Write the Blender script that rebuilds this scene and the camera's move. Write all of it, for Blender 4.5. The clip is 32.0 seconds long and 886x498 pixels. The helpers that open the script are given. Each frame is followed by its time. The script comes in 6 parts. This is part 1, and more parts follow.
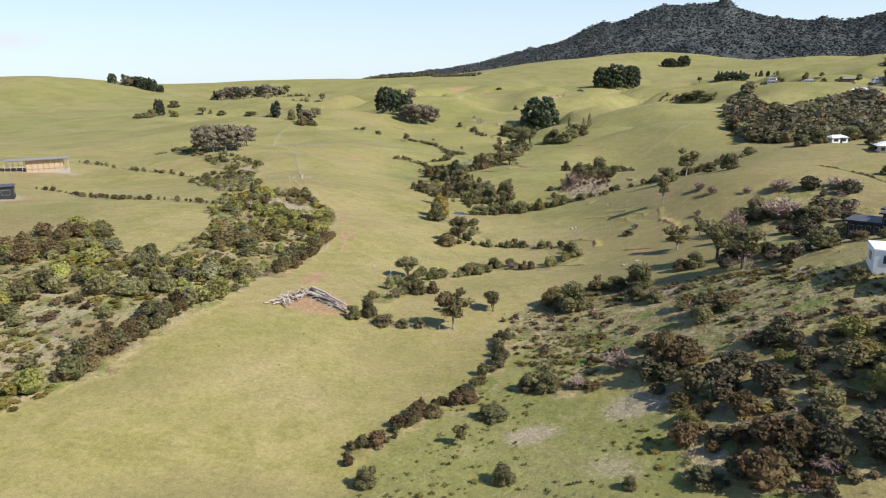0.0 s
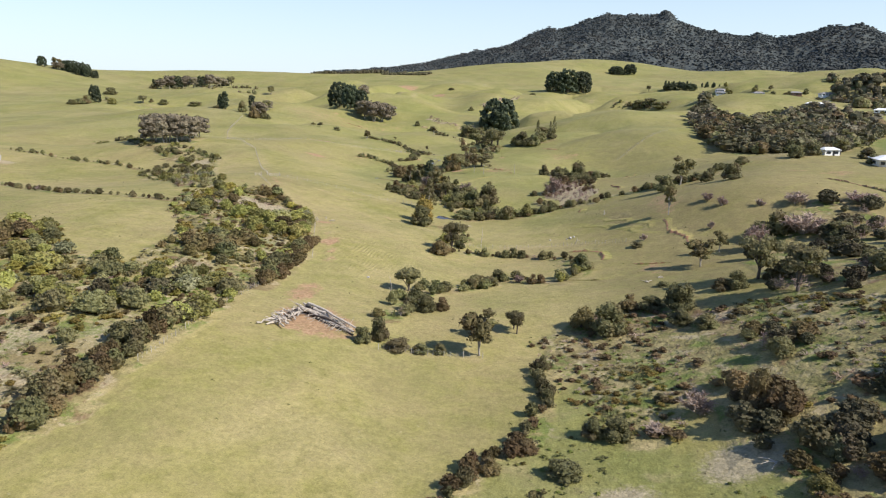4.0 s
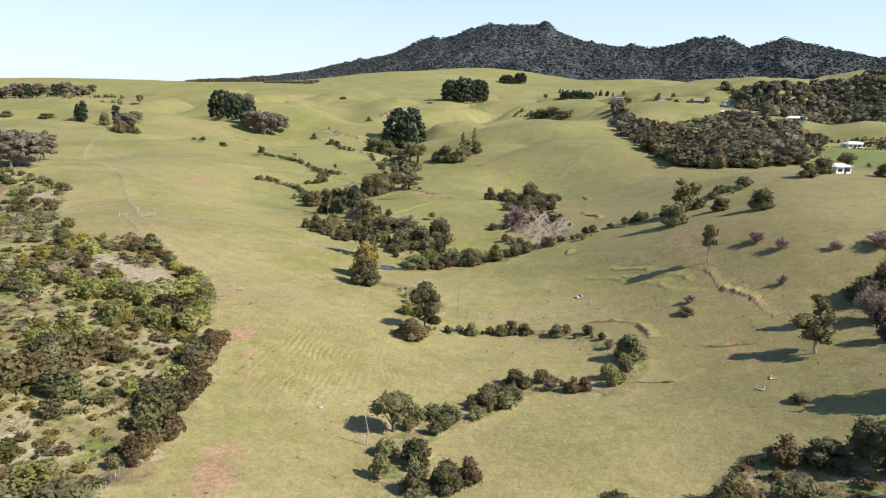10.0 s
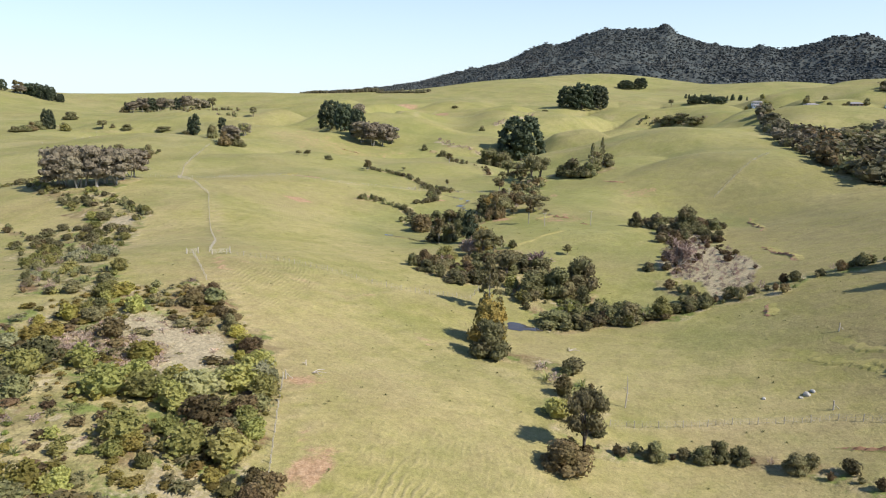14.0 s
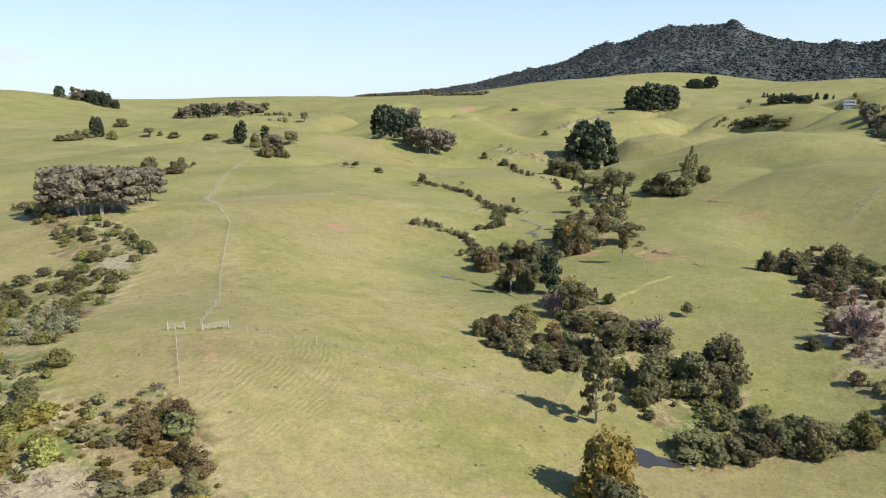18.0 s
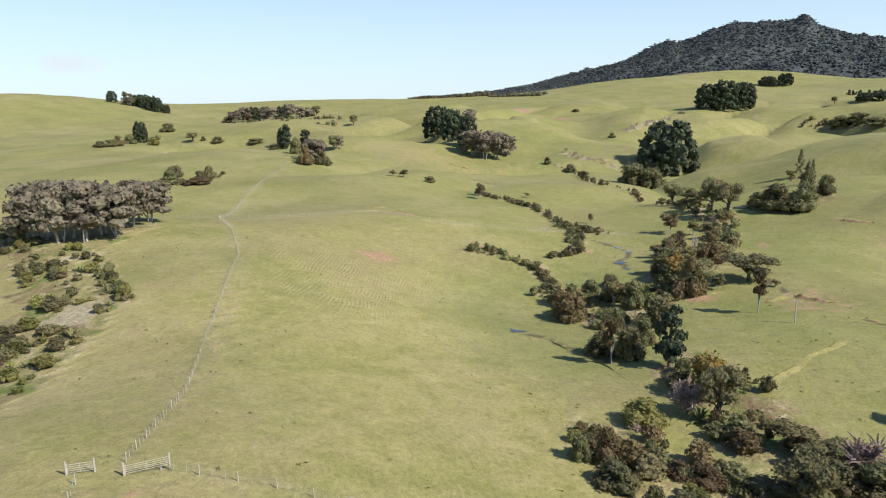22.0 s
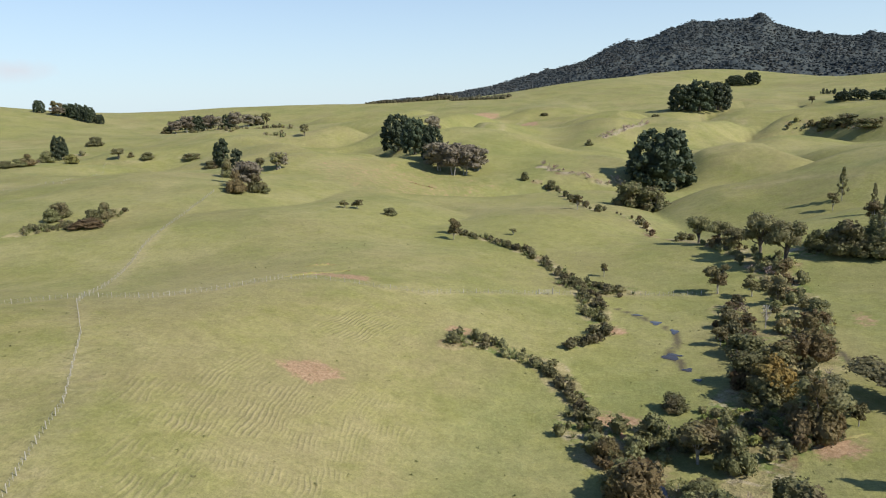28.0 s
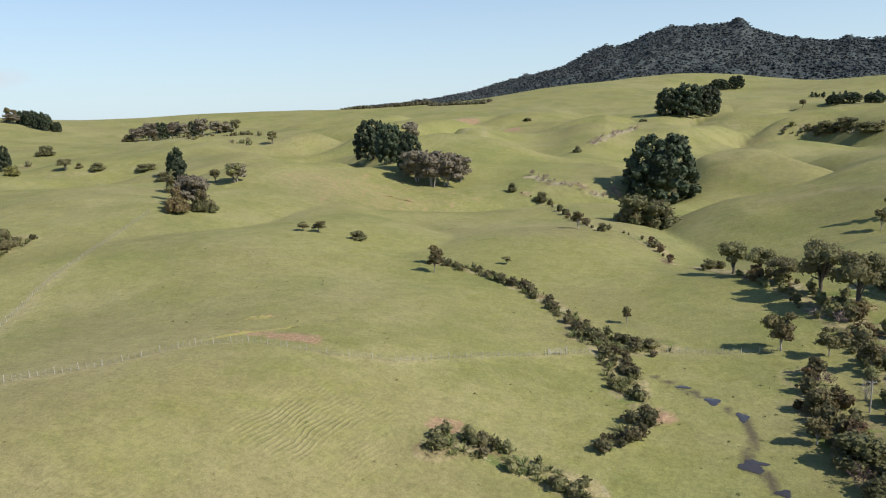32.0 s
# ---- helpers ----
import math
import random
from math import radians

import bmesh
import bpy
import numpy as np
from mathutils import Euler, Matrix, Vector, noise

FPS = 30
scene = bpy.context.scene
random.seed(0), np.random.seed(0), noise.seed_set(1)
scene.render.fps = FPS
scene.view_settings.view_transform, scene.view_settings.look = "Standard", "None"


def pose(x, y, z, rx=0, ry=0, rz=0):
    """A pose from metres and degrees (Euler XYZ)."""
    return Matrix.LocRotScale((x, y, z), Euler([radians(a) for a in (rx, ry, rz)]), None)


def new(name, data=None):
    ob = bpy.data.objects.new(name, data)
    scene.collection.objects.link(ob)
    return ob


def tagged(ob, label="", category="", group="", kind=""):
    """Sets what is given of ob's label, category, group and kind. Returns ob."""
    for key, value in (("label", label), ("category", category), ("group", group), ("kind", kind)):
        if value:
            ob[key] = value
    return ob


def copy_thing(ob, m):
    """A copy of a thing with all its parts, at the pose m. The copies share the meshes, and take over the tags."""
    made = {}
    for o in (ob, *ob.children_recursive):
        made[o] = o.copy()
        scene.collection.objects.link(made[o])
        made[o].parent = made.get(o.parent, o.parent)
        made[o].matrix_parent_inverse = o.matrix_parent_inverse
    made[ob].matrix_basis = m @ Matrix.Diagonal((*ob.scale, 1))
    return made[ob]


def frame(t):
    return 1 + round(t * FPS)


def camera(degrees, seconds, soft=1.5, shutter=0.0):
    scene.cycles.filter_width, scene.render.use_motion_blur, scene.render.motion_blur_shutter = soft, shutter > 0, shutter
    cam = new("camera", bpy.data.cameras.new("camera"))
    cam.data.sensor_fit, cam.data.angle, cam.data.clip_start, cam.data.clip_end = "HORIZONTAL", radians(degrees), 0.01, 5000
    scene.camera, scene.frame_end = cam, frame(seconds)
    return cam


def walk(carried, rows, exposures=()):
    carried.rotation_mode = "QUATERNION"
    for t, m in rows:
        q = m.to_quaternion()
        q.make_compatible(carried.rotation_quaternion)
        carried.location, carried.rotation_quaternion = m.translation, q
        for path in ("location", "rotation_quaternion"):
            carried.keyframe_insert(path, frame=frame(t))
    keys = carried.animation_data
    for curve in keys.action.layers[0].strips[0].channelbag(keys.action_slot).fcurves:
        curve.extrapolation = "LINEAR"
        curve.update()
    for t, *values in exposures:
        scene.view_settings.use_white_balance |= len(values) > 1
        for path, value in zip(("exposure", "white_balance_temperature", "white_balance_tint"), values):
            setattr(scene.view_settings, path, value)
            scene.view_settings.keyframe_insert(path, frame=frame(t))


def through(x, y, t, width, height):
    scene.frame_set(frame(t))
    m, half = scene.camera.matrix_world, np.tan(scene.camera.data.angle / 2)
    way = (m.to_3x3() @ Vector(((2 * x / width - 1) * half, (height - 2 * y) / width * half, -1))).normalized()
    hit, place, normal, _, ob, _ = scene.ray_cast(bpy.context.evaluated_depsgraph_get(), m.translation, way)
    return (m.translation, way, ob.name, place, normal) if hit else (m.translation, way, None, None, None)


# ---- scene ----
cam = camera(64.3, 32.0, soft=1.15)
# seconds, place, pitch, roll, yaw
PATH = [
    (0, 50.49, -81.11, 55.50, -13.445, -1.062, 14.835),
    (0.5, 47.80, -80.58, 55.25, -13.589, -0.568, 12.040),
    (1, 45.14, -79.80, 54.93, -13.575, -0.101, 10.124),
    (1.5, 42.50, -78.62, 54.49, -13.562, 0.196, 9.520),
    (2, 39.85, -76.92, 53.98, -13.618, 0.434, 9.860),
    (2.5, 37.10, -74.40, 53.58, -13.713, 0.691, 10.826),
    (4.5, 25.23, -59.53, 52.99, -13.309, 2.096, 8.308),
    (5, 22.22, -54.64, 52.85, -13.215, 2.244, 5.864),
    (5.5, 19.29, -49.07, 52.67, -13.146, 2.343, 4.315),
    (6, 16.21, -43.12, 52.47, -13.046, 2.367, 1.209),
    (6.5, 13.27, -36.99, 52.24, -12.957, 2.301, 1.057),
    (7, 10.63, -30.78, 52.00, -12.887, 2.176, 1.471),
    (7.5, 8.18, -24.53, 51.76, -12.846, 2.030, 2.066),
    (8, 5.91, -18.29, 51.56, -12.737, 1.854, 2.797),
    (8.5, 3.85, -12.12, 51.37, -12.706, 1.674, 3.429),
    (9, 1.89, -6.03, 51.22, -12.666, 1.614, 1.396),
    (9.5, 0.00, 0.00, 51.10, -12.577, 1.442, 0.000),
    (10, -1.62, 6.07, 50.99, -12.474, 1.306, 0.332),
    (10.5, -3.02, 12.27, 50.86, -12.362, 1.204, 0.807),
    (11, -4.27, 18.59, 50.70, -12.227, 1.044, 1.965),
    (11.5, -5.22, 25.01, 50.47, -12.110, 0.899, 4.918),
    (12, -6.19, 31.45, 50.20, -12.084, 0.766, 6.044),
    (12.5, -7.28, 37.97, 49.95, -12.070, 0.614, 6.974),
    (13, -8.48, 44.55, 49.74, -12.013, 0.506, 7.871),
    (13.5, -9.80, 51.13, 49.60, -11.967, 0.399, 8.683),
    (14, -11.23, 57.71, 49.54, -11.902, 0.324, 9.282),
    (14.5, -12.81, 64.30, 49.61, -11.911, 0.248, 9.859),
    (16.5, -19.45, 90.93, 50.67, -11.825, -0.002, 12.123),
    (17, -21.14, 97.50, 51.02, -11.733, -0.094, 12.894),
    (17.5, -22.88, 103.91, 51.36, -11.830, -0.162, 13.417),
    (18, -24.73, 110.27, 51.61, -11.807, -0.285, 13.867),
    (18.5, -26.66, 116.55, 51.69, -11.736, -0.410, 14.338),
    (19, -28.67, 122.80, 51.60, -11.774, -0.493, 14.706),
    (19.5, -30.71, 129.11, 51.39, -11.743, -0.575, 15.078),
    (20, -32.76, 135.54, 51.11, -11.638, -0.652, 15.681),
    (20.5, -34.74, 142.08, 50.78, -11.563, -0.728, 17.076),
    (21, -36.84, 148.63, 50.42, -11.565, -0.778, 17.498),
    (21.5, -39.00, 155.19, 50.10, -11.575, -0.801, 17.891),
    (22, -41.17, 161.75, 49.87, -11.548, -0.866, 18.272),
    (22.5, -43.40, 168.25, 49.73, -11.562, -0.959, 18.680),
    (23, -45.64, 174.66, 49.73, -11.617, -1.086, 19.039),
    (23.5, -47.86, 180.99, 49.96, -11.572, -1.031, 19.574),
    (24, -49.94, 187.17, 50.42, -11.519, -1.039, 20.234),
    (24.5, -51.87, 193.11, 51.03, -11.492, -1.132, 20.848),
    (26.5, -58.77, 216.08, 53.84, -10.815, -1.863, 22.631),
    (27, -60.55, 221.37, 54.26, -11.227, -1.842, 19.117),
    (27.5, -62.56, 226.33, 54.43, -11.459, -1.786, 15.578),
    (28, -64.57, 231.23, 54.43, -11.459, -1.694, 15.182),
    (28.5, -66.45, 236.31, 54.34, -11.279, -1.726, 15.897),
    (29, -68.11, 241.60, 54.20, -11.194, -1.725, 16.714),
    (29.5, -69.69, 247.10, 54.05, -11.133, -1.742, 16.919),
    (30, -71.14, 252.80, 53.93, -11.064, -1.799, 17.113),
    (30.5, -72.49, 258.68, 53.81, -11.023, -1.788, 17.081),
    (31, -73.83, 264.74, 53.68, -11.138, -1.873, 14.303),
    (31.5, -75.06, 270.90, 53.55, -11.105, -1.917, 13.682),
    (32, -76.21, 277.14, 53.41, -11.039, -1.932, 13.524),
]
walk(cam, [(t, pose(x, y, z, 90 + pitch, 0, yaw) @ pose(0, 0, 0, 0, 0, roll)) for t, x, y, z, pitch, roll, yaw in PATH], exposures=((0, 0.42, 6500, 13.5), (9, 0.52, 6500, 13.5), (14, 0.53, 6470, 12.5), (18, 0.44, 6400, 11.5), (22, 0.41, 6350, 11), (28, 0.24, 6300, 10.5), (32, 0.18, 6280, 10)))

# ---- light ----
SUN_AZ = radians(104)      # the way to the sun, clockwise from +y
SUN_EL = radians(41)
world = bpy.data.worlds.new("sky")
scene.world = world
world.use_nodes = True
wn, wl = world.node_tree.nodes, world.node_tree.links
wn.clear()
sky = wn.new("ShaderNodeTexSky")
sky.sky_type = "NISHITA"
sky.sun_disc = False
sky.sun_elevation = SUN_EL
sky.sun_rotation = SUN_AZ
sky.air_density, sky.dust_density, sky.ozone_density = 1.0, 0.15, 2.0
back = wn.new("ShaderNodeBackground")
back.inputs["Strength"].default_value = 0.105
wout = wn.new("ShaderNodeOutputWorld")
clear = wn.new("ShaderNodeMix")
clear.data_type, clear.blend_type = "RGBA", "MULTIPLY"
clear.inputs["Factor"].default_value = 1.0
clear.inputs["B"].default_value = (0.90, 0.98, 1.12, 1)
wl.new(sky.outputs[0], clear.inputs["A"])
# thin pale haze low over the horizon
way, up, low = wn.new("ShaderNodeTexCoord"), wn.new("ShaderNodeSeparateXYZ"), wn.new("ShaderNodeMapRange")
wl.new(way.outputs["Generated"], up.inputs[0])
wl.new(up.outputs["Z"], low.inputs["Value"])
for key, v in (("From Min", 0.0), ("From Max", 0.36), ("To Min", 0.82), ("To Max", 0.0)):
    low.inputs[key].default_value = v
haze = wn.new("ShaderNodeMix")
haze.data_type = "RGBA"
haze.inputs["B"].default_value = (5.25, 6.45, 7.1, 1)
wl.new(low.outputs[0], haze.inputs["Factor"])
wl.new(clear.outputs["Result"], haze.inputs["A"])
# one small cloud low in the west
off = wn.new("ShaderNodeVectorMath")
off.operation = "SUBTRACT"
off.inputs[1].default_value = (-0.708, 0.703, 0.056)
wl.new(way.outputs["Generated"], off.inputs[0])
flat = wn.new("ShaderNodeVectorMath")
flat.operation = "MULTIPLY"
flat.inputs[1].default_value = (1.0, 1.0, 3.2)
wl.new(off.outputs[0], flat.inputs[0])
puff = wn.new("ShaderNodeTexNoise")
puff.inputs["Scale"].default_value, puff.inputs["Detail"].default_value = 38.0, 5.0
wl.new(way.outputs["Generated"], puff.inputs["Vector"])
reach = wn.new("ShaderNodeVectorMath")
reach.operation = "LENGTH"
wl.new(flat.outputs[0], reach.inputs[0])
edge = wn.new("ShaderNodeMath")
edge.operation = "MULTIPLY_ADD"
edge.inputs[1].default_value = -22.0
wl.new(reach.outputs["Value"], edge.inputs[0])
wl.new(puff.outputs["Fac"], edge.inputs[2])
thick = wn.new("ShaderNodeMapRange")
for key, v in (("From Min", -0.55), ("From Max", 0.45), ("To Min", 0.0), ("To Max", 0.7)):
    thick.inputs[key].default_value = v
wl.new(edge.outputs[0], thick.inputs["Value"])
cloud = wn.new("ShaderNodeMix")
cloud.data_type = "RGBA"
cloud.inputs["B"].default_value = (6.0, 5.9, 6.1, 1)
wl.new(thick.outputs[0], cloud.inputs["Factor"])
wl.new(haze.outputs["Result"], cloud.inputs["A"])
wl.new(cloud.outputs["Result"], back.inputs["Color"])
wl.new(back.outputs[0], wout.inputs["Surface"])
sun = new("sun", bpy.data.lights.new("sun", "SUN"))
sun.data.energy = 5.0
sun.data.angle = radians(0.5)
sun.data.color = (1.0, 0.95, 0.86)
sun_way = Vector((math.sin(SUN_AZ) * math.cos(SUN_EL), math.cos(SUN_AZ) * math.cos(SUN_EL), math.sin(SUN_EL)))
sun.matrix_world = Matrix.Translation((0, 0, 300)) @ sun_way.to_track_quat("Z", "Y").to_matrix().to_4x4()

# landforms: x, y, reach, rise
FAR_HILLS = [
    (680, 1120, 300, 66),
    (-250, 1950, 900, 25.7), (1100, 2400, 900, 10.2), (650, 1500, 900, 22.3), (-1600, 1500, 900, 12.5), (200, 2400, 900, 18.9),
    (-1160, 1020, 450, 14.6), (380, 1900, 450, 10.5), (-940, 2120, 450, -4.9), (160, 2560, 450, 9.6), (600, 1020, 450, 6.9),
    (-500, 2340, 450, -6.5), (-1380, 1240, 450, 7), (-280, 1680, 450, 17.1), (160, 2340, 450, 9.6), (-390, 360, 220, 4),
    (50, 1350, 220, 3), (270, 580, 220, 9.9), (710, 1790, 220, 8.5), (-720, 1460, 220, 16), (-170, 1790, 220, 11.4),
    (-280, 1020, 220, 13.5), (50, 2120, 220, 15.9),
]
FAR_HILLS_B = [
    (50, 1130, 220, -15.9), (-1050, 1020, 220, 12.2), (-390, 30, 220, 13.6), (490, 1790, 220, 9.3), (270, 1020, 220, 11.8),
    (-940, 1350, 220, 10.6), (-500, 1570, 220, 10), (-500, 910, 220, 9.2), (-1050, 800, 220, 11.8), (160, 2560, 220, 17.4),
    (160, 2230, 220, 10.8), (-170, 1900, 220, 9.4), (-1050, 1130, 220, 13.8), (490, 1900, 220, 15.3), (160, 2120, 220, 15.3),
    (-720, 2010, 220, -11.3), (-1050, 910, 220, 12.7), (-1050, 1680, 220, -10.9), (160, 1900, 220, -16.5), (-60, 2010, 220, 12.6),
    (600, 2230, 220, -8.3), (-60, 1680, 220, 11.5),
]
FAR_HILLS_C = [
    (-720, 1130, 220, -5.4), (600, 1570, 220, -10.4), (380, 140, 220, 11.8), (-830, 1460, 220, 9.7), (710, 2120, 220, -8.9),
    (600, 1900, 220, 11.3), (-940, 1020, 220, 10), (270, 2120, 220, 11.3), (-60, 2120, 220, 10),
]
NEAR_HILLS = [
    (180, 210, 120, 9.4), (0, 330, 120, -4.2), (-60, 630, 120, -7.5), (-300, 570, 120, 8.7), (-120, 750, 120, -10.3),
    (240, 30, 120, 10.8), (300, 270, 120, 8.2), (-180, -90, 120, 8.1), (-105, 130, 70, 5.1), (-70, 445, 70, -7.5),
    (-175, 480, 70, 4.8), (-175, 235, 70, -5), (70, 620, 70, 7), (35, 480, 70, 2.4), (-280, 445, 70, 3.4),
    (30, 150, 45, -7.6), (90, 90, 45, 3.7), (30, 60, 45, -5.5), (0, 210, 45, -6.8), (60, 360, 45, -9.2),
    (-90, 210, 45, 5.6), (-210, 330, 45, 7.3),
]
NEAR_HILLS_B = [
    (90, 30, 45, 1.4), (-60, 60, 45, 4.2), (-60, 270, 45, -5.2), (90, 180, 45, 7.6), (30, 0, 45, -5.5),
    (0, 120, 45, -2.2), (-270, 360, 45, -6.3), (120, 270, 45, 8.5), (60, 240, 45, -0.9), (0, 270, 45, 1.2),
    (-330, 540, 45, 8.6), (-30, 540, 45, -6.5), (120, 60, 45, 8.8), (-60, 180, 45, -3.4), (30, 210, 45, -4.2),
    (-90, 330, 45, -4.1), (-30, 690, 45, -3.7), (-120, 510, 45, -2.7), (-330, 630, 45, -4.2), (-30, 90, 45, -3.6),
    (-150, 360, 45, 3.1),
]
VALLEY_HILLS = [
    (-210, 420, 90, -1.8), (-120, 240, 90, 1.1), (-120, 330, 90, 2), (60, 420, 90, 2), (60, 510, 90, 2.4),
    (-210, 366, 44, -0.8), (-177, 399, 44, -1.1), (-144, 300, 44, 3.8), (-144, 399, 44, 1.8), (-111, 300, 44, 1.6),
    (-111, 333, 44, -1.3), (-111, 399, 44, 2.4), (-78, 333, 44, -2), (-78, 399, 44, -2.1), (-78, 465, 44, 2.1),
    (-45, 201, 44, -1.4), (-45, 267, 44, 1.8), (-45, 333, 44, -1.9), (-45, 531, 44, -1.4), (-12, 267, 44, -1.7),
    (-12, 465, 44, -0.9), (21, 201, 44, 2.5),
]
VALLEY_HILLS_B = [
    (21, 234, 44, 1.2), (21, 267, 44, -2.3), (21, 333, 44, 1.8), (21, 465, 44, -1.2), (54, 168, 44, -1.5),
    (54, 201, 44, 2.4), (54, 234, 44, 1.6), (54, 267, 44, -1.1), (54, 366, 44, -1.4), (54, 399, 44, -3.2),
    (54, 564, 44, 2.3), (87, 36, 44, 1.8), (87, 102, 44, -1.5), (87, 135, 44, -2.7), (87, 267, 44, -0.8),
    (87, 333, 44, 2.7), (87, 399, 44, 1.2), (87, 432, 44, 4.4), (87, 465, 44, 2.6), (87, 564, 44, 1.4),
    (120, 36, 44, 2), (120, 201, 44, 2.3),
]
HILLS = FAR_HILLS + FAR_HILLS_B + FAR_HILLS_C + NEAR_HILLS + NEAR_HILLS_B + VALLEY_HILLS + VALLEY_HILLS_B
SPOTS_SOIL = [
    (-21, 67, 7, 6), (-14, 64, 5, 4), (-30, 84, 2.2, 11),
    (124, 206, 7, 5), (112, 213, 5, 3),
    (-117.9, 343.5, 4.5, 2), (-138, 397.2, 9.1, 2.3), (-101.2, 376.7, 2.8, 2.1), (-68.6, 392.7, 3.8, 3.4), (-196.3, 654.1, 32.2, 39.7), (-195.8, 1162.8, 11.6, 24.3), (-262.9, 1241.2, 20.4, 42.2), (-63.8, 348.5, 4.1, 4.3), (-34.4, 340.7, 3.9, 3.3), (-39.3, 132, 1.7, 4.3), (-49.9, 157.4, 2.5, 2.4), (-119.7, 341.7, 4.4, 4.2), (-23.5, 70.5, 6, 6), (53.9, 133, 4.3, 7.1), (28.1, 407.7, 8.3, 7.8), (-200.7, 647.6, 62.5, 55.9), (124, 206.4, 7.6, 6.8), (64.2, 192.3, 5.5, 13.9), (-13.5, 403.4, 2.3, 5.6), (-10, 338.2, 8.7, 8.9),
]
SPOTS_PALE = [
    (37, 17.5, 3.9, 3.4), (50.1, 7.2, 5.4, 3.9), (54.9, 25.3, 5.2, 4.4), (-69, 156.9, 4.8, 10.7), (-83.6, 165.5, 6.1, 6.8), (-76.4, 164.3, 6.1, 7.5), (-70.6, 165, 5.6, 10.1), (56.6, 79.5, 5.8, 4.2), (-153.3, 267.1, 5.7, 10),
]
SPOTS_WATER = [
    (-58.2, 400.6, 1.2, 1.5), (-54.3, 394.6, 0.9, 1.8), (-55.2, 378.9, 1.7, 0.9), (-62.6, 406.6, 1.4, 0.6),
    (-55.9, 377.9, 1.6, 1.7), (-53, 371.3, 1, 0.9), (-51.3, 366.5, 0.6, 0.6), (-73.1, 309.4, 1.5, 1.2), (-18.2, 210.9, 3.8, 2.4), (-60.6, 328.2, 1.7, 4.2), (-61.4, 328.7, 1.2, 1.1),
]
# ---- materials ----
MAT = {}


class Graph:
    """Short hands for the nodes of one material."""

    def __init__(self, name, rough=0.9, spec=0.25, metal=0.0):
        self.m = bpy.data.materials.new(name)
        self.m.use_nodes = True
        self.n, self.l = self.m.node_tree.nodes, self.m.node_tree.links
        self.b = self.n["Principled BSDF"]
        self.b.inputs["Roughness"].default_value = rough
        self.b.inputs["Metallic"].default_value = metal
        self.b.inputs["Specular IOR Level"].default_value = spec
        self.tc = self.n.new("ShaderNodeTexCoord")
        MAT[name] = self.m

    def put(self, value, socket):
        if isinstance(value, bpy.types.NodeSocket):
            self.l.new(value, socket)
        else:
            socket.default_value = (*value, 1) if isinstance(value, tuple) and len(value) == 3 else value

    def noise(self, scale, detail=5.0, rough=0.55, vector=None, distortion=0.0):
        t = self.n.new("ShaderNodeTexNoise")
        t.inputs["Scale"].default_value, t.inputs["Detail"].default_value = scale, detail
        t.inputs["Roughness"].default_value, t.inputs["Distortion"].default_value = rough, distortion
        self.l.new(vector or self.tc.outputs["Object"], t.inputs["Vector"])
        return t.outputs["Fac"]

    def span(self, value, lo, hi, to_lo=0.0, to_hi=1.0):
        t = self.n.new("ShaderNodeMapRange")
        for key, v in (("From Min", lo), ("From Max", hi), ("To Min", to_lo), ("To Max", to_hi)):
            t.inputs[key].default_value = v
        self.put(value, t.inputs["Value"])
        return t.outputs[0]

    def math(self, op, a, b=0.0):
        t = self.n.new("ShaderNodeMath")
        t.operation = op
        self.put(a, t.inputs[0])
        self.put(b, t.inputs[1])
        return t.outputs[0]

    def mix(self, fac, a, b):
        t = self.n.new("ShaderNodeMix")
        t.data_type = "RGBA"
        self.put(fac, t.inputs["Factor"])
        self.put(a, t.inputs["A"])
        self.put(b, t.inputs["B"])
        return t.outputs["Result"]

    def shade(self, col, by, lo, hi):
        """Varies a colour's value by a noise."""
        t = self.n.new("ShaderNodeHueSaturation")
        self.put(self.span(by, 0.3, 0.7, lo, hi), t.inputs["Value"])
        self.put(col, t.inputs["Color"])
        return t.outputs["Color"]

    def color(self, value):
        self.put(value, self.b.inputs["Base Color"])

    def bump(self, h, strength=0.5, distance=0.3, normal=None):
        t = self.n.new("ShaderNodeBump")
        t.inputs["Strength"].default_value, t.inputs["Distance"].default_value = strength, distance
        self.put(h, t.inputs["Height"])
        if normal:
            self.l.new(normal, t.inputs["Normal"])
        self.l.new(t.outputs[0], self.b.inputs["Normal"])
        return t.outputs[0]


def plain(name, a, b, scale=2.0, rough=0.8, metal=0.0, bump=0.3, spec=0.25, wide=0.3):
    """Two tones mottled at two scales, with relief."""
    g = Graph(name, rough, spec, metal)
    c = g.mix(g.span(g.noise(scale), 0.35, 0.65), a, b)
    dark = tuple(0.7 * v for v in a)
    g.color(g.mix(g.span(g.noise(scale * 0.17), 0.45, 0.7, 0, wide), c, dark))
    if bump:
        g.bump(g.noise(scale * 3), bump, 0.05)
    return g.m


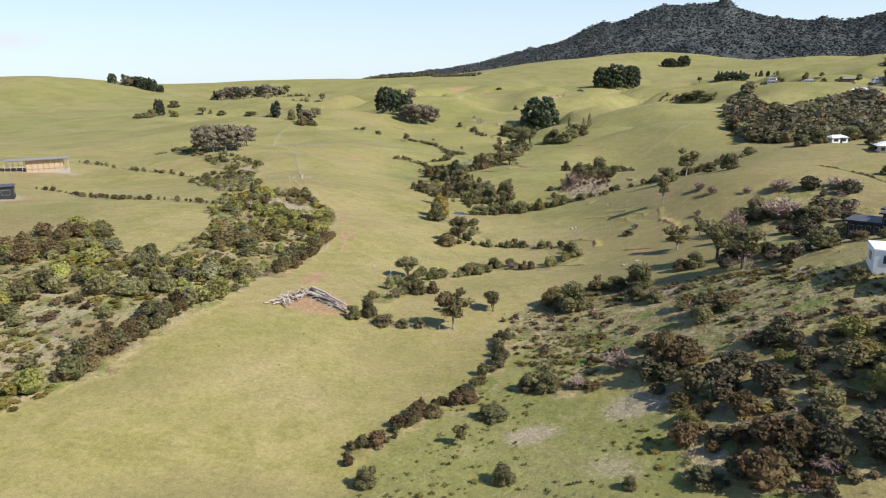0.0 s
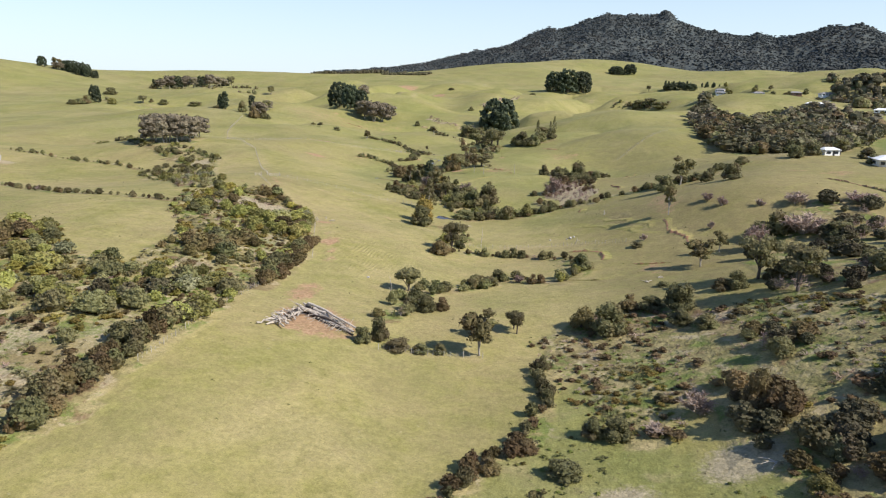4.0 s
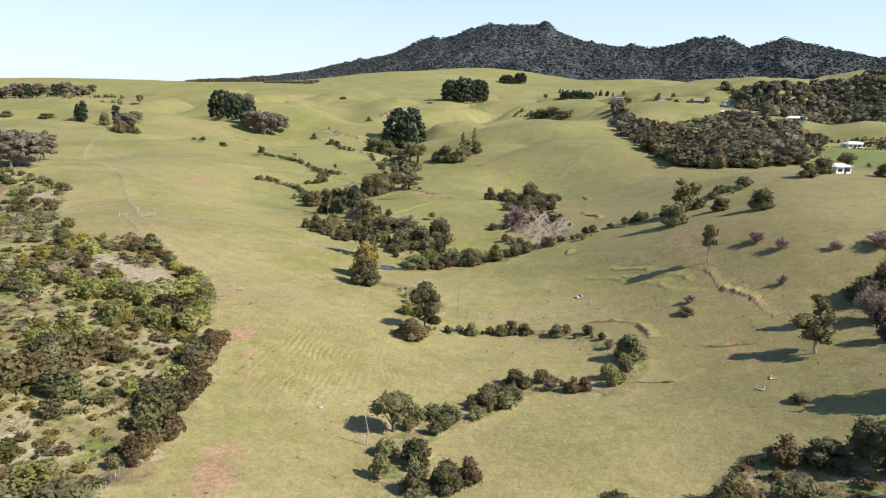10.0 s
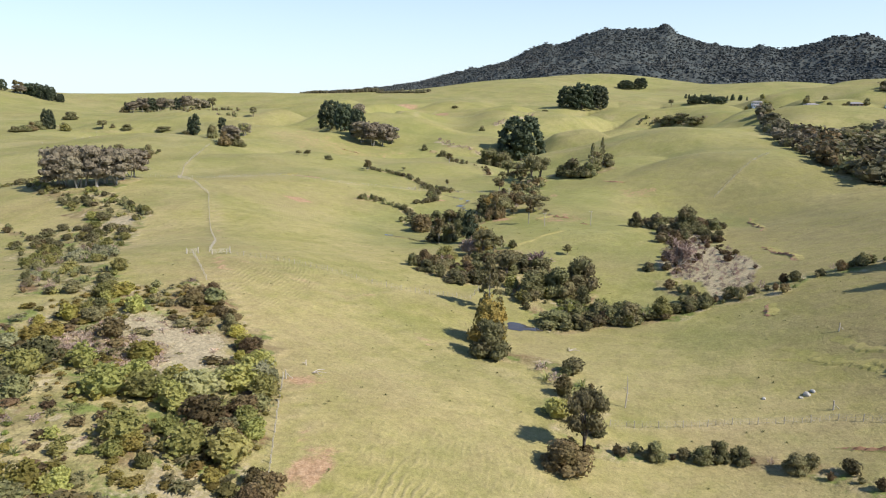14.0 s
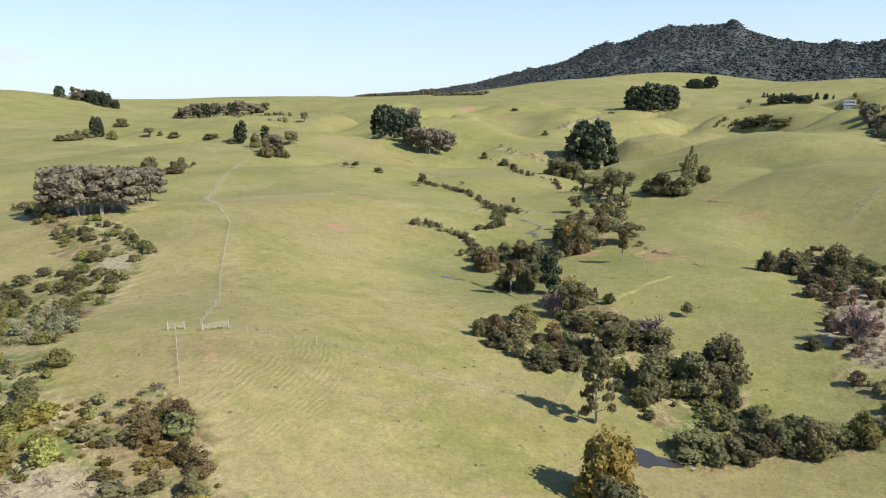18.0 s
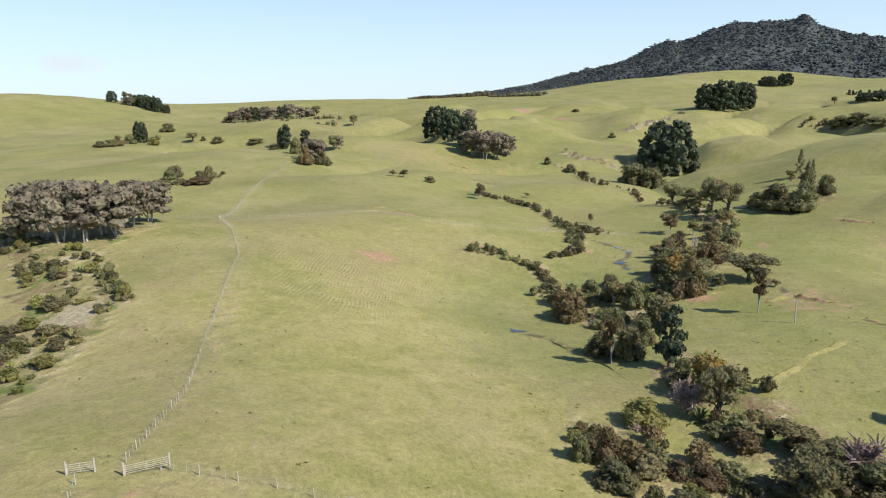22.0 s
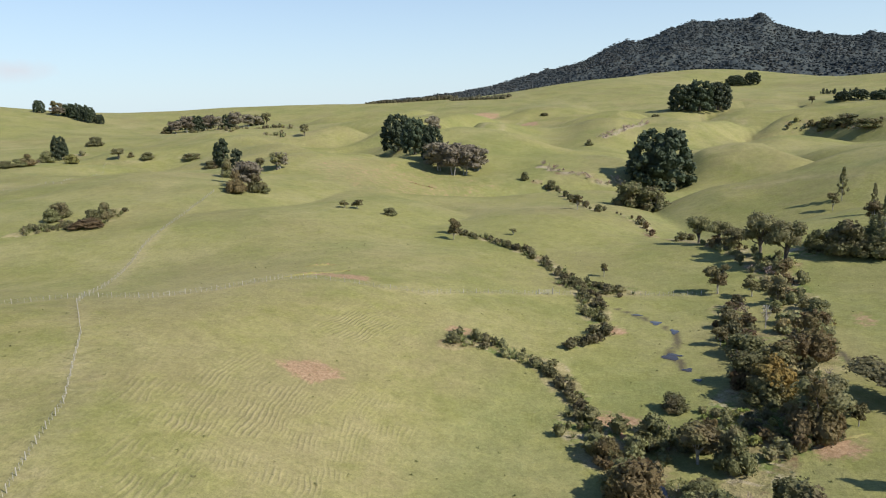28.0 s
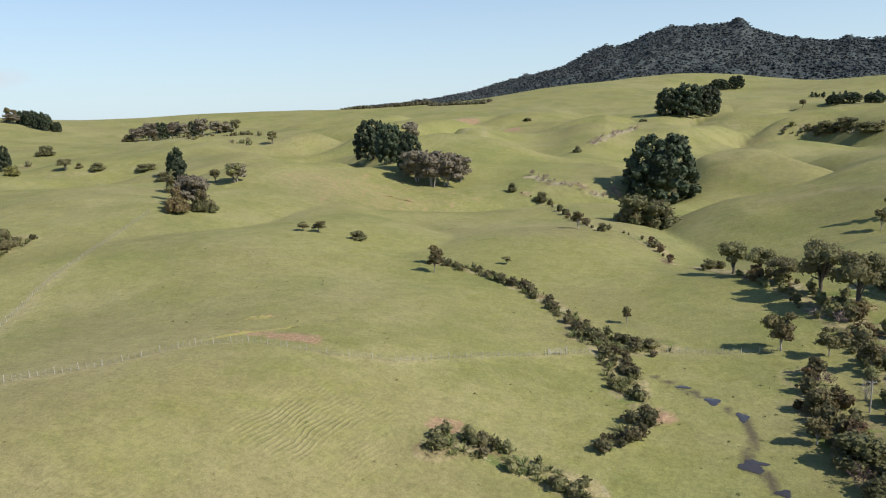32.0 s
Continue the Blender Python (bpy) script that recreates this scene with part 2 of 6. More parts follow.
def leaf(name, a, b, c, through=0.25):
    """Leaf clumps: three tones by island and by thing, a little light passing through."""
    g = Graph(name, 0.6, 0.2)
    geo, info = g.n.new("ShaderNodeNewGeometry"), g.n.new("ShaderNodeObjectInfo")
    fine, clump = g.noise(2.2, 5, 0.7, geo.outputs["Position"]), g.noise(0.16, 3, 0.5, geo.outputs["Position"])
    tone = g.math("ADD", g.span(fine, 0.34, 0.66, 0.05, 0.65), g.span(geo.outputs["Random Per Island"], 0, 1, 0.0, 0.3))
    col = g.mix(tone, a, b)
    col = g.mix(g.span(clump, 0.48, 0.62, 0, 0.7), col, c)
    g.bump(g.math("ADD", fine, g.math("MULTIPLY", g.noise(6.0, 2, 0.6, geo.outputs["Position"]), 0.4)), 0.8, 0.4)
    hs = g.n.new("ShaderNodeHueSaturation")
    tint = g.n.new("ShaderNodeAttribute")
    tint.attribute_name = "tone"
    own = tint.outputs["Fac"]
    g.put(g.math("MULTIPLY", g.span(info.outputs["Random"], 0, 1, 0.75, 1.25), g.span(own, -1, 1, 0.5, 1.5)), hs.inputs["Value"])
    g.put(g.math("ADD", g.span(info.outputs["Random"], 0, 1, 0.49, 0.512), g.math("MULTIPLY", g.math("SINE", g.math("MULTIPLY", own, 9.0)), 0.010)), hs.inputs["Hue"])
    g.put(col, hs.inputs["Color"])
    g.color(hs.outputs["Color"])
    tr, ms = g.n.new("ShaderNodeBsdfTranslucent"), g.n.new("ShaderNodeMixShader")
    g.put(hs.outputs["Color"], tr.inputs["Color"])
    ms.inputs[0].default_value = through
    g.l.new(g.b.outputs[0], ms.inputs[1])
    g.l.new(tr.outputs[0], ms.inputs[2])
    g.l.new(ms.outputs[0], g.n["Material Output"].inputs["Surface"])
    return g.m


def pasture():
    g = Graph("pasture", 0.95, 0.15)
    at = g.n.new("ShaderNodeAttribute")
    at.attribute_name = "cover"
    sp = g.n.new("ShaderNodeSeparateColor")
    g.l.new(at.outputs["Color"], sp.inputs[0])
    at2 = g.n.new("ShaderNodeAttribute")
    at2.attribute_name = "wear"
    sp2 = g.n.new("ShaderNodeSeparateColor")
    g.l.new(at2.outputs["Color"], sp2.inputs[0])
    fine, mid, wide, broad = g.noise(1.6, 6, 0.65), g.noise(0.22, 5, 0.6), g.noise(0.035, 4), g.noise(0.009, 3)
    green = g.mix(g.span(mid, 0.3, 0.7), (0.226, 0.208, 0.066), (0.296, 0.256, 0.097))
    straw = g.mix(g.span(fine, 0.35, 0.65), (0.300, 0.243, 0.118), (0.400, 0.328, 0.178))
    dry = g.math("ADD", g.math("MULTIPLY", wide, 0.9), g.math("MULTIPLY", broad, 0.5))
    dry = g.math("ADD", dry, g.math("MULTIPLY", mid, 0.5))
    dry = g.math("ADD", dry, g.math("MULTIPLY", sp2.outputs["Green"], 0.45))
    col = g.mix(g.span(dry, 0.88, 1.44, 0.0, 0.85), green, straw)
    col = g.mix(g.span(fine, 0.53, 0.72, 0, 0.34), col, (0.110, 0.115, 0.034))
    col = g.mix(g.span(g.noise(0.75, 6, 0.7), 0.52, 0.68, 0, 0.3), col, (0.128, 0.130, 0.040))
    col = g.mix(g.span(g.noise(0.028, 5, 0.65), 0.46, 0.64, 0, 0.5), col, (0.146, 0.154, 0.044))
    # worn brown ground on the knolls
    col = g.mix(g.span(g.math("ADD", g.math("MULTIPLY", g.noise(0.018, 4, 0.6), 0.7), g.math("MULTIPLY", mid, 0.3)), 0.48, 0.62, 0, 0.5), col, (0.200, 0.156, 0.070))
    # browner eastern spurs, darkened in colour for their slope shade as well
    col = g.mix(g.math("MULTIPLY", at.outputs["Alpha"], g.span(mid, 0.3, 0.65, 0.2, 0.85)), col, (0.178, 0.146, 0.066))
    # dung and rush tufts
    col = g.mix(g.span(g.noise(2.6, 2, 0.4), 0.70, 0.74, 0, 0.55), col, (0.07, 0.08, 0.03))
    col = g.mix(g.span(g.noise(0.9, 2, 0.4), 0.74, 0.77, 0, 0.5), col, (0.32, 0.28, 0.165))
    # lush green bottoms
    col = g.mix(g.math("MULTIPLY", sp.outputs["Blue"], g.span(mid, 0.3, 0.6, 0.35, 0.9)), col, (0.125, 0.168, 0.044))
    # rough scrubby ground
    rough = g.mix(g.span(mid, 0.35, 0.65), (0.190, 0.174, 0.066), (0.330, 0.272, 0.132))
    rough = g.mix(g.span(fine, 0.55, 0.75), rough, (0.105, 0.09, 0.04))
    rough = g.mix(g.span(wide, 0.52, 0.62, 0, 0.5), rough, (0.15, 0.10, 0.055))
    rough = g.mix(g.span(g.noise(0.12, 5, 0.7), 0.52, 0.6, 0, 0.8), rough, (0.115, 0.155, 0.034))
    rough = g.mix(g.span(g.noise(0.19, 5, 0.7, None, 0.6), 0.56, 0.63, 0, 0.8), rough, (0.360, 0.300, 0.185))
    rough = g.mix(g.span(g.noise(0.09, 5, 0.7, None, 0.4), 0.58, 0.66, 0, 0.75), rough, (0.150, 0.085, 0.050))
    col = g.mix(g.span(g.math("ADD", sp.outputs["Red"], g.math("MULTIPLY", g.math("SUBTRACT", mid, 0.5), 0.8)), 0.35, 0.6), col, rough)
    # bare orange clay and pale dead grass
    edge = g.math("MULTIPLY", g.math("SUBTRACT", fine, 0.5), 0.9)
    clay = g.mix(g.span(fine, 0.35, 0.65), (0.25, 0.145, 0.080), (0.37, 0.245, 0.150))
    col = g.mix(g.span(g.math("ADD", g.math("ADD", sp.outputs["Green"], g.math("MULTIPLY", edge, 0.55)), g.math("MULTIPLY", g.math("SUBTRACT", g.noise(0.3, 6, 0.7, None, 0.7), 0.52), 2.2)), 0.42, 0.85, 0, 0.9), col, clay)
    pale = g.mix(g.span(fine, 0.35, 0.65), (0.25, 0.21, 0.13), (0.37, 0.315, 0.205))
    col = g.mix(g.span(g.math("ADD", sp2.outputs["Red"], edge), 0.4, 0.75, 0, 0.92), col, pale)
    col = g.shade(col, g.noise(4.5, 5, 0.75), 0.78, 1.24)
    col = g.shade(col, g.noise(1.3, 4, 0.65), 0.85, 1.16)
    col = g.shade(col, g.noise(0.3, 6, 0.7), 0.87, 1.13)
    # trodden mud along the ditches
    col = g.mix(g.span(g.math("ADD", at2.outputs["Alpha"], edge), 0.45, 0.9, 0, 0.85), col, (0.085, 0.068, 0.045))
    # stock terraces that follow the contours
    geo = g.n.new("ShaderNodeNewGeometry")
    xyz = g.n.new("ShaderNodeSeparateXYZ")
    g.l.new(geo.outputs["Position"], xyz.inputs[0])
    line = g.math("ADD", g.math("MULTIPLY", xyz.outputs["Z"], 30.0), g.math("MULTIPLY", g.noise(0.11, 5, 0.6), 22.0))
    step = g.math("MULTIPLY", g.span(g.math("SINE", line), -0.2, 0.9), g.math("MULTIPLY", sp2.outputs["Blue"], g.span(g.noise(0.17, 4, 0.6), 0.42, 0.62)))
    col = g.mix(g.math("MULTIPLY", step, 0.5), col, (0.31, 0.255, 0.135))
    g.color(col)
    h = g.math("ADD", g.math("MULTIPLY", fine, 0.5), g.math("MULTIPLY", mid, 0.9))
    h = g.math("ADD", h, g.math("MULTIPLY", step, 0.5))
    h = g.math("ADD", h, g.math("MULTIPLY", g.math("MULTIPLY", g.noise(0.5, 4, 0.6), sp.outputs["Red"]), 3.0))
    # trodden, slumping turf on the worn spurs
    h = g.math("ADD", h, g.math("MULTIPLY", g.math("MULTIPLY", g.noise(0.42, 5, 0.65, None, 0.8), sp2.outputs["Green"]), 1.6))
    g.bump(h, 0.6, 0.45)


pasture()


def forest():
    g = Graph("forest", 0.9, 0.1)
    cell = g.n.new("ShaderNodeTexVoronoi")
    cell.inputs["Scale"].default_value = 0.075
    g.l.new(g.tc.outputs["Object"], cell.inputs["Vector"])
    tone = g.n.new("ShaderNodeSeparateColor")
    g.l.new(cell.outputs["Color"], tone.inputs[0])
    # blue-grey tones: the distance haze is painted into the forest's colour
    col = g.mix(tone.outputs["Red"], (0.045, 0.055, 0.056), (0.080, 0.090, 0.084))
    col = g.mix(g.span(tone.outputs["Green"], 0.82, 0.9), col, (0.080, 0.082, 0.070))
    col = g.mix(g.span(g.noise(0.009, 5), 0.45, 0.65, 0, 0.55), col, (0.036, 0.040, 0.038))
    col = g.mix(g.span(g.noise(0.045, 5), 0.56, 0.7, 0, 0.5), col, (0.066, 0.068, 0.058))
    geo = g.n.new("ShaderNodeNewGeometry")
    xyz = g.n.new("ShaderNodeSeparateXYZ")
    g.l.new(geo.outputs["Normal"], xyz.inputs[0])
    rock = g.mix(g.noise(0.03), (0.13, 0.11, 0.085), (0.07, 0.06, 0.05))
    col = g.mix(g.span(xyz.outputs["Z"], 0.42, 0.3), col, rock)
    g.color(col)
    h = g.math("ADD", g.math("SUBTRACT", 1.0, cell.outputs["Distance"]), g.math("MULTIPLY", g.noise(0.3, 3), 0.5))
    g.bump(h, 1.0, 1.6)


forest()
LEAF = {
    "bush": leaf("leaf_dark", (0.108, 0.110, 0.050), (0.256, 0.242, 0.104), (0.205, 0.158, 0.084), 0.34),
    "tree": leaf("leaf_olive", (0.145, 0.141, 0.070), (0.338, 0.302, 0.140), (0.216, 0.186, 0.096), 0.45),
    "umbrella": leaf("leaf_canopy", (0.107, 0.104, 0.043), (0.253, 0.213, 0.089), (0.149, 0.104, 0.050)),
    "wood": leaf("leaf_wood", (0.062, 0.062, 0.032), (0.160, 0.145, 0.074), (0.122, 0.092, 0.054), 0.2),
    "pine": leaf("leaf_conifer", (0.036, 0.050, 0.028), (0.080, 0.096, 0.050), (0.054, 0.064, 0.034), 0.12),
    "brown": leaf("leaf_rust", (0.125, 0.092, 0.046), (0.245, 0.172, 0.084), (0.160, 0.132, 0.054), 0.34),
    "lime": leaf("leaf_bright", (0.200, 0.200, 0.062), (0.385, 0.352, 0.120), (0.250, 0.212, 0.078), 0.45),
    "silver": leaf("leaf_silver", (0.201, 0.201, 0.110), (0.362, 0.345, 0.199), (0.161, 0.163, 0.073)),
    "gold": leaf("leaf_gold", (0.185, 0.130, 0.035), (0.348, 0.230, 0.064), (0.144, 0.125, 0.040)),
    "yellow": leaf("leaf_yellow", (0.230, 0.200, 0.050), (0.370, 0.308, 0.088), (0.250, 0.180, 0.058), 0.45),
    "flax": leaf("leaf_flax", (0.129, 0.143, 0.053), (0.280, 0.287, 0.105), (0.215, 0.174, 0.079)),
    "grey": leaf("leaf_twigs", (0.255, 0.188, 0.152), (0.430, 0.325, 0.268), (0.320, 0.205, 0.165), 0.15),
    "reed": leaf("leaf_reed", (0.460, 0.355, 0.275), (0.640, 0.510, 0.405), (0.470, 0.340, 0.240), 0.5),
    "gum": leaf("leaf_grey_green", (0.175, 0.150, 0.098), (0.320, 0.275, 0.190), (0.215, 0.180, 0.120), 0.3),
    "weed": leaf("leaf_weed", (0.185, 0.235, 0.050), (0.310, 0.345, 0.090), (0.285, 0.262, 0.095), 0.35),
    "turf": leaf("leaf_turf", (0.100, 0.115, 0.035), (0.170, 0.175, 0.060), (0.140, 0.130, 0.050)),
    "tussock": leaf("leaf_straw", (0.230, 0.190, 0.105), (0.350, 0.300, 0.180), (0.200, 0.160, 0.080), 0.45),
}
# mountain crowns, their colour shifted to blue-grey for aerial haze
g_ = Graph("hazed_mountain_leaf", 0.9, 0.1)
own_ = g_.n.new("ShaderNodeAttribute")
own_.attribute_name = "tone"
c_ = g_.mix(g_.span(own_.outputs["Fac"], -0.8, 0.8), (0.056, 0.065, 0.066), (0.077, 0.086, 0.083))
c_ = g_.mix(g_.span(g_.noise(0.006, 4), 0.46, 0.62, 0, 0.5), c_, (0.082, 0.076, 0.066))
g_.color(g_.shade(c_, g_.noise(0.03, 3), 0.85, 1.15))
plain("bark_dark", (0.085, 0.07, 0.055), (0.15, 0.125, 0.10), 6)
plain("bark_pale", (0.26, 0.23, 0.19), (0.42, 0.39, 0.33), 6)
plain("dead_wood", (0.36, 0.31, 0.25), (0.56, 0.50, 0.42), 4, bump=0.6)
plain("log_dark", (0.05, 0.04, 0.035), (0.12, 0.095, 0.075), 4, bump=0.6)
plain("fence_wood", (0.32, 0.29, 0.23), (0.48, 0.44, 0.36), 8)
plain("wire", (0.30, 0.30, 0.29), (0.40, 0.40, 0.38), 8, 0.5, 0.6, 0)
plain("white_paint", (0.78, 0.78, 0.76), (0.84, 0.84, 0.82), 1.5, 0.6, wide=0.05, bump=0.05)
plain("pale_roof", (0.70, 0.71, 0.70), (0.80, 0.81, 0.80), 2, 0.5, bump=0.05, wide=0.1)
plain("dark_roof", (0.055, 0.057, 0.06), (0.085, 0.087, 0.09), 2, 0.5, bump=0.1)
plain("grey_roof", (0.20, 0.19, 0.18), (0.30, 0.28, 0.27), 2, 0.6, bump=0.1)
plain("black_cladding", (0.022, 0.022, 0.024), (0.04, 0.04, 0.042), 3, 0.6)
plain("raw_timber", (0.42, 0.31, 0.19), (0.55, 0.43, 0.28), 4)
plain("earth", (0.34, 0.24, 0.16), (0.48, 0.37, 0.27), 0.8)
plain("red_clay", (0.24, 0.125, 0.07), (0.36, 0.22, 0.13), 1.6, 0.95, bump=0.9)
plain("stone", (0.30, 0.28, 0.24), (0.48, 0.46, 0.41), 5, bump=0.6)
plain("gravel", (0.30, 0.28, 0.25), (0.42, 0.40, 0.36), 3)
plain("brick_wall", (0.28, 0.15, 0.10), (0.36, 0.21, 0.15), 3)
plain("cream_wall", (0.55, 0.50, 0.40), (0.64, 0.59, 0.50), 2)
g_ = Graph("window_glass", 0.05, 0.6)
g_.color(g_.mix(g_.noise(0.6), (0.02, 0.025, 0.03), (0.05, 0.055, 0.06)))
g_ = Graph("pond_water", 0.06, 0.5)
g_.color(g_.mix(g_.noise(0.8), (0.035, 0.032, 0.028), (0.07, 0.06, 0.05)))
g_.bump(g_.noise(3.0), 0.06, 0.02)

# ---- ground ----
def value_noise(x, y, cell, seed):
    """Smooth value noise on a grid of that cell, 0 to 1."""
    tab = np.random.RandomState(seed).rand(128, 128)
    u, v = np.asarray(x) / cell, np.asarray(y) / cell
    i, j = np.floor(u).astype(int), np.floor(v).astype(int)
    a, b = u - i, v - j
    a, b = a * a * (3 - 2 * a), b * b * (3 - 2 * b)

    def g(p, q):
        return tab[p % 128, q % 128]

    return (g(i, j) * (1 - a) + g(i + 1, j) * a) * (1 - b) + (g(i, j + 1) * (1 - a) + g(i + 1, j + 1) * a) * b


def height(x, y):
    """The ground's height over x, y (arrays or numbers)."""
    x, y = np.asarray(x, float), np.asarray(y, float)
    z = 4.0 + 0 * x
    for cx, cy, r, up in HILLS:
        z = z + up * np.exp(-((x - cx) ** 2 + (y - cy) ** 2) / r**2)
    # soft hollows and spurs, larger on the far hills
    far = np.clip((y - 430) / 380, 0, 1) * np.clip((1450 - y) / 350, 0, 1) * np.clip((x + 650) / 250, 0, 1)
    east = 0.5 + 0.5 * np.clip((x + 40) / 60, 0, 1)
    z = z + east * (2.6 * (value_noise(x, y, 37, 41) - 0.5) + 0.6 * (value_noise(x, y, 12, 42) - 0.5))
    crease = np.minimum(1, 3.2 * np.abs(value_noise(x + 14 * np.sin(y / 31), y - 0.35 * x, 96, 46) - 0.5))
    z = z + far * (28 * (value_noise(x + 0.4 * y, y, 125, 43) - 0.5) + 12 * (value_noise(x, y, 52, 44) - 0.5) - 9 * np.abs(value_noise(x - 0.3 * y, y, 88, 45) - 0.5) + 20 * (crease ** 0.8 - 0.6))
    return z


def gz(x, y):
    return float(height(x, y))


def sheet(name, xs, ys, zs, material):
    """A grid mesh over the lines xs, ys with heights zs[j, i]."""
    nx, ny = len(xs), len(ys)
    co = np.empty((ny, nx, 3))
    co[..., 0], co[..., 1], co[..., 2] = xs[None, :], ys[:, None], zs
    a = (np.arange(ny - 1)[:, None] * nx + np.arange(nx - 1)[None, :]).ravel()
    quads = np.stack([a, a + 1, a + nx + 1, a + nx], 1)
    me = bpy.data.meshes.new(name)
    me.vertices.add(nx * ny)
    me.vertices.foreach_set("co", co.ravel())
    me.loops.add(quads.size)
    me.loops.foreach_set("vertex_index", quads.ravel().astype(np.int32))
    me.polygons.add(len(quads))
    me.polygons.foreach_set("loop_start", np.arange(0, quads.size, 4, dtype=np.int32))
    me.polygons.foreach_set("use_smooth", np.ones(len(quads), bool))
    me.update(calc_edges=True)
    me.materials.append(material)
    return new(name, me)


def spread(lo, hi, near_lo, near_hi, fine, growth):
    """Lines from lo to hi, fine between near_lo and near_hi and wider beyond."""
    mid = list(np.arange(near_lo, near_hi, fine))
    up, step = [near_hi], fine
    while up[-1] < hi:
        step *= growth
        up.append(up[-1] + step)
    down, step = [], fine
    at = near_lo
    while at > lo:
        step *= growth
        at -= step
        down.append(at)
    return np.array(down[::-1] + mid + up)


XS = spread(-4900, 4900, -230, 130, 2.2, 1.045)
YS = spread(-500, 4900, -40, 480, 2.2, 1.028)
GX, GY = np.meshgrid(XS, YS)
ground = sheet("ground", XS, YS, height(GX, GY), MAT["pasture"])
tagged(ground, "rolling green and straw coloured hill pasture grazed short", "pasture", kind="structure")

# ---- the bush-clad mountain ----
bumps = value_noise


# skyline: bearing of a summit from the valley (degrees right of +y) and its rise over the eye (degrees)
RIDGE = [(-20, 0.4), (-14, 0.9), (-10.8, 1.45), (-9.1, 1.9), (-7.4, 2.35), (-5.6, 2.65), (-4.3, 2.95), (-3.1, 3.65), (-1.5, 4.2), (-0.2, 4.2), (1.3, 4.85), (2.8, 5.25), (5.5, 5.2),
         (6.5, 5.26), (7.3, 5.56), (8.0, 4.85), (9.6, 4.25), (12.0, 3.75), (13.1, 3.7), (13.8, 3.95), (15.0, 3.58), (16.5, 3.8), (18.0, 4.25), (20.2, 4.45), (21.9, 3.68),
         (23.0, 3.95), (24.3, 4.29), (27.3, 3.56), (30.0, 2.96), (36.0, 2.6), (42.0, 2.2)]


def mountain():
    az = np.radians(np.arange(-20.0, 42.0, 0.1))
    rr = np.concatenate([np.linspace(2050, 3900, 130), np.linspace(3920, 4250, 30)])
    A, R = np.meshgrid(az, rr)
    top = np.interp(np.degrees(A), [a for a, _ in RIDGE], [e for _, e in RIDGE])
    soft = np.zeros_like(top)
    for k in np.linspace(-5, 5, 21):
        soft += np.interp(np.degrees(A) + k, [a for a, _ in RIDGE], [e for _, e in RIDGE]) / 21
    near = np.clip((R - 3200) / 700, 0, 1)
    top = soft + (top - soft) * near * near * (3 - 2 * near)
    far = 3900.0
    crest = 52 + np.tan(np.radians(top)) * far
    k = np.clip((R - 2050) / (far - 2050), 0, 1.15)
    X, Y = R * np.sin(A), R * np.cos(A) + 0
    spur = bumps(X + 900 * np.sin(Y / 700), Y, 420, 3) - 0.5
    Z = 25 + (crest - 25) * np.where(k < 1, 0.42 * k + 0.58 * k**2.2, 1 - (k - 1) * 2.5)
    ridged = 1 - 2 * np.abs(bumps(X + 260 * bumps(X, Y, 500, 12), Y, 330, 9) - 0.5)
    Z += (ridged - 0.6) * 60 * np.sin(np.pi * np.clip(k, 0, 1)) * np.clip((crest - 60) / 220, 0, 1)
    Z += spur * 70 * np.sin(np.pi * np.clip(k, 0, 1)) * np.clip((crest - 60) / 220, 0, 1)
    Z += (bumps(X, Y, 140, 8) - 0.5) * 46 * np.sin(np.pi * np.clip(k, 0, 1)) + (bumps(X, Y, 33, 5) - 0.5) * 10 + (bumps(X, Y, 15, 6) - 0.5) * 9
    me = bpy.data.meshes.new("mountain")
    ny, nx = A.shape
    a = (np.arange(ny - 1)[:, None] * nx + np.arange(nx - 1)[None, :]).ravel()
    quads = np.stack([a, a + nx, a + nx + 1, a + 1], 1)
    me.from_pydata(np.stack([X, Y, Z], -1).reshape(-1, 3).tolist(), [], quads.tolist())
    me.polygons.foreach_set("use_smooth", np.ones(len(quads), bool))
    # this forest colour holds painted haze
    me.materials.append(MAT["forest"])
    tagged(new("mountain", me), "dark bush-clad volcanic mountain with a rocky knob, blue-grey tint for haze", "mountain", kind="structure")
    return X, Y, Z, k, A


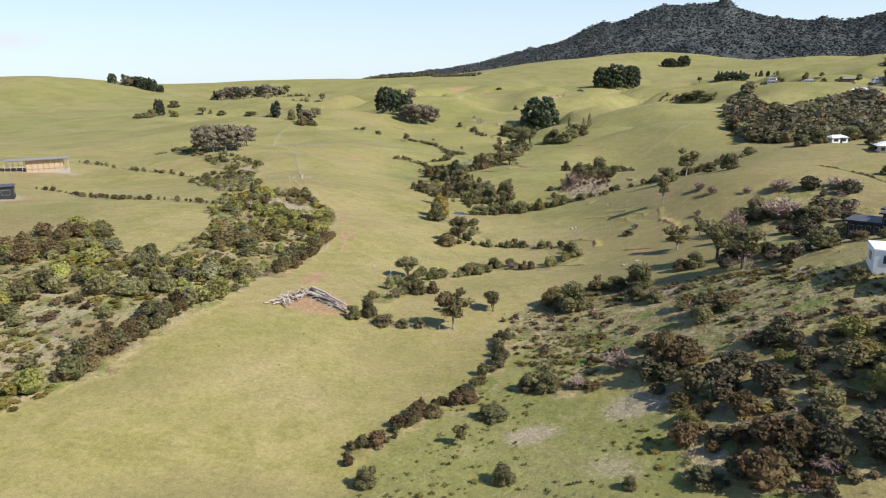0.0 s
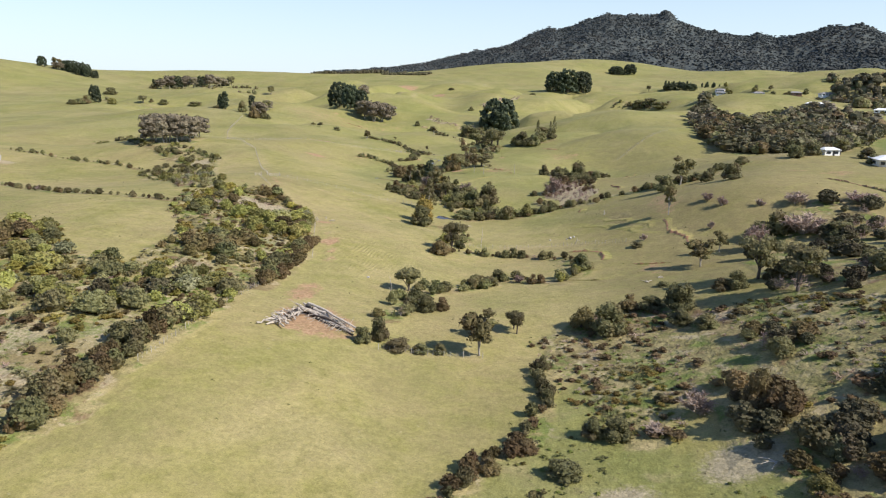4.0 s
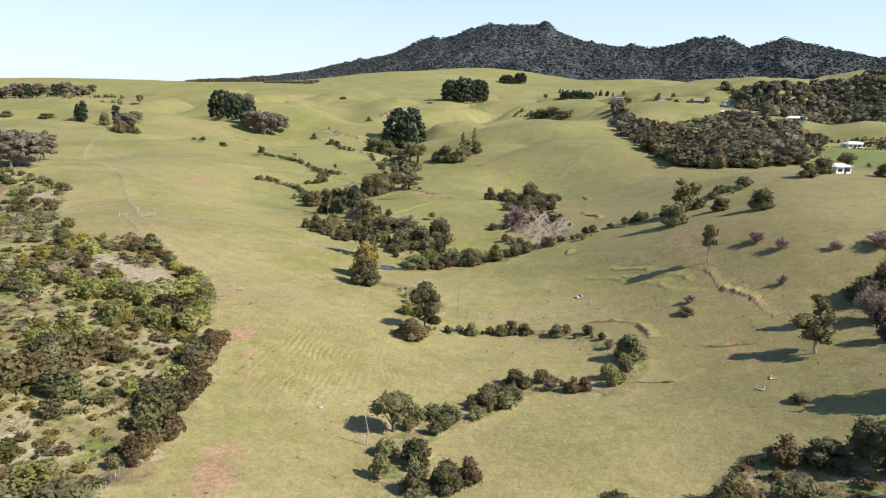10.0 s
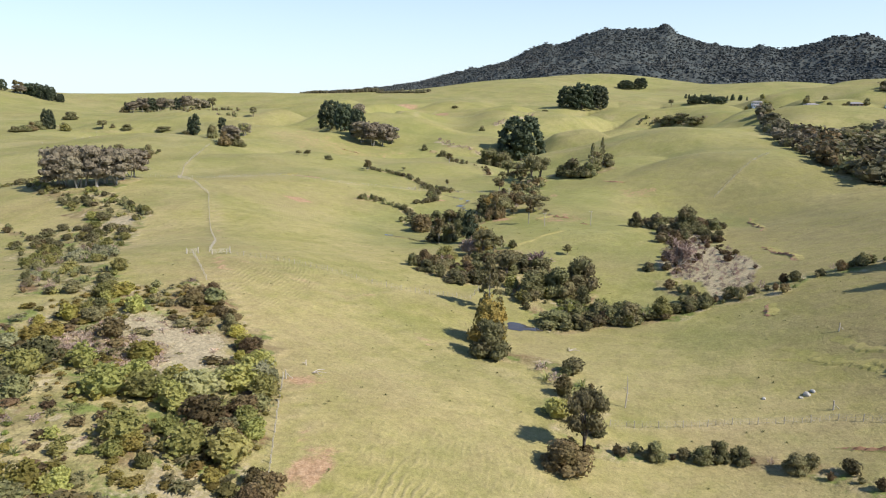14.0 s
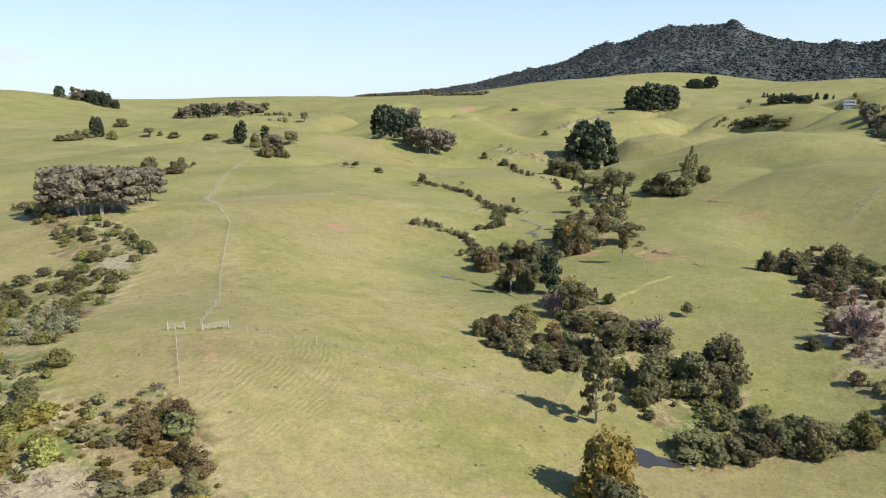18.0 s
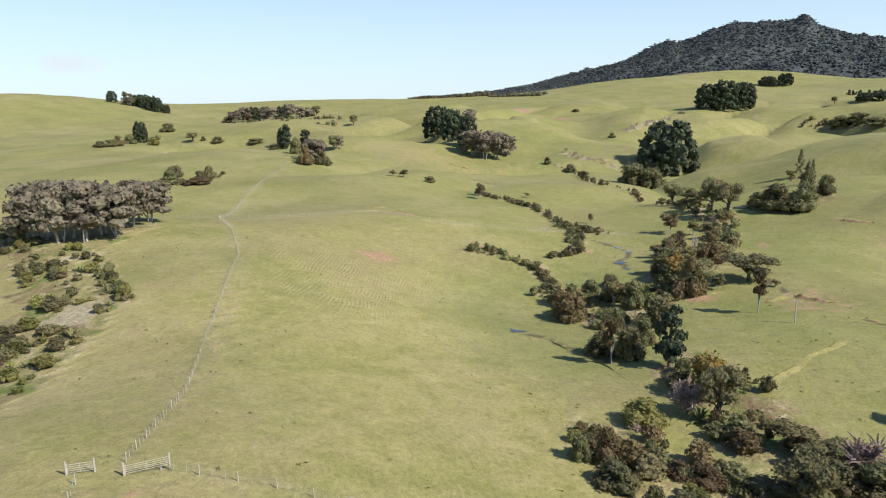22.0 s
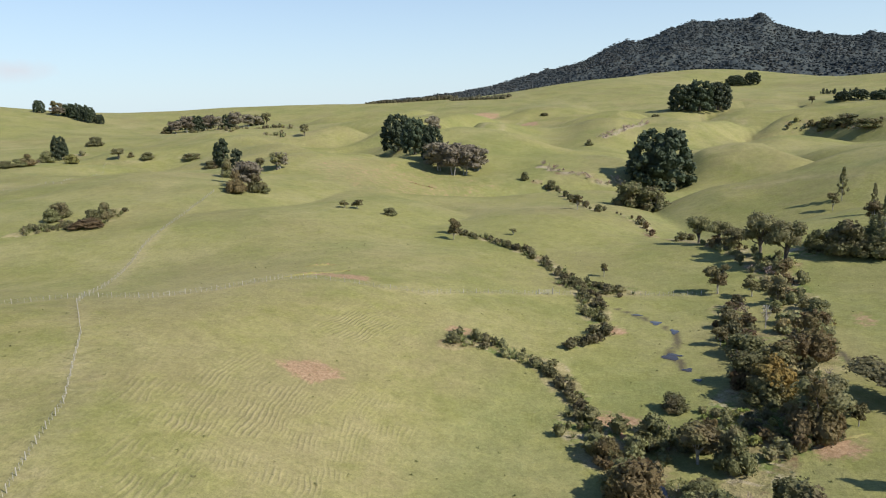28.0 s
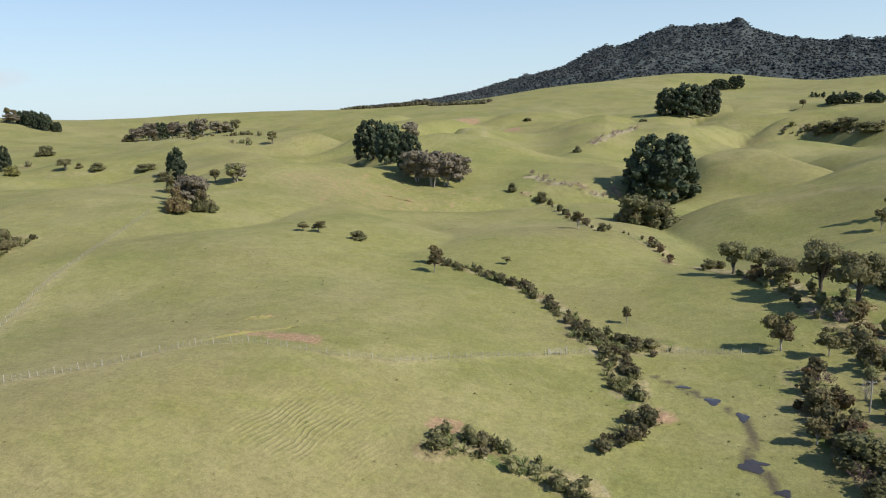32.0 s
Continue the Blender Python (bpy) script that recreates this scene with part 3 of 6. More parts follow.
def mountain_trees(X, Y, Z, k, A):
    """Tree crowns over the mountain's face, each a low rounded lump."""
    r = np.random.RandomState(61)
    ok = np.flatnonzero(((k > 0.02) & (k < 1.02) & (np.degrees(A) < 34)).ravel())
    share = np.hypot(X, Y).ravel()[ok]
    pick = r.choice(ok, 36000, p=share / share.sum())
    c = np.stack([X.ravel()[pick], Y.ravel()[pick], Z.ravel()[pick]], 1) + r.uniform(-7, 7, (len(pick), 3)) * (1, 1, 0)
    cube = unit(np.array([(x, y, z) for z in (-1, 1) for y in (-1, 1) for x in (-1, 1)], float))
    wide, tall = r.uniform(3.5, 8.0, len(pick)), r.uniform(1.8, 3.8, len(pick))
    turn = r.uniform(0, 6.283, len(pick))
    ca, sa = np.cos(turn)[:, None] * wide[:, None], np.sin(turn)[:, None] * wide[:, None]
    jag = r.uniform(0.75, 1.25, (len(pick), 8))
    px = (cube[None, :, 0] * ca - cube[None, :, 1] * sa) * jag
    py = (cube[None, :, 0] * sa + cube[None, :, 1] * ca) * jag
    co = np.stack([px + c[:, None, 0], py + c[:, None, 1], cube[None, :, 2] * tall[:, None] * jag + c[:, None, 2] + 3], -1).reshape(-1, 3)
    quad = np.array([(0, 2, 3, 1), (4, 5, 7, 6), (0, 1, 5, 4), (2, 6, 7, 3), (0, 4, 6, 2), (1, 3, 7, 5)])
    faces = (np.arange(len(pick))[:, None, None] * 8 + quad[None]).reshape(-1, 4)
    me = mesh_of("mountain_forest", co, faces, [MAT["hazed_mountain_leaf"]], smooth=True)
    me.attributes.new("tone", "FLOAT", "POINT").data.foreach_set("value", np.repeat(np.clip(r.normal(0, 0.28, len(pick)), -1, 1), 8).astype(np.float32))
    tagged(new("mountain_forest", me), "dense dark native forest covering the mountain", "forest", kind="stuff")


PEAK = mountain()

# ---- plan of the planting and fences, in metres ----
STANDS = []
# trees and shrubs that stand singly: x, y, height, spread
STANDS.append(("tree", [
    (-9.1, 104, 6, 7.7), (-6, 153.7, 9.7, 6.7), (-33.1, 268.2, 8.8, 7.3), (-24.3, 246.7, 6.8, 7.8), (-21.1, 448.5, 13.5, 12.3), (-21.5, 357.2, 6.9, 14.5),
    (-34.1, 347.7, 8.1, 11.2), (72.8, 100.3, 10, 10), (76.4, 84.5, 9.9, 10.6), (19.3, 82.3, 4, 4.4), (20.2, 79.6, 5, 4.3), (-26.5, 458.9, 14, 12.3),
    (-35.5, 481.7, 7.8, 8.9), (-41.6, 487.6, 9.3, 9.7), (-31.6, 472.3, 6.8, 10), (-274, 622.2, 10.5, 12.8), (-491.3, 748.7, 9.4, 13), (-385.2, 891.8, 12.2, 10.5),
    (170.1, 1308.4, 11.2, 10.6), (-21.3, 257.3, 3.8, 6.1), (-610.7, 1228.1, 18.7, 14.6), (-632.9, 1238.1, 13.8, 9.3), (-285.2, 622.3, 7.3, 6.5),
]))
STANDS.append(("bush", [
    (-4.8, 86.2, 3.6, 4.7), (-1.1, 87.4, 4.1, 5), (-23.1, 187.1, 7.7, 8.7), (4.2, 155.9, 2.9, 3.8), (10.9, 156.6, 2.6, 3.5), (13.5, 156.9, 3.4, 3.2),
    (16.4, 156.9, 2.6, 3.5), (23, 154.5, 2.8, 4), (34.5, 137, 5.1, 6.8), (11.7, 127.4, 3.1, 4.8), (9.5, 120.6, 2.8, 3.8), (5.4, 115.5, 3.2, 3.2),
    (-43.7, 320, 6.8, 8.2), (-47.7, 295.3, 6.7, 6.9), (-64.5, 327.2, 4.9, 7.8), (-53.4, 297.5, 4.9, 7), (-46.3, 243.6, 3.4, 6.3), (-36.7, 236.6, 3.1, 7.9),
    (-3.9, 241.5, 9.5, 9.8), (-10.3, 236.3, 8.1, 9.1), (-17, 233.7, 6.5, 8.6), (-10.7, 215.7, 3.7, 10.1), (1.8, 219.7, 4.1, 6.1), (66.1, 214.2, 6.6, 9),
]))
STANDS.append(("bush", [
    (88.1, 206.8, 6.2, 8.2), (82.6, 223.3, 4.4, 6.4), (-53.4, 606, 13.5, 19.2), (4.5, 451.2, 8.8, 10.1), (67.5, 95.8, 4.1, 5.3), (64, 95.6, 3, 4.5),
    (89, 147.2, 6.9, 9.4), (83.6, 146.1, 5.2, 7.8), (102.2, 136.9, 4.6, 9.3), (133.3, 179.1, 3.8, 5.2), (51.6, 155.5, 1.8, 4.1), (53.4, 107.8, 1, 3.6),
    (39.4, 79.9, 7, 8.4), (53.7, 90.7, 5.1, 5.5), (49, 91.2, 3.1, 6.1), (53.6, 79.6, 3.1, 6.2), (57.6, 74.9, 2.8, 5.9), (-6, 64.4, 7.7, 4.3),
    (-8.5, 61, 3.3, 3.8), (-1.8, 61.7, 2.3, 5.7), (2.7, 62.4, 2, 3.8), (6.3, 63.4, 2.2, 2.9), (54.6, 87.2, 6.1, 6.4), (45.5, 44.9, 1.5, 2.2),
]))
STANDS.append(("bush", [
    (35.8, 4.3, 2.7, 3.7), (52.4, 2.6, 1.8, 2.2), (16.9, 0.8, 3, 3.7), (38.3, 34.4, 3.5, 5), (34.8, 34.9, 3.2, 4.1), (30.8, 24, 2.3, 5.7),
    (61.4, 3.6, 2, 5.5), (90.1, 52.8, 3, 4.2), (-45.6, 304.3, 6.9, 5.5), (-51.1, 248.8, 3.7, 3.6), (-31.5, 238.9, 3.9, 5.5), (-16, 237.8, 6.5, 8.9),
    (-6.7, 242.5, 7, 5.7), (-4, 232.7, 6.6, 4.3), (6, 219.4, 5.4, 7.5), (-5.7, 216.1, 3.3, 5.8), (14.7, 257.7, 2.5, 3.9), (-41.6, 379, 4.9, 8.8),
    (-49.1, 334, 7.4, 6.4), (7.9, 468.1, 7.6, 11.6), (0.8, 452.8, 6.1, 11.1), (16.3, 475.2, 8, 8.9), (35.1, 319.5, 8.4, 9.2), (24.4, 316.9, 5.8, 7.7),
]))
STANDS.append(("bush", [
    (17.1, 317, 5.8, 5.9), (44.6, 319.3, 3.9, 5.7), (-42.7, 364.9, 6.6, 8.1), (-42.2, 397.6, 4.4, 5.4), (-22.8, 404.1, 4.6, 7.4), (-64.4, 607.6, 13.5, 21.3),
    (-56.6, 613.3, 11.7, 12.2), (-3.9, 455.1, 10.9, 13.3), (-9.2, 463.6, 6.4, 9.8), (-56.3, 353.3, 3.4, 5.3), (-60.4, 340.7, 5.7, 6.4), (-53.6, 341.3, 4.4, 7.9),
    (-33.5, 344, 2.2, 3.7), (-53.9, 327.8, 1.9, 5.3), (-159.7, 501.9, 3.4, 6.5), (-133.3, 696.4, 5.8, 6.1), (-115.3, 688.1, 5.9, 8.9), (-79, 555.1, 3.5, 4.3),
    (-233.5, 531, 5, 8.4), (-430.4, 764, 5.4, 17.7), (-484.4, 755.7, 4.8, 5.5), (-468.3, 756, 6.5, 12.9), (-274.6, 451.2, 5.9, 8.9), (-257.8, 454, 7.4, 5.7),
]))
STANDS.append(("bush", [
    (-569.5, 751.1, 10.6, 17.3), (-617.9, 868.4, 10.4, 20.1), (145.9, 1043, 11, 26.9), (132.3, 1054.9, 12.4, 22.9), (155.3, 1006.2, 9.2, 28.3), (-184.2, 1229.4, 3.7, 12.8),
    (-104.6, 915.5, 6.2, 8.8), (-36.9, 1212.5, 5.7, 14.2), (-31.9, 249, 2.5, 5.6), (-28.8, 248.4, 2.7, 6.5), (-24.3, 249.6, 3.6, 7.3), (-15.3, 252.8, 4.8, 7.6),
    (-20.2, 252.7, 4.1, 5.9), (-41.5, 357, 5.3, 8.6), (-676.7, 1072.8, 9.7, 16.7), (-274.8, 569.2, 15.7, 9.6), (-235.8, 528, 9.2, 8.3), (-363.9, 690, 6.3, 11.4),
    (-530.5, 670, 5.4, 12.5), (-525.8, 678.5, 6.3, 13.6), (-273, 444.4, 5.3, 7.4), (-258.1, 447.5, 5.3, 7.3), (-69.4, 173.1, 3.2, 3.7),
]))
STANDS.append(("brown", [
    (1.9, 90.4, 3.2, 4.2), (-8.8, 147.2, 4.5, 7.5), (21.4, 123.7, 2.7, 3.9), (23.5, 123.7, 2.6, 2.9), (33.8, 84.3, 4.7, 6.1), (44.3, 92.8, 3.6, 5.5),
    (20.5, 24.1, 2.2, 3.9), (25, 30.5, 1.8, 4.6), (58.2, 37.5, 7.9, 5.7), (-47.7, 249.5, 5.1, 4.7), (-36.1, 343.7, 13.9, 8.9), (-30.2, 377.8, 9.6, 10.9),
    (-63.3, 323, 7.2, 9), (-67.2, 334.3, 4.6, 5.6), (-255.1, 440.8, 3.4, 13.8), (-35.2, 248.9, 2.6, 5.6), (-38.6, 249.8, 2, 4.8), (-80.5, 180.1, 3.5, 4.9),
    (-79.3, 186.1, 3.4, 4.4), (-74.2, 179.2, 2.8, 3.9), (-71.3, 177.8, 2.4, 4.3), (-62.2, 164.8, 3, 4), (-52.7, 142, 2.6, 5), (-50.1, 131.6, 4.1, 6.8),
]))
STANDS.append(("brown", [
    (-57.2, 160.2, 1.6, 2.9), (-240.3, 518.6, 10.5, 10.9), (-525.2, 686.8, 9.2, 13.7), (-42.1, 120.7, 3.9, 3.8),
]))
STANDS.append(("grey", [
    (17.5, 124.7, 2.8, 2.9), (81.1, 137.2, 8.5, 7.3), (94.7, 143.6, 7.5, 12.6), (88.5, 166.9, 2.3, 3.7), (75.1, 178.3, 3.5, 4.3), (78.3, 171.9, 3.4, 4.2),
    (73.3, 158.3, 2.7, 2.6), (98.2, 165.1, 4.8, 7.6), (116.3, 163.3, 3.8, 10.7), (53.9, 160.2, 2.3, 2.9), (50.2, 39.3, 4.1, 5.4), (43.7, 35, 1.7, 4.4),
    (75.3, 3.6, 1.9, 4), (-37.6, 270, 6.8, 6.7), (23.6, 261, 8.3, 9.3), (-16.3, 256.6, 5.8, 8.8),
]))
STANDS.append(("umbrella", [
    (62.9, 176.3, 9.6, 5.2), (74.3, 231.8, 11.6, 10.1), (65.3, 127.1, 7.4, 8.6), (72.3, 139.9, 6.7, 4.5), (12.8, 75.9, 4.3, 6.8), (13.9, 65.2, 9.2, 7.5),
    (27.5, 14.5, 3.3, 2.7), (-50.8, 291.5, 9.1, 4.5), (-7.7, 274.1, 3, 4.1), (-22, 327.6, 10.1, 4.3), (-29, 348, 3.6, 3.5), (-15.7, 350.3, 2.1, 2.8),
    (-53.9, 335.8, 6.1, 8.4), (-125.8, 471.8, 7.1, 5.4), (-36.8, 370.4, 6.8, 9), (-45.4, 385.5, 4.1, 4.7), (-41.5, 427.5, 7.9, 7.5), (-33.6, 423.5, 5.5, 5.4),
    (-28.9, 415.2, 6, 4.7), (12, 536.1, 6.9, 5.1), (10.2, 479.9, 8.7, 8.5), (-29.1, 351.5, 2.8, 3.9), (-127.9, 482, 6.7, 5.4), (-107.1, 489, 2.4, 3.5),
]))
STANDS.append(("umbrella", [
    (-72, 442.7, 4.3, 2.8), (-180.3, 502.9, 3, 5.2), (-175, 503.2, 4, 6.1), (-88.3, 555.7, 6.9, 7), (-23.8, 260.9, 4.5, 8), (-30.7, 276.9, 5.2, 5),
    (-894.6, 1113.5, 20.5, 13.6), (-888.1, 1119.5, 20.6, 14.6),
]))
STANDS.append(("poplar", [
    (6.8, 458.5, 16.6, 4.7), (-28.6, 280.3, 4.4, 2.3), (-26.2, 219, 12.9, 6), (17, 543.9, 13.5, 4.2), (14.9, 497.5, 10.3, 2.8),
]))
STANDS.append(("lime", [
    (69.7, 4.3, 2.1, 3.5), (60.6, 16.6, 2.2, 4.4), (-43.6, 264.1, 3.9, 7.3), (14, 222.5, 5.1, 4.8), (-513.9, 720.6, 8, 12.8),
]))
STANDS.append(("silver", [
    (63.8, 23.4, 3.1, 3.7), (-55.6, 154.6, 3.3, 5.9), (-53.9, 152.1, 4.2, 5),
]))
STANDS.append(("cabbage", [
    (-49.5, 62.7, 2.9, 5.3), (-50.2, 60.4, 3, 4.7), (0.3, 227.8, 3.8, 4.2), (-7, 230.1, 2.5, 4.6), (10, 221.3, 4, 4.1), (-57.3, 327.5, 2.2, 3.5),
]))
STANDS.append(("tall", [
    (-40.5, 290.9, 11.3, 6.9), (-355.1, 694, 21.6, 11), (-251.8, 540.8, 16.9, 8.8),
]))
STANDS.append(("goldbush", [
    (-24.6, 196.9, 10, 8.9),
]))
STANDS.append(("gold", [
    (-39.6, 359.5, 7.8, 9.7), (-33.9, 277.5, 7.6, 7.3),
]))
STANDS.append(("dead", [
    (-33.7, 402, 5.1, 3.5),
]))
STANDS.append(("pine", [
    (-46.6, 718.3, 40, 44.2), (-360.7, 697.1, 17.4, 9.9), (-573.2, 771, 21.4, 15.3), (-252.2, 790.8, 29.7, 28.4), (-224.9, 749.6, 26.9, 22.1), (-203.4, 721.5, 25.1, 16.6),
    (1.4, 1277.2, 34.4, 42.3), (22.9, 1277.5, 40.2, 42.3), (48.9, 1296.2, 37.4, 37.8), (142.4, 1879.8, 21.3, 40), (178.1, 1895.2, 26.1, 35.1), (203, 1291.1, 11.7, 21.1),
    (222.9, 1297.2, 13.1, 26.6), (229, 1228, 11, 25.2), (-914.4, 1105.2, 18, 17.6), (-877.3, 1120.7, 18.9, 19.3), (-862.1, 1117.9, 21.3, 21), (-836.8, 1105.5, 22.5, 20.6),
    (-819, 1098.2, 22.3, 14.8), (-807.3, 1102.2, 13.5, 12.9), (-660.2, 1119.1, 21.8, 22.3), (-625.7, 1143.2, 19.8, 20.7),
]))
STANDS.append(("gum", [
    (-884, 1108.4, 13.1, 23.1), (-664.6, 1075.7, 16.4, 20), (-660.9, 1096, 22.1, 23.6), (-651, 1130.2, 21.9, 24.1), (-637, 1135.9, 18.8, 22.4), (-584.4, 1094.8, 22, 18.1),
    (-619.9, 1189.6, 18.9, 21.3), (-613, 1209, 15.9, 19.7), (-240.5, 530, 13.2, 10.1), (-273.1, 624, 10, 9.2), (-195.3, 706.2, 19.2, 14.3), (-184.3, 702.1, 21.8, 15.6),
    (-175.5, 707.4, 20.5, 14.2), (-170, 721.8, 15.7, 10.5), (-253, 906.7, 19.2, 15.6), (-203.4, 307.9, 15.8, 10.7), (-196.3, 310.1, 15.8, 10.7), (-190.8, 314.3, 14.7, 10.6),
    (-189.5, 325, 12.8, 10), (-191.2, 334.8, 12, 8.1), (-197.2, 305.9, 12.9, 10.6), (-190.1, 308.4, 12.2, 10.4), (-185.7, 314.1, 13.6, 10.5), (-203.6, 304.2, 12.4, 9.3),
]))
STANDS.append(("gum", [
    (-198.5, 338.1, 12.3, 9.3),
]))
ZONES = {
    "west_scrub": [(-115.7, 93.7), (-104.7, 100.6), (-82.9, 77.9), (-68.9, 76.9), (-74.8, 111.7), (-91.4, 131.1), (-105.7, 167), (-97.9, 182.4), (-89.4, 186.3), (-87.4, 194.2), (-78.9, 189.8), (-67.2, 175.4), (-61.3, 168.7), (-52.1, 153.3), (-42, 117.9), (-39, 78.9), (-37, 44), (-37, 19), (-37, -2), (-44, -12), (-116, 52)],
    "west_rise": [(-287.6, 367.7), (-287.8, 377.9), (-202, 303.8), (-183.7, 301.9), (-174, 297), (-152.4, 281.2), (-147.1, 273.8), (-140.1, 253.2), (-125.8, 221.9), (-105.7, 195.3), (-95.1, 178.8), (-89.5, 163.3), (-113.3, 178.7), (-171.8, 240), (-169.6, 254.8), (-169.8, 268.7), (-189.3, 285.8), (-218.4, 304.2)],
    "east_bush": [(54, 42), (55, 28), (57, 18), (59.5, 6.7), (63, 2), (73, -2), (90, 2), (104, 12), (104, 32), (92, 36), (82, 34), (76, 40), (69, 37), (62, 40)],
    "east_crown": [(75.2, 123.1), (89.7, 156.3), (105.4, 165.8), (118.7, 158.2), (115.7, 136.4), (93.3, 77.9), (80.1, 74.5), (72.2, 77.7)],
    "far_bush": [(194.2, 882), (164.6, 678.8), (179.1, 642.3), (202.5, 652.8), (252, 669.9), (279, 636.6), (293.5, 607.8), (243.7, 479), (214.6, 427.6), (196.5, 399.3), (159.1, 382.7), (129.5, 379.4), (117.1, 407.8), (121.8, 519.3)],
    "far_bush_east": [(314.6, 714.5), (430.2, 780.1), (520, 640), (700, 620), (900, 800), (900, 1250), (468.4, 1031.3), (387.3, 1071.4), (410.5, 1087.6), (403.3, 1041.5), (337.3, 871.5)],
    "pale_brush": [(22.2, 281.3), (40.3, 290.5), (44.4, 260.4), (35.7, 229.6), (28.6, 229.1), (21.3, 256)],
    "dark_brush": [(21, 292.4), (21.2, 332.9), (44.1, 384.7), (53.8, 367.7), (44.5, 287.8), (32.9, 298.7)],
    "pale_gully": [(23.1, 311.1), (35.8, 315.7), (39.1, 300.7), (34.4, 283.5), (24.7, 245.5), (19.1, 251.9), (16.6, 264.7), (25.3, 282.2), (23.8, 298.5)],
    "rough": [(23, 76.2), (32.1, 83.6), (40.4, 95.7), (58.5, 83.7), (71.4, 85.6), (83.1, 74.3), (90, 61.7), (104, 34), (92, 37), (82, 35), (76, 41), (69, 38), (62, 41), (53, 43), (46.1, 32.3), (36.1, 35), (28.1, 54.6)],
    "swamp": [(13, -4), (16.1, 11.8), (23.1, 28.5), (27.1, 48.5), (29, 61.7), (36.1, 35), (46.1, 32.3), (57.8, 25.6), (60.8, 14.9), (57, 4), (56, -7), (17, -11)],
    "green_dell": [(-10.1, 237.2), (-4.1, 238.1), (-2.2, 233.4), (1.6, 229.4), (3.5, 219.4), (-6.2, 214.2), (-10, 220.6)],
    "green_dell_two": [(-52.1, 353), (-39.8, 354.7), (-35.7, 347.1), (-32.7, 342.7), (-45.9, 341.7), (-53.1, 343.1)],
    "slope_brush": [(54.5, 50.3), (60, 62), (64.4, 66), (76.5, 64), (86, 62), (90, 52), (84, 36), (69, 35), (58, 38), (53.6, 41.4)],
    "reed_bed": [(-90, 150), (-89, 167), (-82.9, 169.5), (-76, 170.5), (-70.5, 169), (-66.5, 163), (-66, 158), (-76, 148)],
    "lawn": [(224.5, 465.6), (337, 505), (300, 420), (244, 343), (216, 377)],
    "gum_floor": [(-203.1, 303.9), (-195.8, 341.7), (-185.2, 330.5), (-181.4, 302.4), (-193.9, 296.7)],
}
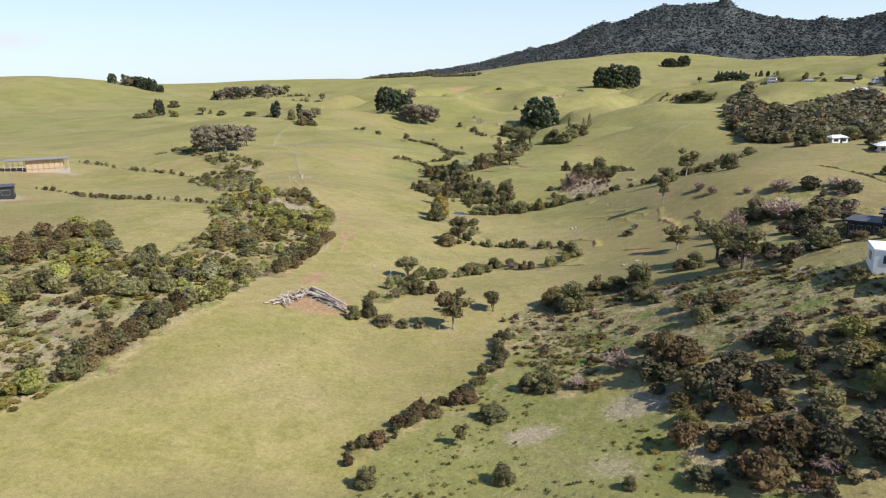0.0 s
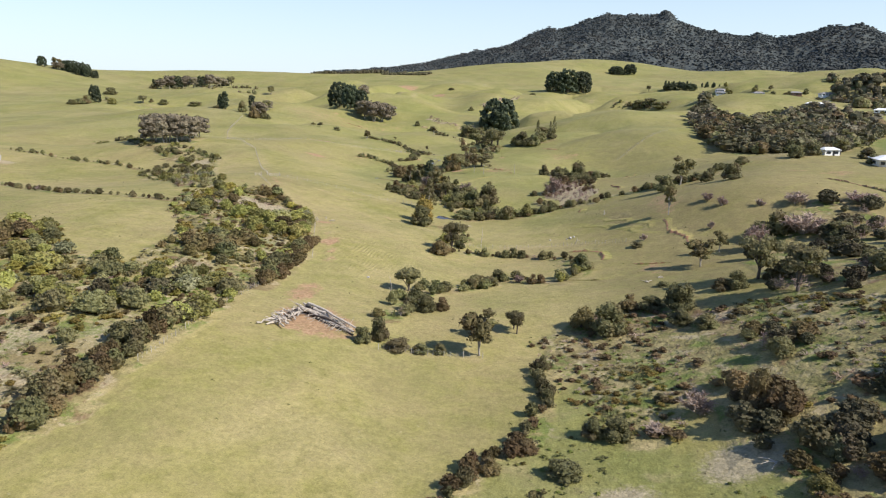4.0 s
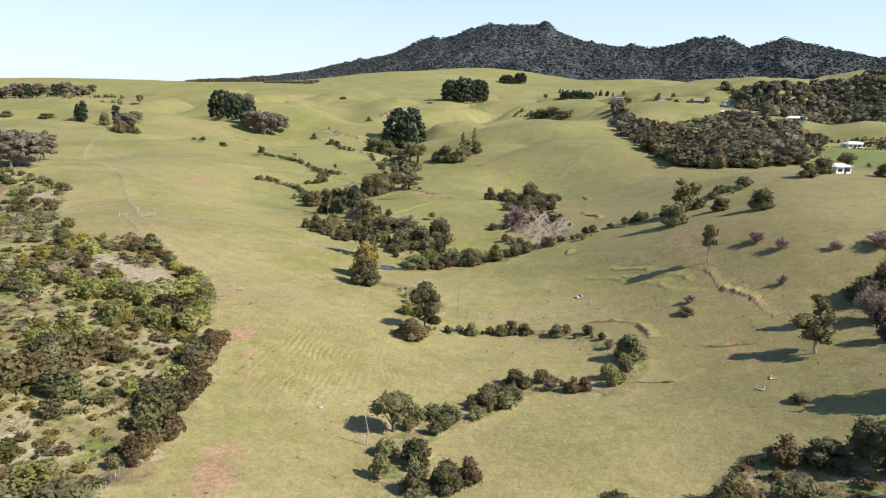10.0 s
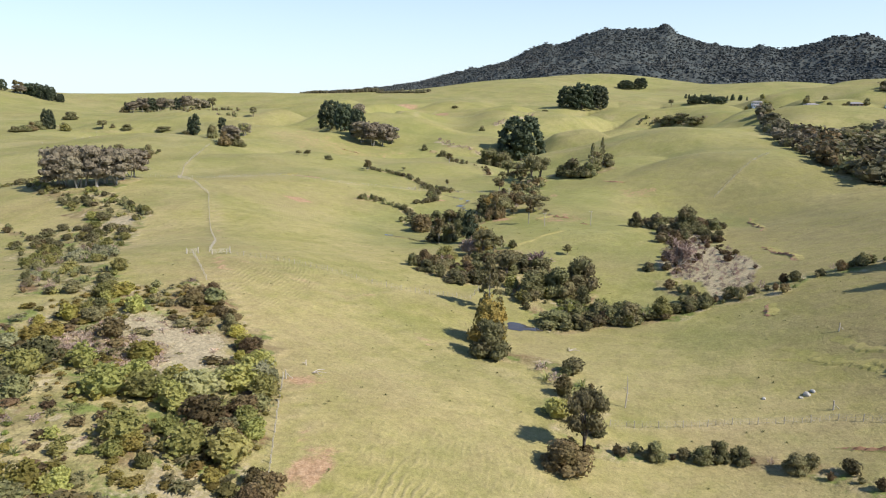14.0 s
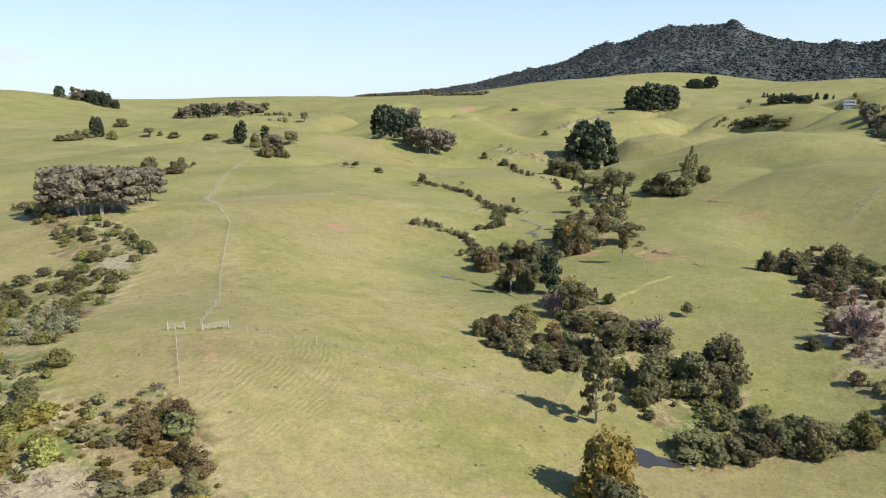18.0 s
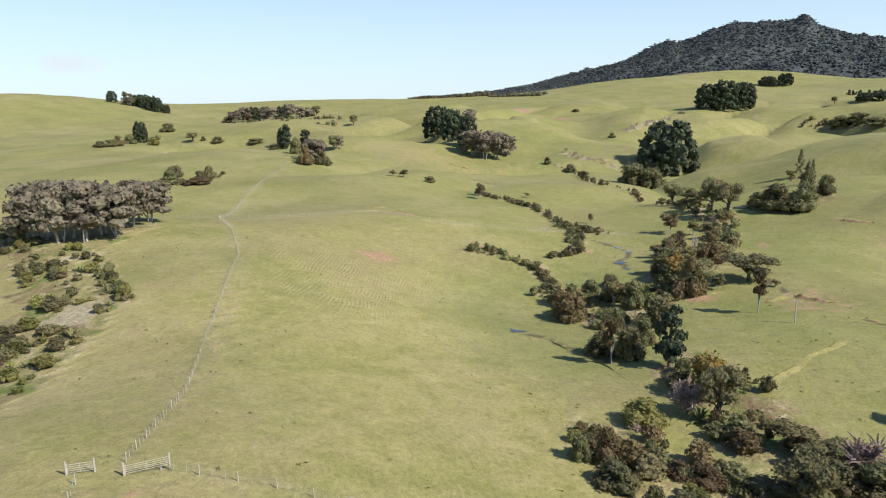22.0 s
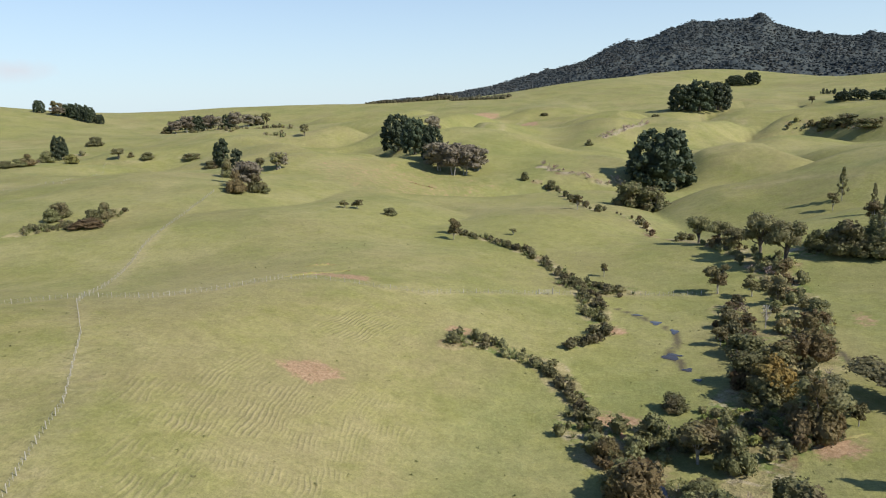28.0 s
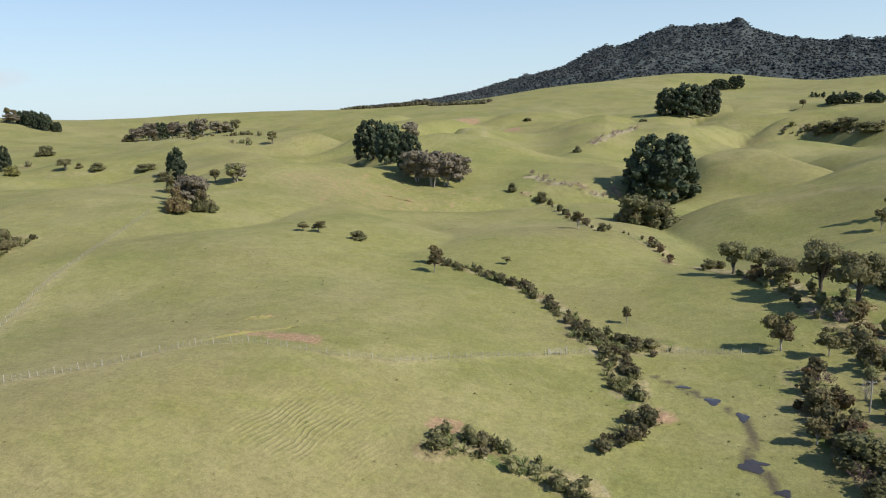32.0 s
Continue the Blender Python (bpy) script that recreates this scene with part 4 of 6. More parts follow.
BELTS = [
    ("bush", 1.6, [(214, 372), (212, 330), (208, 284)]),
    ("bush", 2.0, [(264.9, 572.6), (310, 578), (341.8, 569.4)]),
    ("bush", 1.6, [(221.4, 468.2), (302.5, 533.2), (337, 506)]),
    ("bush", 3, [(-8.5, 77.1), (-6.5, 89.6), (-6.6, 102.1), (-2.2, 109.5), (5.2, 116.4), (13.4, 127.9), (23.2, 124.5)]),
    ("bush", 1.6, [(-8.2, 152.9), (-0.7, 155.8), (8.5, 157.7), (18, 157.2), (28.6, 152.8), (35.6, 139.8)]),
    ("bush", 2.5, [(35.3, 137.7), (30.7, 127.3), (28.2, 122.6)]),
    ("bush", 3.5, [(-23.5, 189.6), (-17.7, 188.7), (-12.1, 187.2), (-6.4, 173.8), (-7.4, 159.8)]),
    ("bush", 5, [(-51, 258.9), (-34.3, 246.2), (-16.8, 232.2), (-9.4, 219.8), (2.5, 224.1)]),
    ("bush", 8, [(-36.5, 292.1), (-18, 243.3), (-5.8, 246.4)]),
    ("tree", 5, [(-73, 346.1), (-51, 316.8), (-41.3, 351.7), (-28.9, 374.8), (-22.5, 457.3)]),
    ("bush", 3, [(4.6, 222.7), (16.8, 226.1), (28.4, 229.5), (40.2, 229.3), (51.9, 238.2), (62.3, 236.9), (73.2, 237.6), (84.1, 238.7), (103.5, 255)]),
    ("bush", 3, [(17.8, 246), (23.5, 232.1), (16.7, 223.9)]),
    ("flax", 2.2, [(-128.7, 485.2), (-115.2, 477.8), (-102.5, 469.2), (-91.9, 454.9), (-83.2, 439.2), (-77.4, 427.3)]),
    ("flax", 4.5, [(-81.8, 432.9), (-75.8, 426.3), (-70.4, 425.2), (-65.8, 429.4)]),
    ("flax", 3, [(-76.4, 423), (-73.3, 407.1), (-71.4, 398.1)]),
    ("flax", 1.8, [(-69.2, 392.5), (-73.2, 383.9), (-77.8, 378.9)]),
    ("flax", 2.6, [(-100.5, 368.7), (-98, 373.7), (-94, 372.2), (-87.5, 370.2), (-81.5, 368.6), (-78.5, 368.2)]),
    ("flax", 2.2, [(-80, 366.4), (-75, 359.2), (-73, 354), (-72, 346.8), (-70.9, 340.6)]),
    ("bush", 1.6, [(-132.5, 699.5), (-115.3, 688.1), (-82.5, 562.5), (-68.2, 554.9), (-59.2, 539.3), (-56.3, 510.5)]),
    ("tree", 4, [(-47.4, 504.4), (-37.3, 484.5), (-30.9, 464.7), (-27.4, 444.9), (-19.3, 449.2)]),
    ("bush", 4, [(-40.1, 414.5), (-41.5, 394.1), (-40.1, 378.9), (-40.3, 364.8), (-45.7, 356.6)]),
    ("bush", 3.5, [(-60.3, 342.4), (-53.5, 342.1), (-46.1, 342.3), (-40.3, 342.7), (-36.7, 344.1)]),
    ("bush", 2.6, [(-44, 242), (-38.2, 240.2), (-31.5, 238.9), (-26.2, 236.2)]),
    ("bush", 5, [(-26.5, 243.7), (-20, 243.3), (-12, 239), (-4.4, 236.5)]),
    ("bush", 2.6, [(-25.1, 201.5), (-22.1, 197.9)]),
    ("bush", 2.6, [(-11.1, 211.8), (-3.1, 216.7), (6.4, 219.4), (12.7, 222.1), (17.7, 222)]),
    ("bush", 1.5, [(-268.8, 274.5), (-231.3, 263.3), (-195.8, 261.3), (-164.1, 244.7), (-110.1, 173.6)]),
    ("bush", 1.7, [(-218.9, 189.9), (-199.2, 187), (-145.9, 152.2), (-116, 146.5), (-95.9, 146.2)]),
    ("pine", 8, [(-706.8, 1120), (-655.8, 1185.6), (-609.8, 1240.9)]),
    ("bush", 4, [(-466.6, 958.4), (-406.3, 888.4)]),
    ("bush", 5, [(-520.1, 673.8), (-571.6, 749.8), (-585.2, 790.4), (-584.5, 811.5)]),
    ("grey", 4, [(-128.3, 732.3), (-106.7, 710.2), (-84.8, 706.3), (-71, 709.4)]),
    ("grey", 4, [(-95.5, 949.4), (-73.9, 992.4), (-51.4, 1047.9)]),
    ("bush", 6, [(-12.8, 462.7), (-5.4, 461.6), (5.8, 462.6), (14.4, 469.6)]),
    ("bush", 8, [(93.7, 1068.7), (115.5, 1069.1), (137.2, 1053.1), (164, 999.9)]),
    ("pine", 8, [(212.2, 1472.5), (259.1, 1412.5), (312, 1364.5)]),
    ("brown", 2, [(-43.9, 126.5), (-39.3, 91), (-39.3, 81.1)]),
    ("flax", 2.2, [(-169.9, 291.9), (-148.7, 275.7)]),
    ("brown", 1.6, [(11.4, 6), (15.3, 15.4), (19.8, 27.2), (25.5, 33.4), (27.4, 48.4)]),
    ("flax", 1.2, [(27.4, 48.4), (25.4, 57.7), (27.5, 65.3)]),
    ("wood", 22, [(-558.7, 1528.8), (-503.9, 1535.8), (-419.5, 1643.1)]),
    ("wood", 22, [(-397.4, 1555.1), (-341.7, 1550.1), (-287.4, 1544.6)]),
    ("flax", 5, [(-272.1, 429.3), (-269.3, 435.1), (-263.3, 439.2), (-258.1, 444.4), (-257.8, 454), (-261.6, 463.3)]),
    ("bush", 2.5, [(-651, 1085.4), (-501.2, 941.6), (-541.7, 1083.6), (-464.5, 1023.2)]),
    ("brown", 2.4, [(-40.3, 7.7), (-39.7, 14.1), (-40.6, 28), (-40.5, 41.6), (-40.5, 63.1)]),
]
FENCE_LINES = [
    [(-37, 31.5), (-36.8, 42.4), (-38.6, 65), (-39.4, 86.3), (-39.7, 108.8), (-43.1, 126.6)],
    [(-38.1, 113.5), (-43, 127.8), (-52.7, 156.5)],
    [(-85.3, 194.9), (-97.6, 212.2)],
    [(-96.5, 218), (-106, 240), (-118, 260), (-126, 275), (-137, 296), (-144, 310), (-163, 335), (-181, 354), (-187, 363)],
    [(-187, 363), (-202, 392), (-216.9, 421.9), (-235.2, 471.4), (-247.6, 512.1)],
    [(-92.1, 218.2), (-79.9, 221.3), (-67.7, 223.1), (-55.5, 220.5), (-44.8, 221.6), (-31.5, 224.2), (-29.4, 239.8)],
    [(-198.6, 338.9), (-187, 363), (-169, 363.5), (-158.6, 373), (-150, 387), (-141.5, 391), (-126, 391), (-114, 394), (-100, 406), (-80, 420)],
    [(-64, 425.2), (-53, 426.2), (-42, 427.3)],
    [(-1.7, 164), (17.6, 168.1), (33.1, 168.1), (48.7, 162.2)],
    [(-5, 59.6), (7.3, 62.5), (14.7, 64.2)],
    [(-404.5, 548.2), (-337, 519.1), (-490.1, 736)],
    [(60.5, 398.4), (76.5, 421.6), (96.8, 451.3)],
]
BANKS = [
    (0.8, [(116, 196), (123.6, 183.5), (129, 171), (134, 158)]),
    (0.9, [(30.3, 160.3), (36.3, 158.2), (41.6, 155.1), (40.1, 145.7)]),
    (0.7, [(61.5, 174.3), (61.6, 165.7), (63.7, 159.2), (65.7, 153.3), (66.5, 146.6)]),
    (0.3, [(31.9, 196.5), (41.3, 183.5), (49.1, 174.2), (57.8, 163.6)]),
    (0.35, [(40.5, 196), (50.5, 182.1), (57.4, 169.9)]),
    (0.6, [(48.3, 139.9), (51.7, 137.2), (57.4, 136.6)]),
    (0.3, [(29.7, 126.2), (37.5, 123.5), (45.6, 128)]),
    (0.5, [(51.3, 281.5), (52.2, 254.7)]),
    (0.9, [(-19.2, 336), (-12.7, 343), (-7.3, 335.8)]),
    (0.5, [(-2.1, 323), (-0.5, 319.9)]),
    (0.7, [(11, 437.9), (16.9, 432.5), (21.2, 427.1)]),
    (0.3, [(-72.9, 306.1), (-64.7, 304.7), (-56.8, 296.4), (-50.9, 289), (-46.9, 282.2)]),
    (0.4, [(-24.9, 283.6), (-17.9, 296.3), (-8.7, 308.2)]),
    (0.6, [(-149.4, 390.9), (-144.7, 397.8), (-137.6, 404)]),
    (0.9, [(-200.8, 656.9), (-191.4, 656.2), (-182.1, 655.2)]),
    (0.8, [(49.9, 277.2), (51.7, 264.5), (52.6, 254.1)]),
    (0.7, [(68.8, 368), (58.6, 310.3)]),
    (0.6, [(35.9, 221.5), (35.7, 213.4)]),
    (0.7, [(-66.7, 348.7), (-63.8, 342), (-60.4, 340.7)]),
    (0.5, [(-37, 340.9), (-32.2, 343.1), (-29.7, 344.9)]),
    (0.5, [(-152, 406.3), (-143.8, 411.8)]),
    (0.3, [(29.3, 192.4), (42.4, 184.9), (53.2, 171.5)]),
    (0.3, [(34.2, 193.9), (45.9, 180.1), (51.7, 168.6)]),
]
# open rough grass and dead fern among the western scrub: x, y, reach
CLEARINGS = [(-52, 14, 13), (-60, 30, 12), (-46, 36, 11), (-48.4, 107, 5.5), (-50.5, 121, 5), (-51, 78, 7), (-58, 86, 5), (-82, 159, 9), (-73, 162, 7)]
FALLEN = [(53.5, 118.2, 20), (50.5, 113.8, 100), (-7.7, 198, 50), (57.3, 24, 200), (-49.6, 161.2, 10)]
# ---- land cover on the ground sheet ----
def inside(x, y, poly):
    """Which of the points lie in the polygon."""
    res = np.zeros(np.shape(x), bool)
    for (x1, y1), (x2, y2) in zip(poly, poly[1:] + poly[:1]):
        if y1 != y2:
            res ^= ((y1 > y) != (y2 > y)) & (x < (x2 - x1) * (y - y1) / (y2 - y1) + x1)
    return res


def from_line(x, y, line):
    """Distance to a line of points."""
    best = np.full(np.shape(x), 1e9)
    for (x1, y1), (x2, y2) in zip(line, line[1:]):
        dx, dy = x2 - x1, y2 - y1
        t = np.clip(((x - x1) * dx + (y - y1) * dy) / max(dx * dx + dy * dy, 1e-6), 0, 1)
        best = np.minimum(best, np.hypot(x - x1 - t * dx, y - y1 - t * dy))
    return best


def paint_cover():
    x, y = GX.ravel(), GY.ravel()
    wob = (value_noise(x, y, 7, 11) - 0.5) * 2
    drift = (value_noise(x, y, 17, 13) - 0.5) * 2 + wob * 0.5
    rough, clay, pale, dry, steps, mud = (np.zeros(x.size) for _ in range(6))
    for name in ("west_scrub", "west_rise", "east_bush", "east_crown", "rough", "far_bush", "far_bush_east", "dark_brush", "gum_floor"):
        rough[inside(x + drift * 3, y + wob * 3, ZONES[name])] = 0.9
    rough[inside(x + drift * 5, y + wob * 4, ZONES["swamp"])] = 0.34
    lush = 0.3 * np.clip((y - 300) / 130, 0, 1) * np.clip(1.4 * value_noise(x, y, 34, 61) - 0.1, 0, 1)
    lush[inside(x, y, ZONES["lawn"])] = 1.0
    for name, much in (("swamp", 0.45), ("green_dell", 0.75), ("green_dell_two", 0.75)):
        lush[inside(x + drift * 4, y + wob * 4, ZONES[name])] = much
    for name in ("pale_brush", "pale_gully"):
        pale[inside(x + wob, y + wob, ZONES[name])] = 0.75
    for kind, half, line in BELTS:
        d = from_line(x, y, line) + wob * 1.5
        rough = np.maximum(rough, np.clip(1.3 - d / (half + 1.0), 0, 0.8))
    for kind, half, line in BELTS:
        if kind == "grey":
            pale = np.maximum(pale, 0.8 * np.clip(1.5 - from_line(x, y, line) / half + wob * 0.3, 0, 1))
    for cx, cy, a, b in SPOTS_SOIL + [(-261, 232, 20, 9), (-198, 156, 17, 9)]:
        far = 0.9 if cy > 800 else 0.5 if cy > 560 else 0.62 if cy > 400 or cx > -20 else 1.0
        clay = np.maximum(clay, far * np.clip(1.7 - np.hypot((x - cx) / (a + 0.5), (y - cy) / (b + 0.5)) * 1.2 + wob * 0.55, 0, 1))
    for cx, cy, a, b in SPOTS_PALE + [(-206, 154, 22, 12), (-266, 238, 25, 11)]:
        pale = np.maximum(pale, np.clip(1.25 - np.hypot((x - cx) / (a + 0.5), (y - cy) / (b + 0.5)) * 0.85 + wob * 0.5, 0, 0.9))
    for cx, cy, reach in CLEARINGS:
        pale = np.maximum(pale, 0.62 * np.clip(1.5 - np.hypot(x - cx, y - cy) / reach + drift * 0.4, 0, 1))
    for cx, cy, r in ((-125, 309, 26), (-62, 246, 15), (-25, 130, 17), (-133, 318, 22), (-114, 331, 14), (-119, 368, 10), (8, 288, 27), (-133, 314, 18), (-20, 118, 18), (-90, 205, 22), (-165, 300, 16), (-136, 324, 16)):
        steps = np.maximum(steps, np.clip(1.5 - np.hypot(x - cx, y - cy) / r, 0, 1))
    e = 1.0
    slope = np.hypot(height(x + e, y) - height(x - e, y), height(x, y + e) - height(x, y - e)) / (2 * e)
    steps *= np.clip((slope - 0.10) / 0.12, 0, 1) * np.clip(2.2 * value_noise(x, y, 16, 21) - 0.35, 0, 1)
    for line in TRACKS:
        d = from_line(x, y, line)
        wide = 1.1 if line[0][1] < 560 else 3.0
        dry = np.maximum(dry, np.clip(1.5 - d / wide, 0, 1))
        clay = np.maximum(clay, (0.8 if line[0][1] < 150 else 0.5) * np.clip(1.4 - d / 1.5, 0, 1) * np.clip(4 * value_noise(x, y, 9, 4) - 1.7, 0, 1))
    for line in DITCHES:
        mud = np.maximum(mud, np.clip(1.5 - from_line(x, y, line) / 1.3 + wob * 0.3, 0, 1))
    for line in FENCE_LINES:
        near_wire = np.clip(1.5 - from_line(x, y, line) / 1.5, 0, 1)
        dry = np.maximum(dry, 0.9 * near_wire)
        pale = np.maximum(pale, 0.42 * near_wire * (value_noise(x, y, 5, 91) > 0.35))
    # the south paddocks are drier
    dry = np.maximum(dry, (0.2 + 0.42 * np.clip((y - 20) / 90, 0, 1)) * np.clip(1.3 - (y - 60) / 330, 0, 1) * (0.3 + 0.7 * value_noise(x, y, 55, 8)))
    dry = np.maximum(dry, 0.85 * np.clip(1.4 - np.hypot((x + 9) / 15, (y - 24) / 11), 0, 1) * (0.4 + 0.6 * value_noise(x + y, y - x, 9, 17)))
    # worn eastern spurs; the mask also carries slope shade painted as darker brown
    spur = np.clip((x - 22) / 25, 0, 1) * np.clip((y - 60) / 50, 0, 1) * np.clip((560 - y) / 120, 0, 1)
    dry = np.maximum(dry, 0.4 * spur * (0.45 + 0.55 * value_noise(x, y, 31, 15)))
    dry = np.maximum(dry, 0.42 * np.clip(2 * value_noise(x, y, 70, 9) - 0.7, 0, 1) * (y > 260))
    # the valley side is greener; its darker colour also stands in for slope shade
    shaded_green = np.clip((x + 60) / 40, 0, 1) * np.clip((48 - x) / 40, 0.15, 1) * np.clip((y - 170) / 60, 0, 1) * np.clip((620 - y) / 100, 0, 1)
    dry *= 1 - 0.6 * shaded_green
    lush = np.maximum(lush, 0.34 * shaded_green * (0.4 + value_noise(x, y, 26, 61)))
    # the far paddocks are fresh green
    lush = np.maximum(lush, 0.4 * np.clip((y - 250) / 200, 0, 1) * (0.35 + 0.65 * value_noise(x, y, 64, 71)))
    # green flats by the creek, dry knolls
    low = np.clip(1 - (height(x, y) - 1.0) / 3.0, 0, 1) * (y > 280) * (y < 700)
    lush = np.maximum(lush, low * 0.45)
    for key, chans in (("cover", (rough, clay, lush, spur * (0.4 + 0.6 * value_noise(x, y, 43, 16)))), ("wear", (pale, dry, steps, mud))):
        at = ground.data.attributes.new(key, "FLOAT_COLOR", "POINT")
        at.data.foreach_set("color", np.stack(chans, 1).ravel().astype(np.float32))


DITCHES = [
    [(-68, 411), (-63, 407), (-58, 400.5), (-54, 394), (-54.5, 386), (-56, 379), (-53, 371)],
    [(-73, 310), (-66, 306), (-57, 299), (-51, 292)],
    [(-30, 400), (-24, 380), (-18, 360), (-14, 345)],
]
TRACKS = [
    [(-33.5, 114.5), (-38.9, 131.8), (-48, 152), (-62.3, 172.6), (-83.5, 199.3), (-92.1, 214.3)],
    [(-95.4, 218.5), (-110.8, 251.9), (-129.7, 288.1), (-148.1, 322.1)],
    [(-183.9, 359.2), (-216.7, 424.1), (-239.1, 481), (-243.8, 516.4)],
    [(-2, 165.4), (-30, 186.2), (-58.2, 205.5), (-90.2, 215.3)],
    [(-14.1, 336.7), (-29.7, 342.2), (-62.4, 346)],
    [(-60.2, 200.6), (-47.9, 221.5), (-29.9, 225.2)],
    [(-188.8, 1264.2), (-159.3, 1330.9), (-133.2, 1379.6)],
    [(-216.1, 1090.7), (-187.8, 915.5)],
    [(-431.8, 1020.1), (-427.3, 1097.8)],
    [(-214, 924.4), (-219.6, 1099.2), (-210, 1206.1)],
    [(-911, 1033), (-882, 1061), (-847, 1051)],
    [(-19.6, 1255.1), (26.8, 1243.6), (66.9, 1149.5)],
    [(-494.1, 733.4), (-472.9, 752), (-440.4, 769.8), (-389.2, 739.5)],
    [(-14.5, 593.4), (10.6, 590.1), (28.6, 563.7)],
    [(57.5, 397.1), (71.2, 416.6), (87.5, 441.6)],
]
paint_cover()

# ---- building trees ----
def part(name, me, parent, label=""):
    """Links a mesh as one part of a thing."""
    ob = new(name, me)
    ob.parent = parent
    if label:
        ob["label"] = label
    return ob


def thing(name, x, y, z, label, category, group="", turn=0.0):
    ob = new(name)
    ob.empty_display_size = 0.3
    ob.matrix_basis = pose(x, y, z, 0, 0, turn)
    return tagged(ob, label, category, group)


def mesh_of(name, co, faces, mats, index=None, smooth=False):
    """A mesh of equal-sided faces from arrays."""
    co, faces = np.asarray(co, float), np.asarray(faces, np.int32)
    me = bpy.data.meshes.new(name)
    me.vertices.add(len(co))
    me.vertices.foreach_set("co", co.ravel())
    k = faces.shape[1]
    me.loops.add(faces.size)
    me.loops.foreach_set("vertex_index", faces.ravel())
    me.polygons.add(len(faces))
    me.polygons.foreach_set("loop_start", np.arange(0, faces.size, k, dtype=np.int32))
    if index is not None:
        me.polygons.foreach_set("material_index", np.asarray(index, np.int32))
    me.polygons.foreach_set("use_smooth", np.full(len(faces), smooth, bool))
    for m in mats:
        me.materials.append(m)
    me.update(calc_edges=True)
    return me


def unit(v):
    return v / np.maximum(np.linalg.norm(v, axis=-1, keepdims=True), 1e-9)


mountain_trees(*PEAK)


def cards(p, n, size, rng, stretch=1.0, tilt=0.6):
    """Leaf clumps as small bent quads at p that face about n. Returns corners, 4 for each."""
    n = unit(n + rng.normal(0, tilt, n.shape))
    a = unit(np.cross(n, rng.normal(0, 1, n.shape)))
    b = np.cross(n, a)
    s = (size * rng.uniform(0.55, 1.35, len(p)))[:, None]
    w, h = a * s, b * s * stretch
    bend = n * s * rng.uniform(-0.35, 0.35, (len(p), 1))
    return np.stack([p - w - h * 0.8, p + w * 0.9 - h + bend, p + w + h, p - w * 0.85 + h * 0.9 + bend], 1).reshape(-1, 3)


def blob(c, r, count, rng, low=-0.6):
    """Points and outward ways over an uneven ball with radii r."""
    d = unit(rng.normal(0, 1, (count * 2, 3)))
    d = d[d[:, 2] > low][:count]
    wave = 1 + 0.16 * np.sin(d[:, 0] * 5 + rng.uniform(0, 6)) * np.sin(d[:, 1] * 5 + rng.uniform(0, 6)) + 0.1 * np.sin(d[:, 2] * 9 + rng.uniform(0, 6))
    depth = rng.uniform(0.72, 1.04, len(d)) * wave
    return np.asarray(c) + d * np.asarray(r) * depth[:, None], d


def shell(c, r, n, rng):
    """A closed lumpy skin of quads round c with radii r: corners, 4 for each."""
    g = np.linspace(-1, 1, n + 1)
    u, v = np.meshgrid(g[:-1], g[:-1])
    u, v, s = u.ravel(), v.ravel(), 2.0 / n
    quad = np.stack([np.stack([u, v], 1), np.stack([u + s, v], 1), np.stack([u + s, v + s], 1), np.stack([u, v + s], 1)], 1).reshape(-1, 2)
    one = np.ones(len(quad))
    d = []
    for axis in range(3):
        for sign in (-1, 1):
            p = np.empty((len(quad), 3))
            p[:, axis], p[:, (axis + 1) % 3], p[:, (axis + 2) % 3] = one * sign, quad[:, 0] * sign, quad[:, 1]
            d.append(p)
    d = unit(np.concatenate(d))
    a, b, e = rng.uniform(0, 6, 3)
    lump = 1 + 0.13 * np.sin(d[:, 0] * 4.5 + a) * np.sin(d[:, 1] * 4.5 + b) + 0.10 * np.sin(d[:, 2] * 6 + e) + 0.06 * np.sin(d[:, 0] * 11 + b) * np.sin(d[:, 1] * 12 + e)
    return np.asarray(c) + d * np.asarray(r) * lump[:, None]


def tube(path, radii, sides=6):
    """Corners and quads of a tapered bent tube."""
    path = np.asarray(path, float)
    co, faces = [], []
    for k, (p, r) in enumerate(zip(path, radii)):
        t = unit(path[min(k + 1, len(path) - 1)] - path[max(k - 1, 0)])
        a = unit(np.cross(t, (0.3, 0.9, 0.1)))
        b = np.cross(t, a)
        ang = np.arange(sides) * 2 * np.pi / sides
        co.append(p + r * (np.cos(ang)[:, None] * a + np.sin(ang)[:, None] * b))
    for k in range(len(path) - 1):
        for s in range(sides):
            q = k * sides
            faces.append((q + s, q + (s + 1) % sides, q + sides + (s + 1) % sides, q + sides + s))
    return np.concatenate(co), faces


def tubes(list_of):
    co, faces, at = [], [], 0
    for path, radii, sides in list_of:
        c, f = tube(path, radii, sides)
        co.append(c)
        faces += [tuple(v + at for v in q) for q in f]
        at += len(c)
    return np.concatenate(co), np.array(faces)


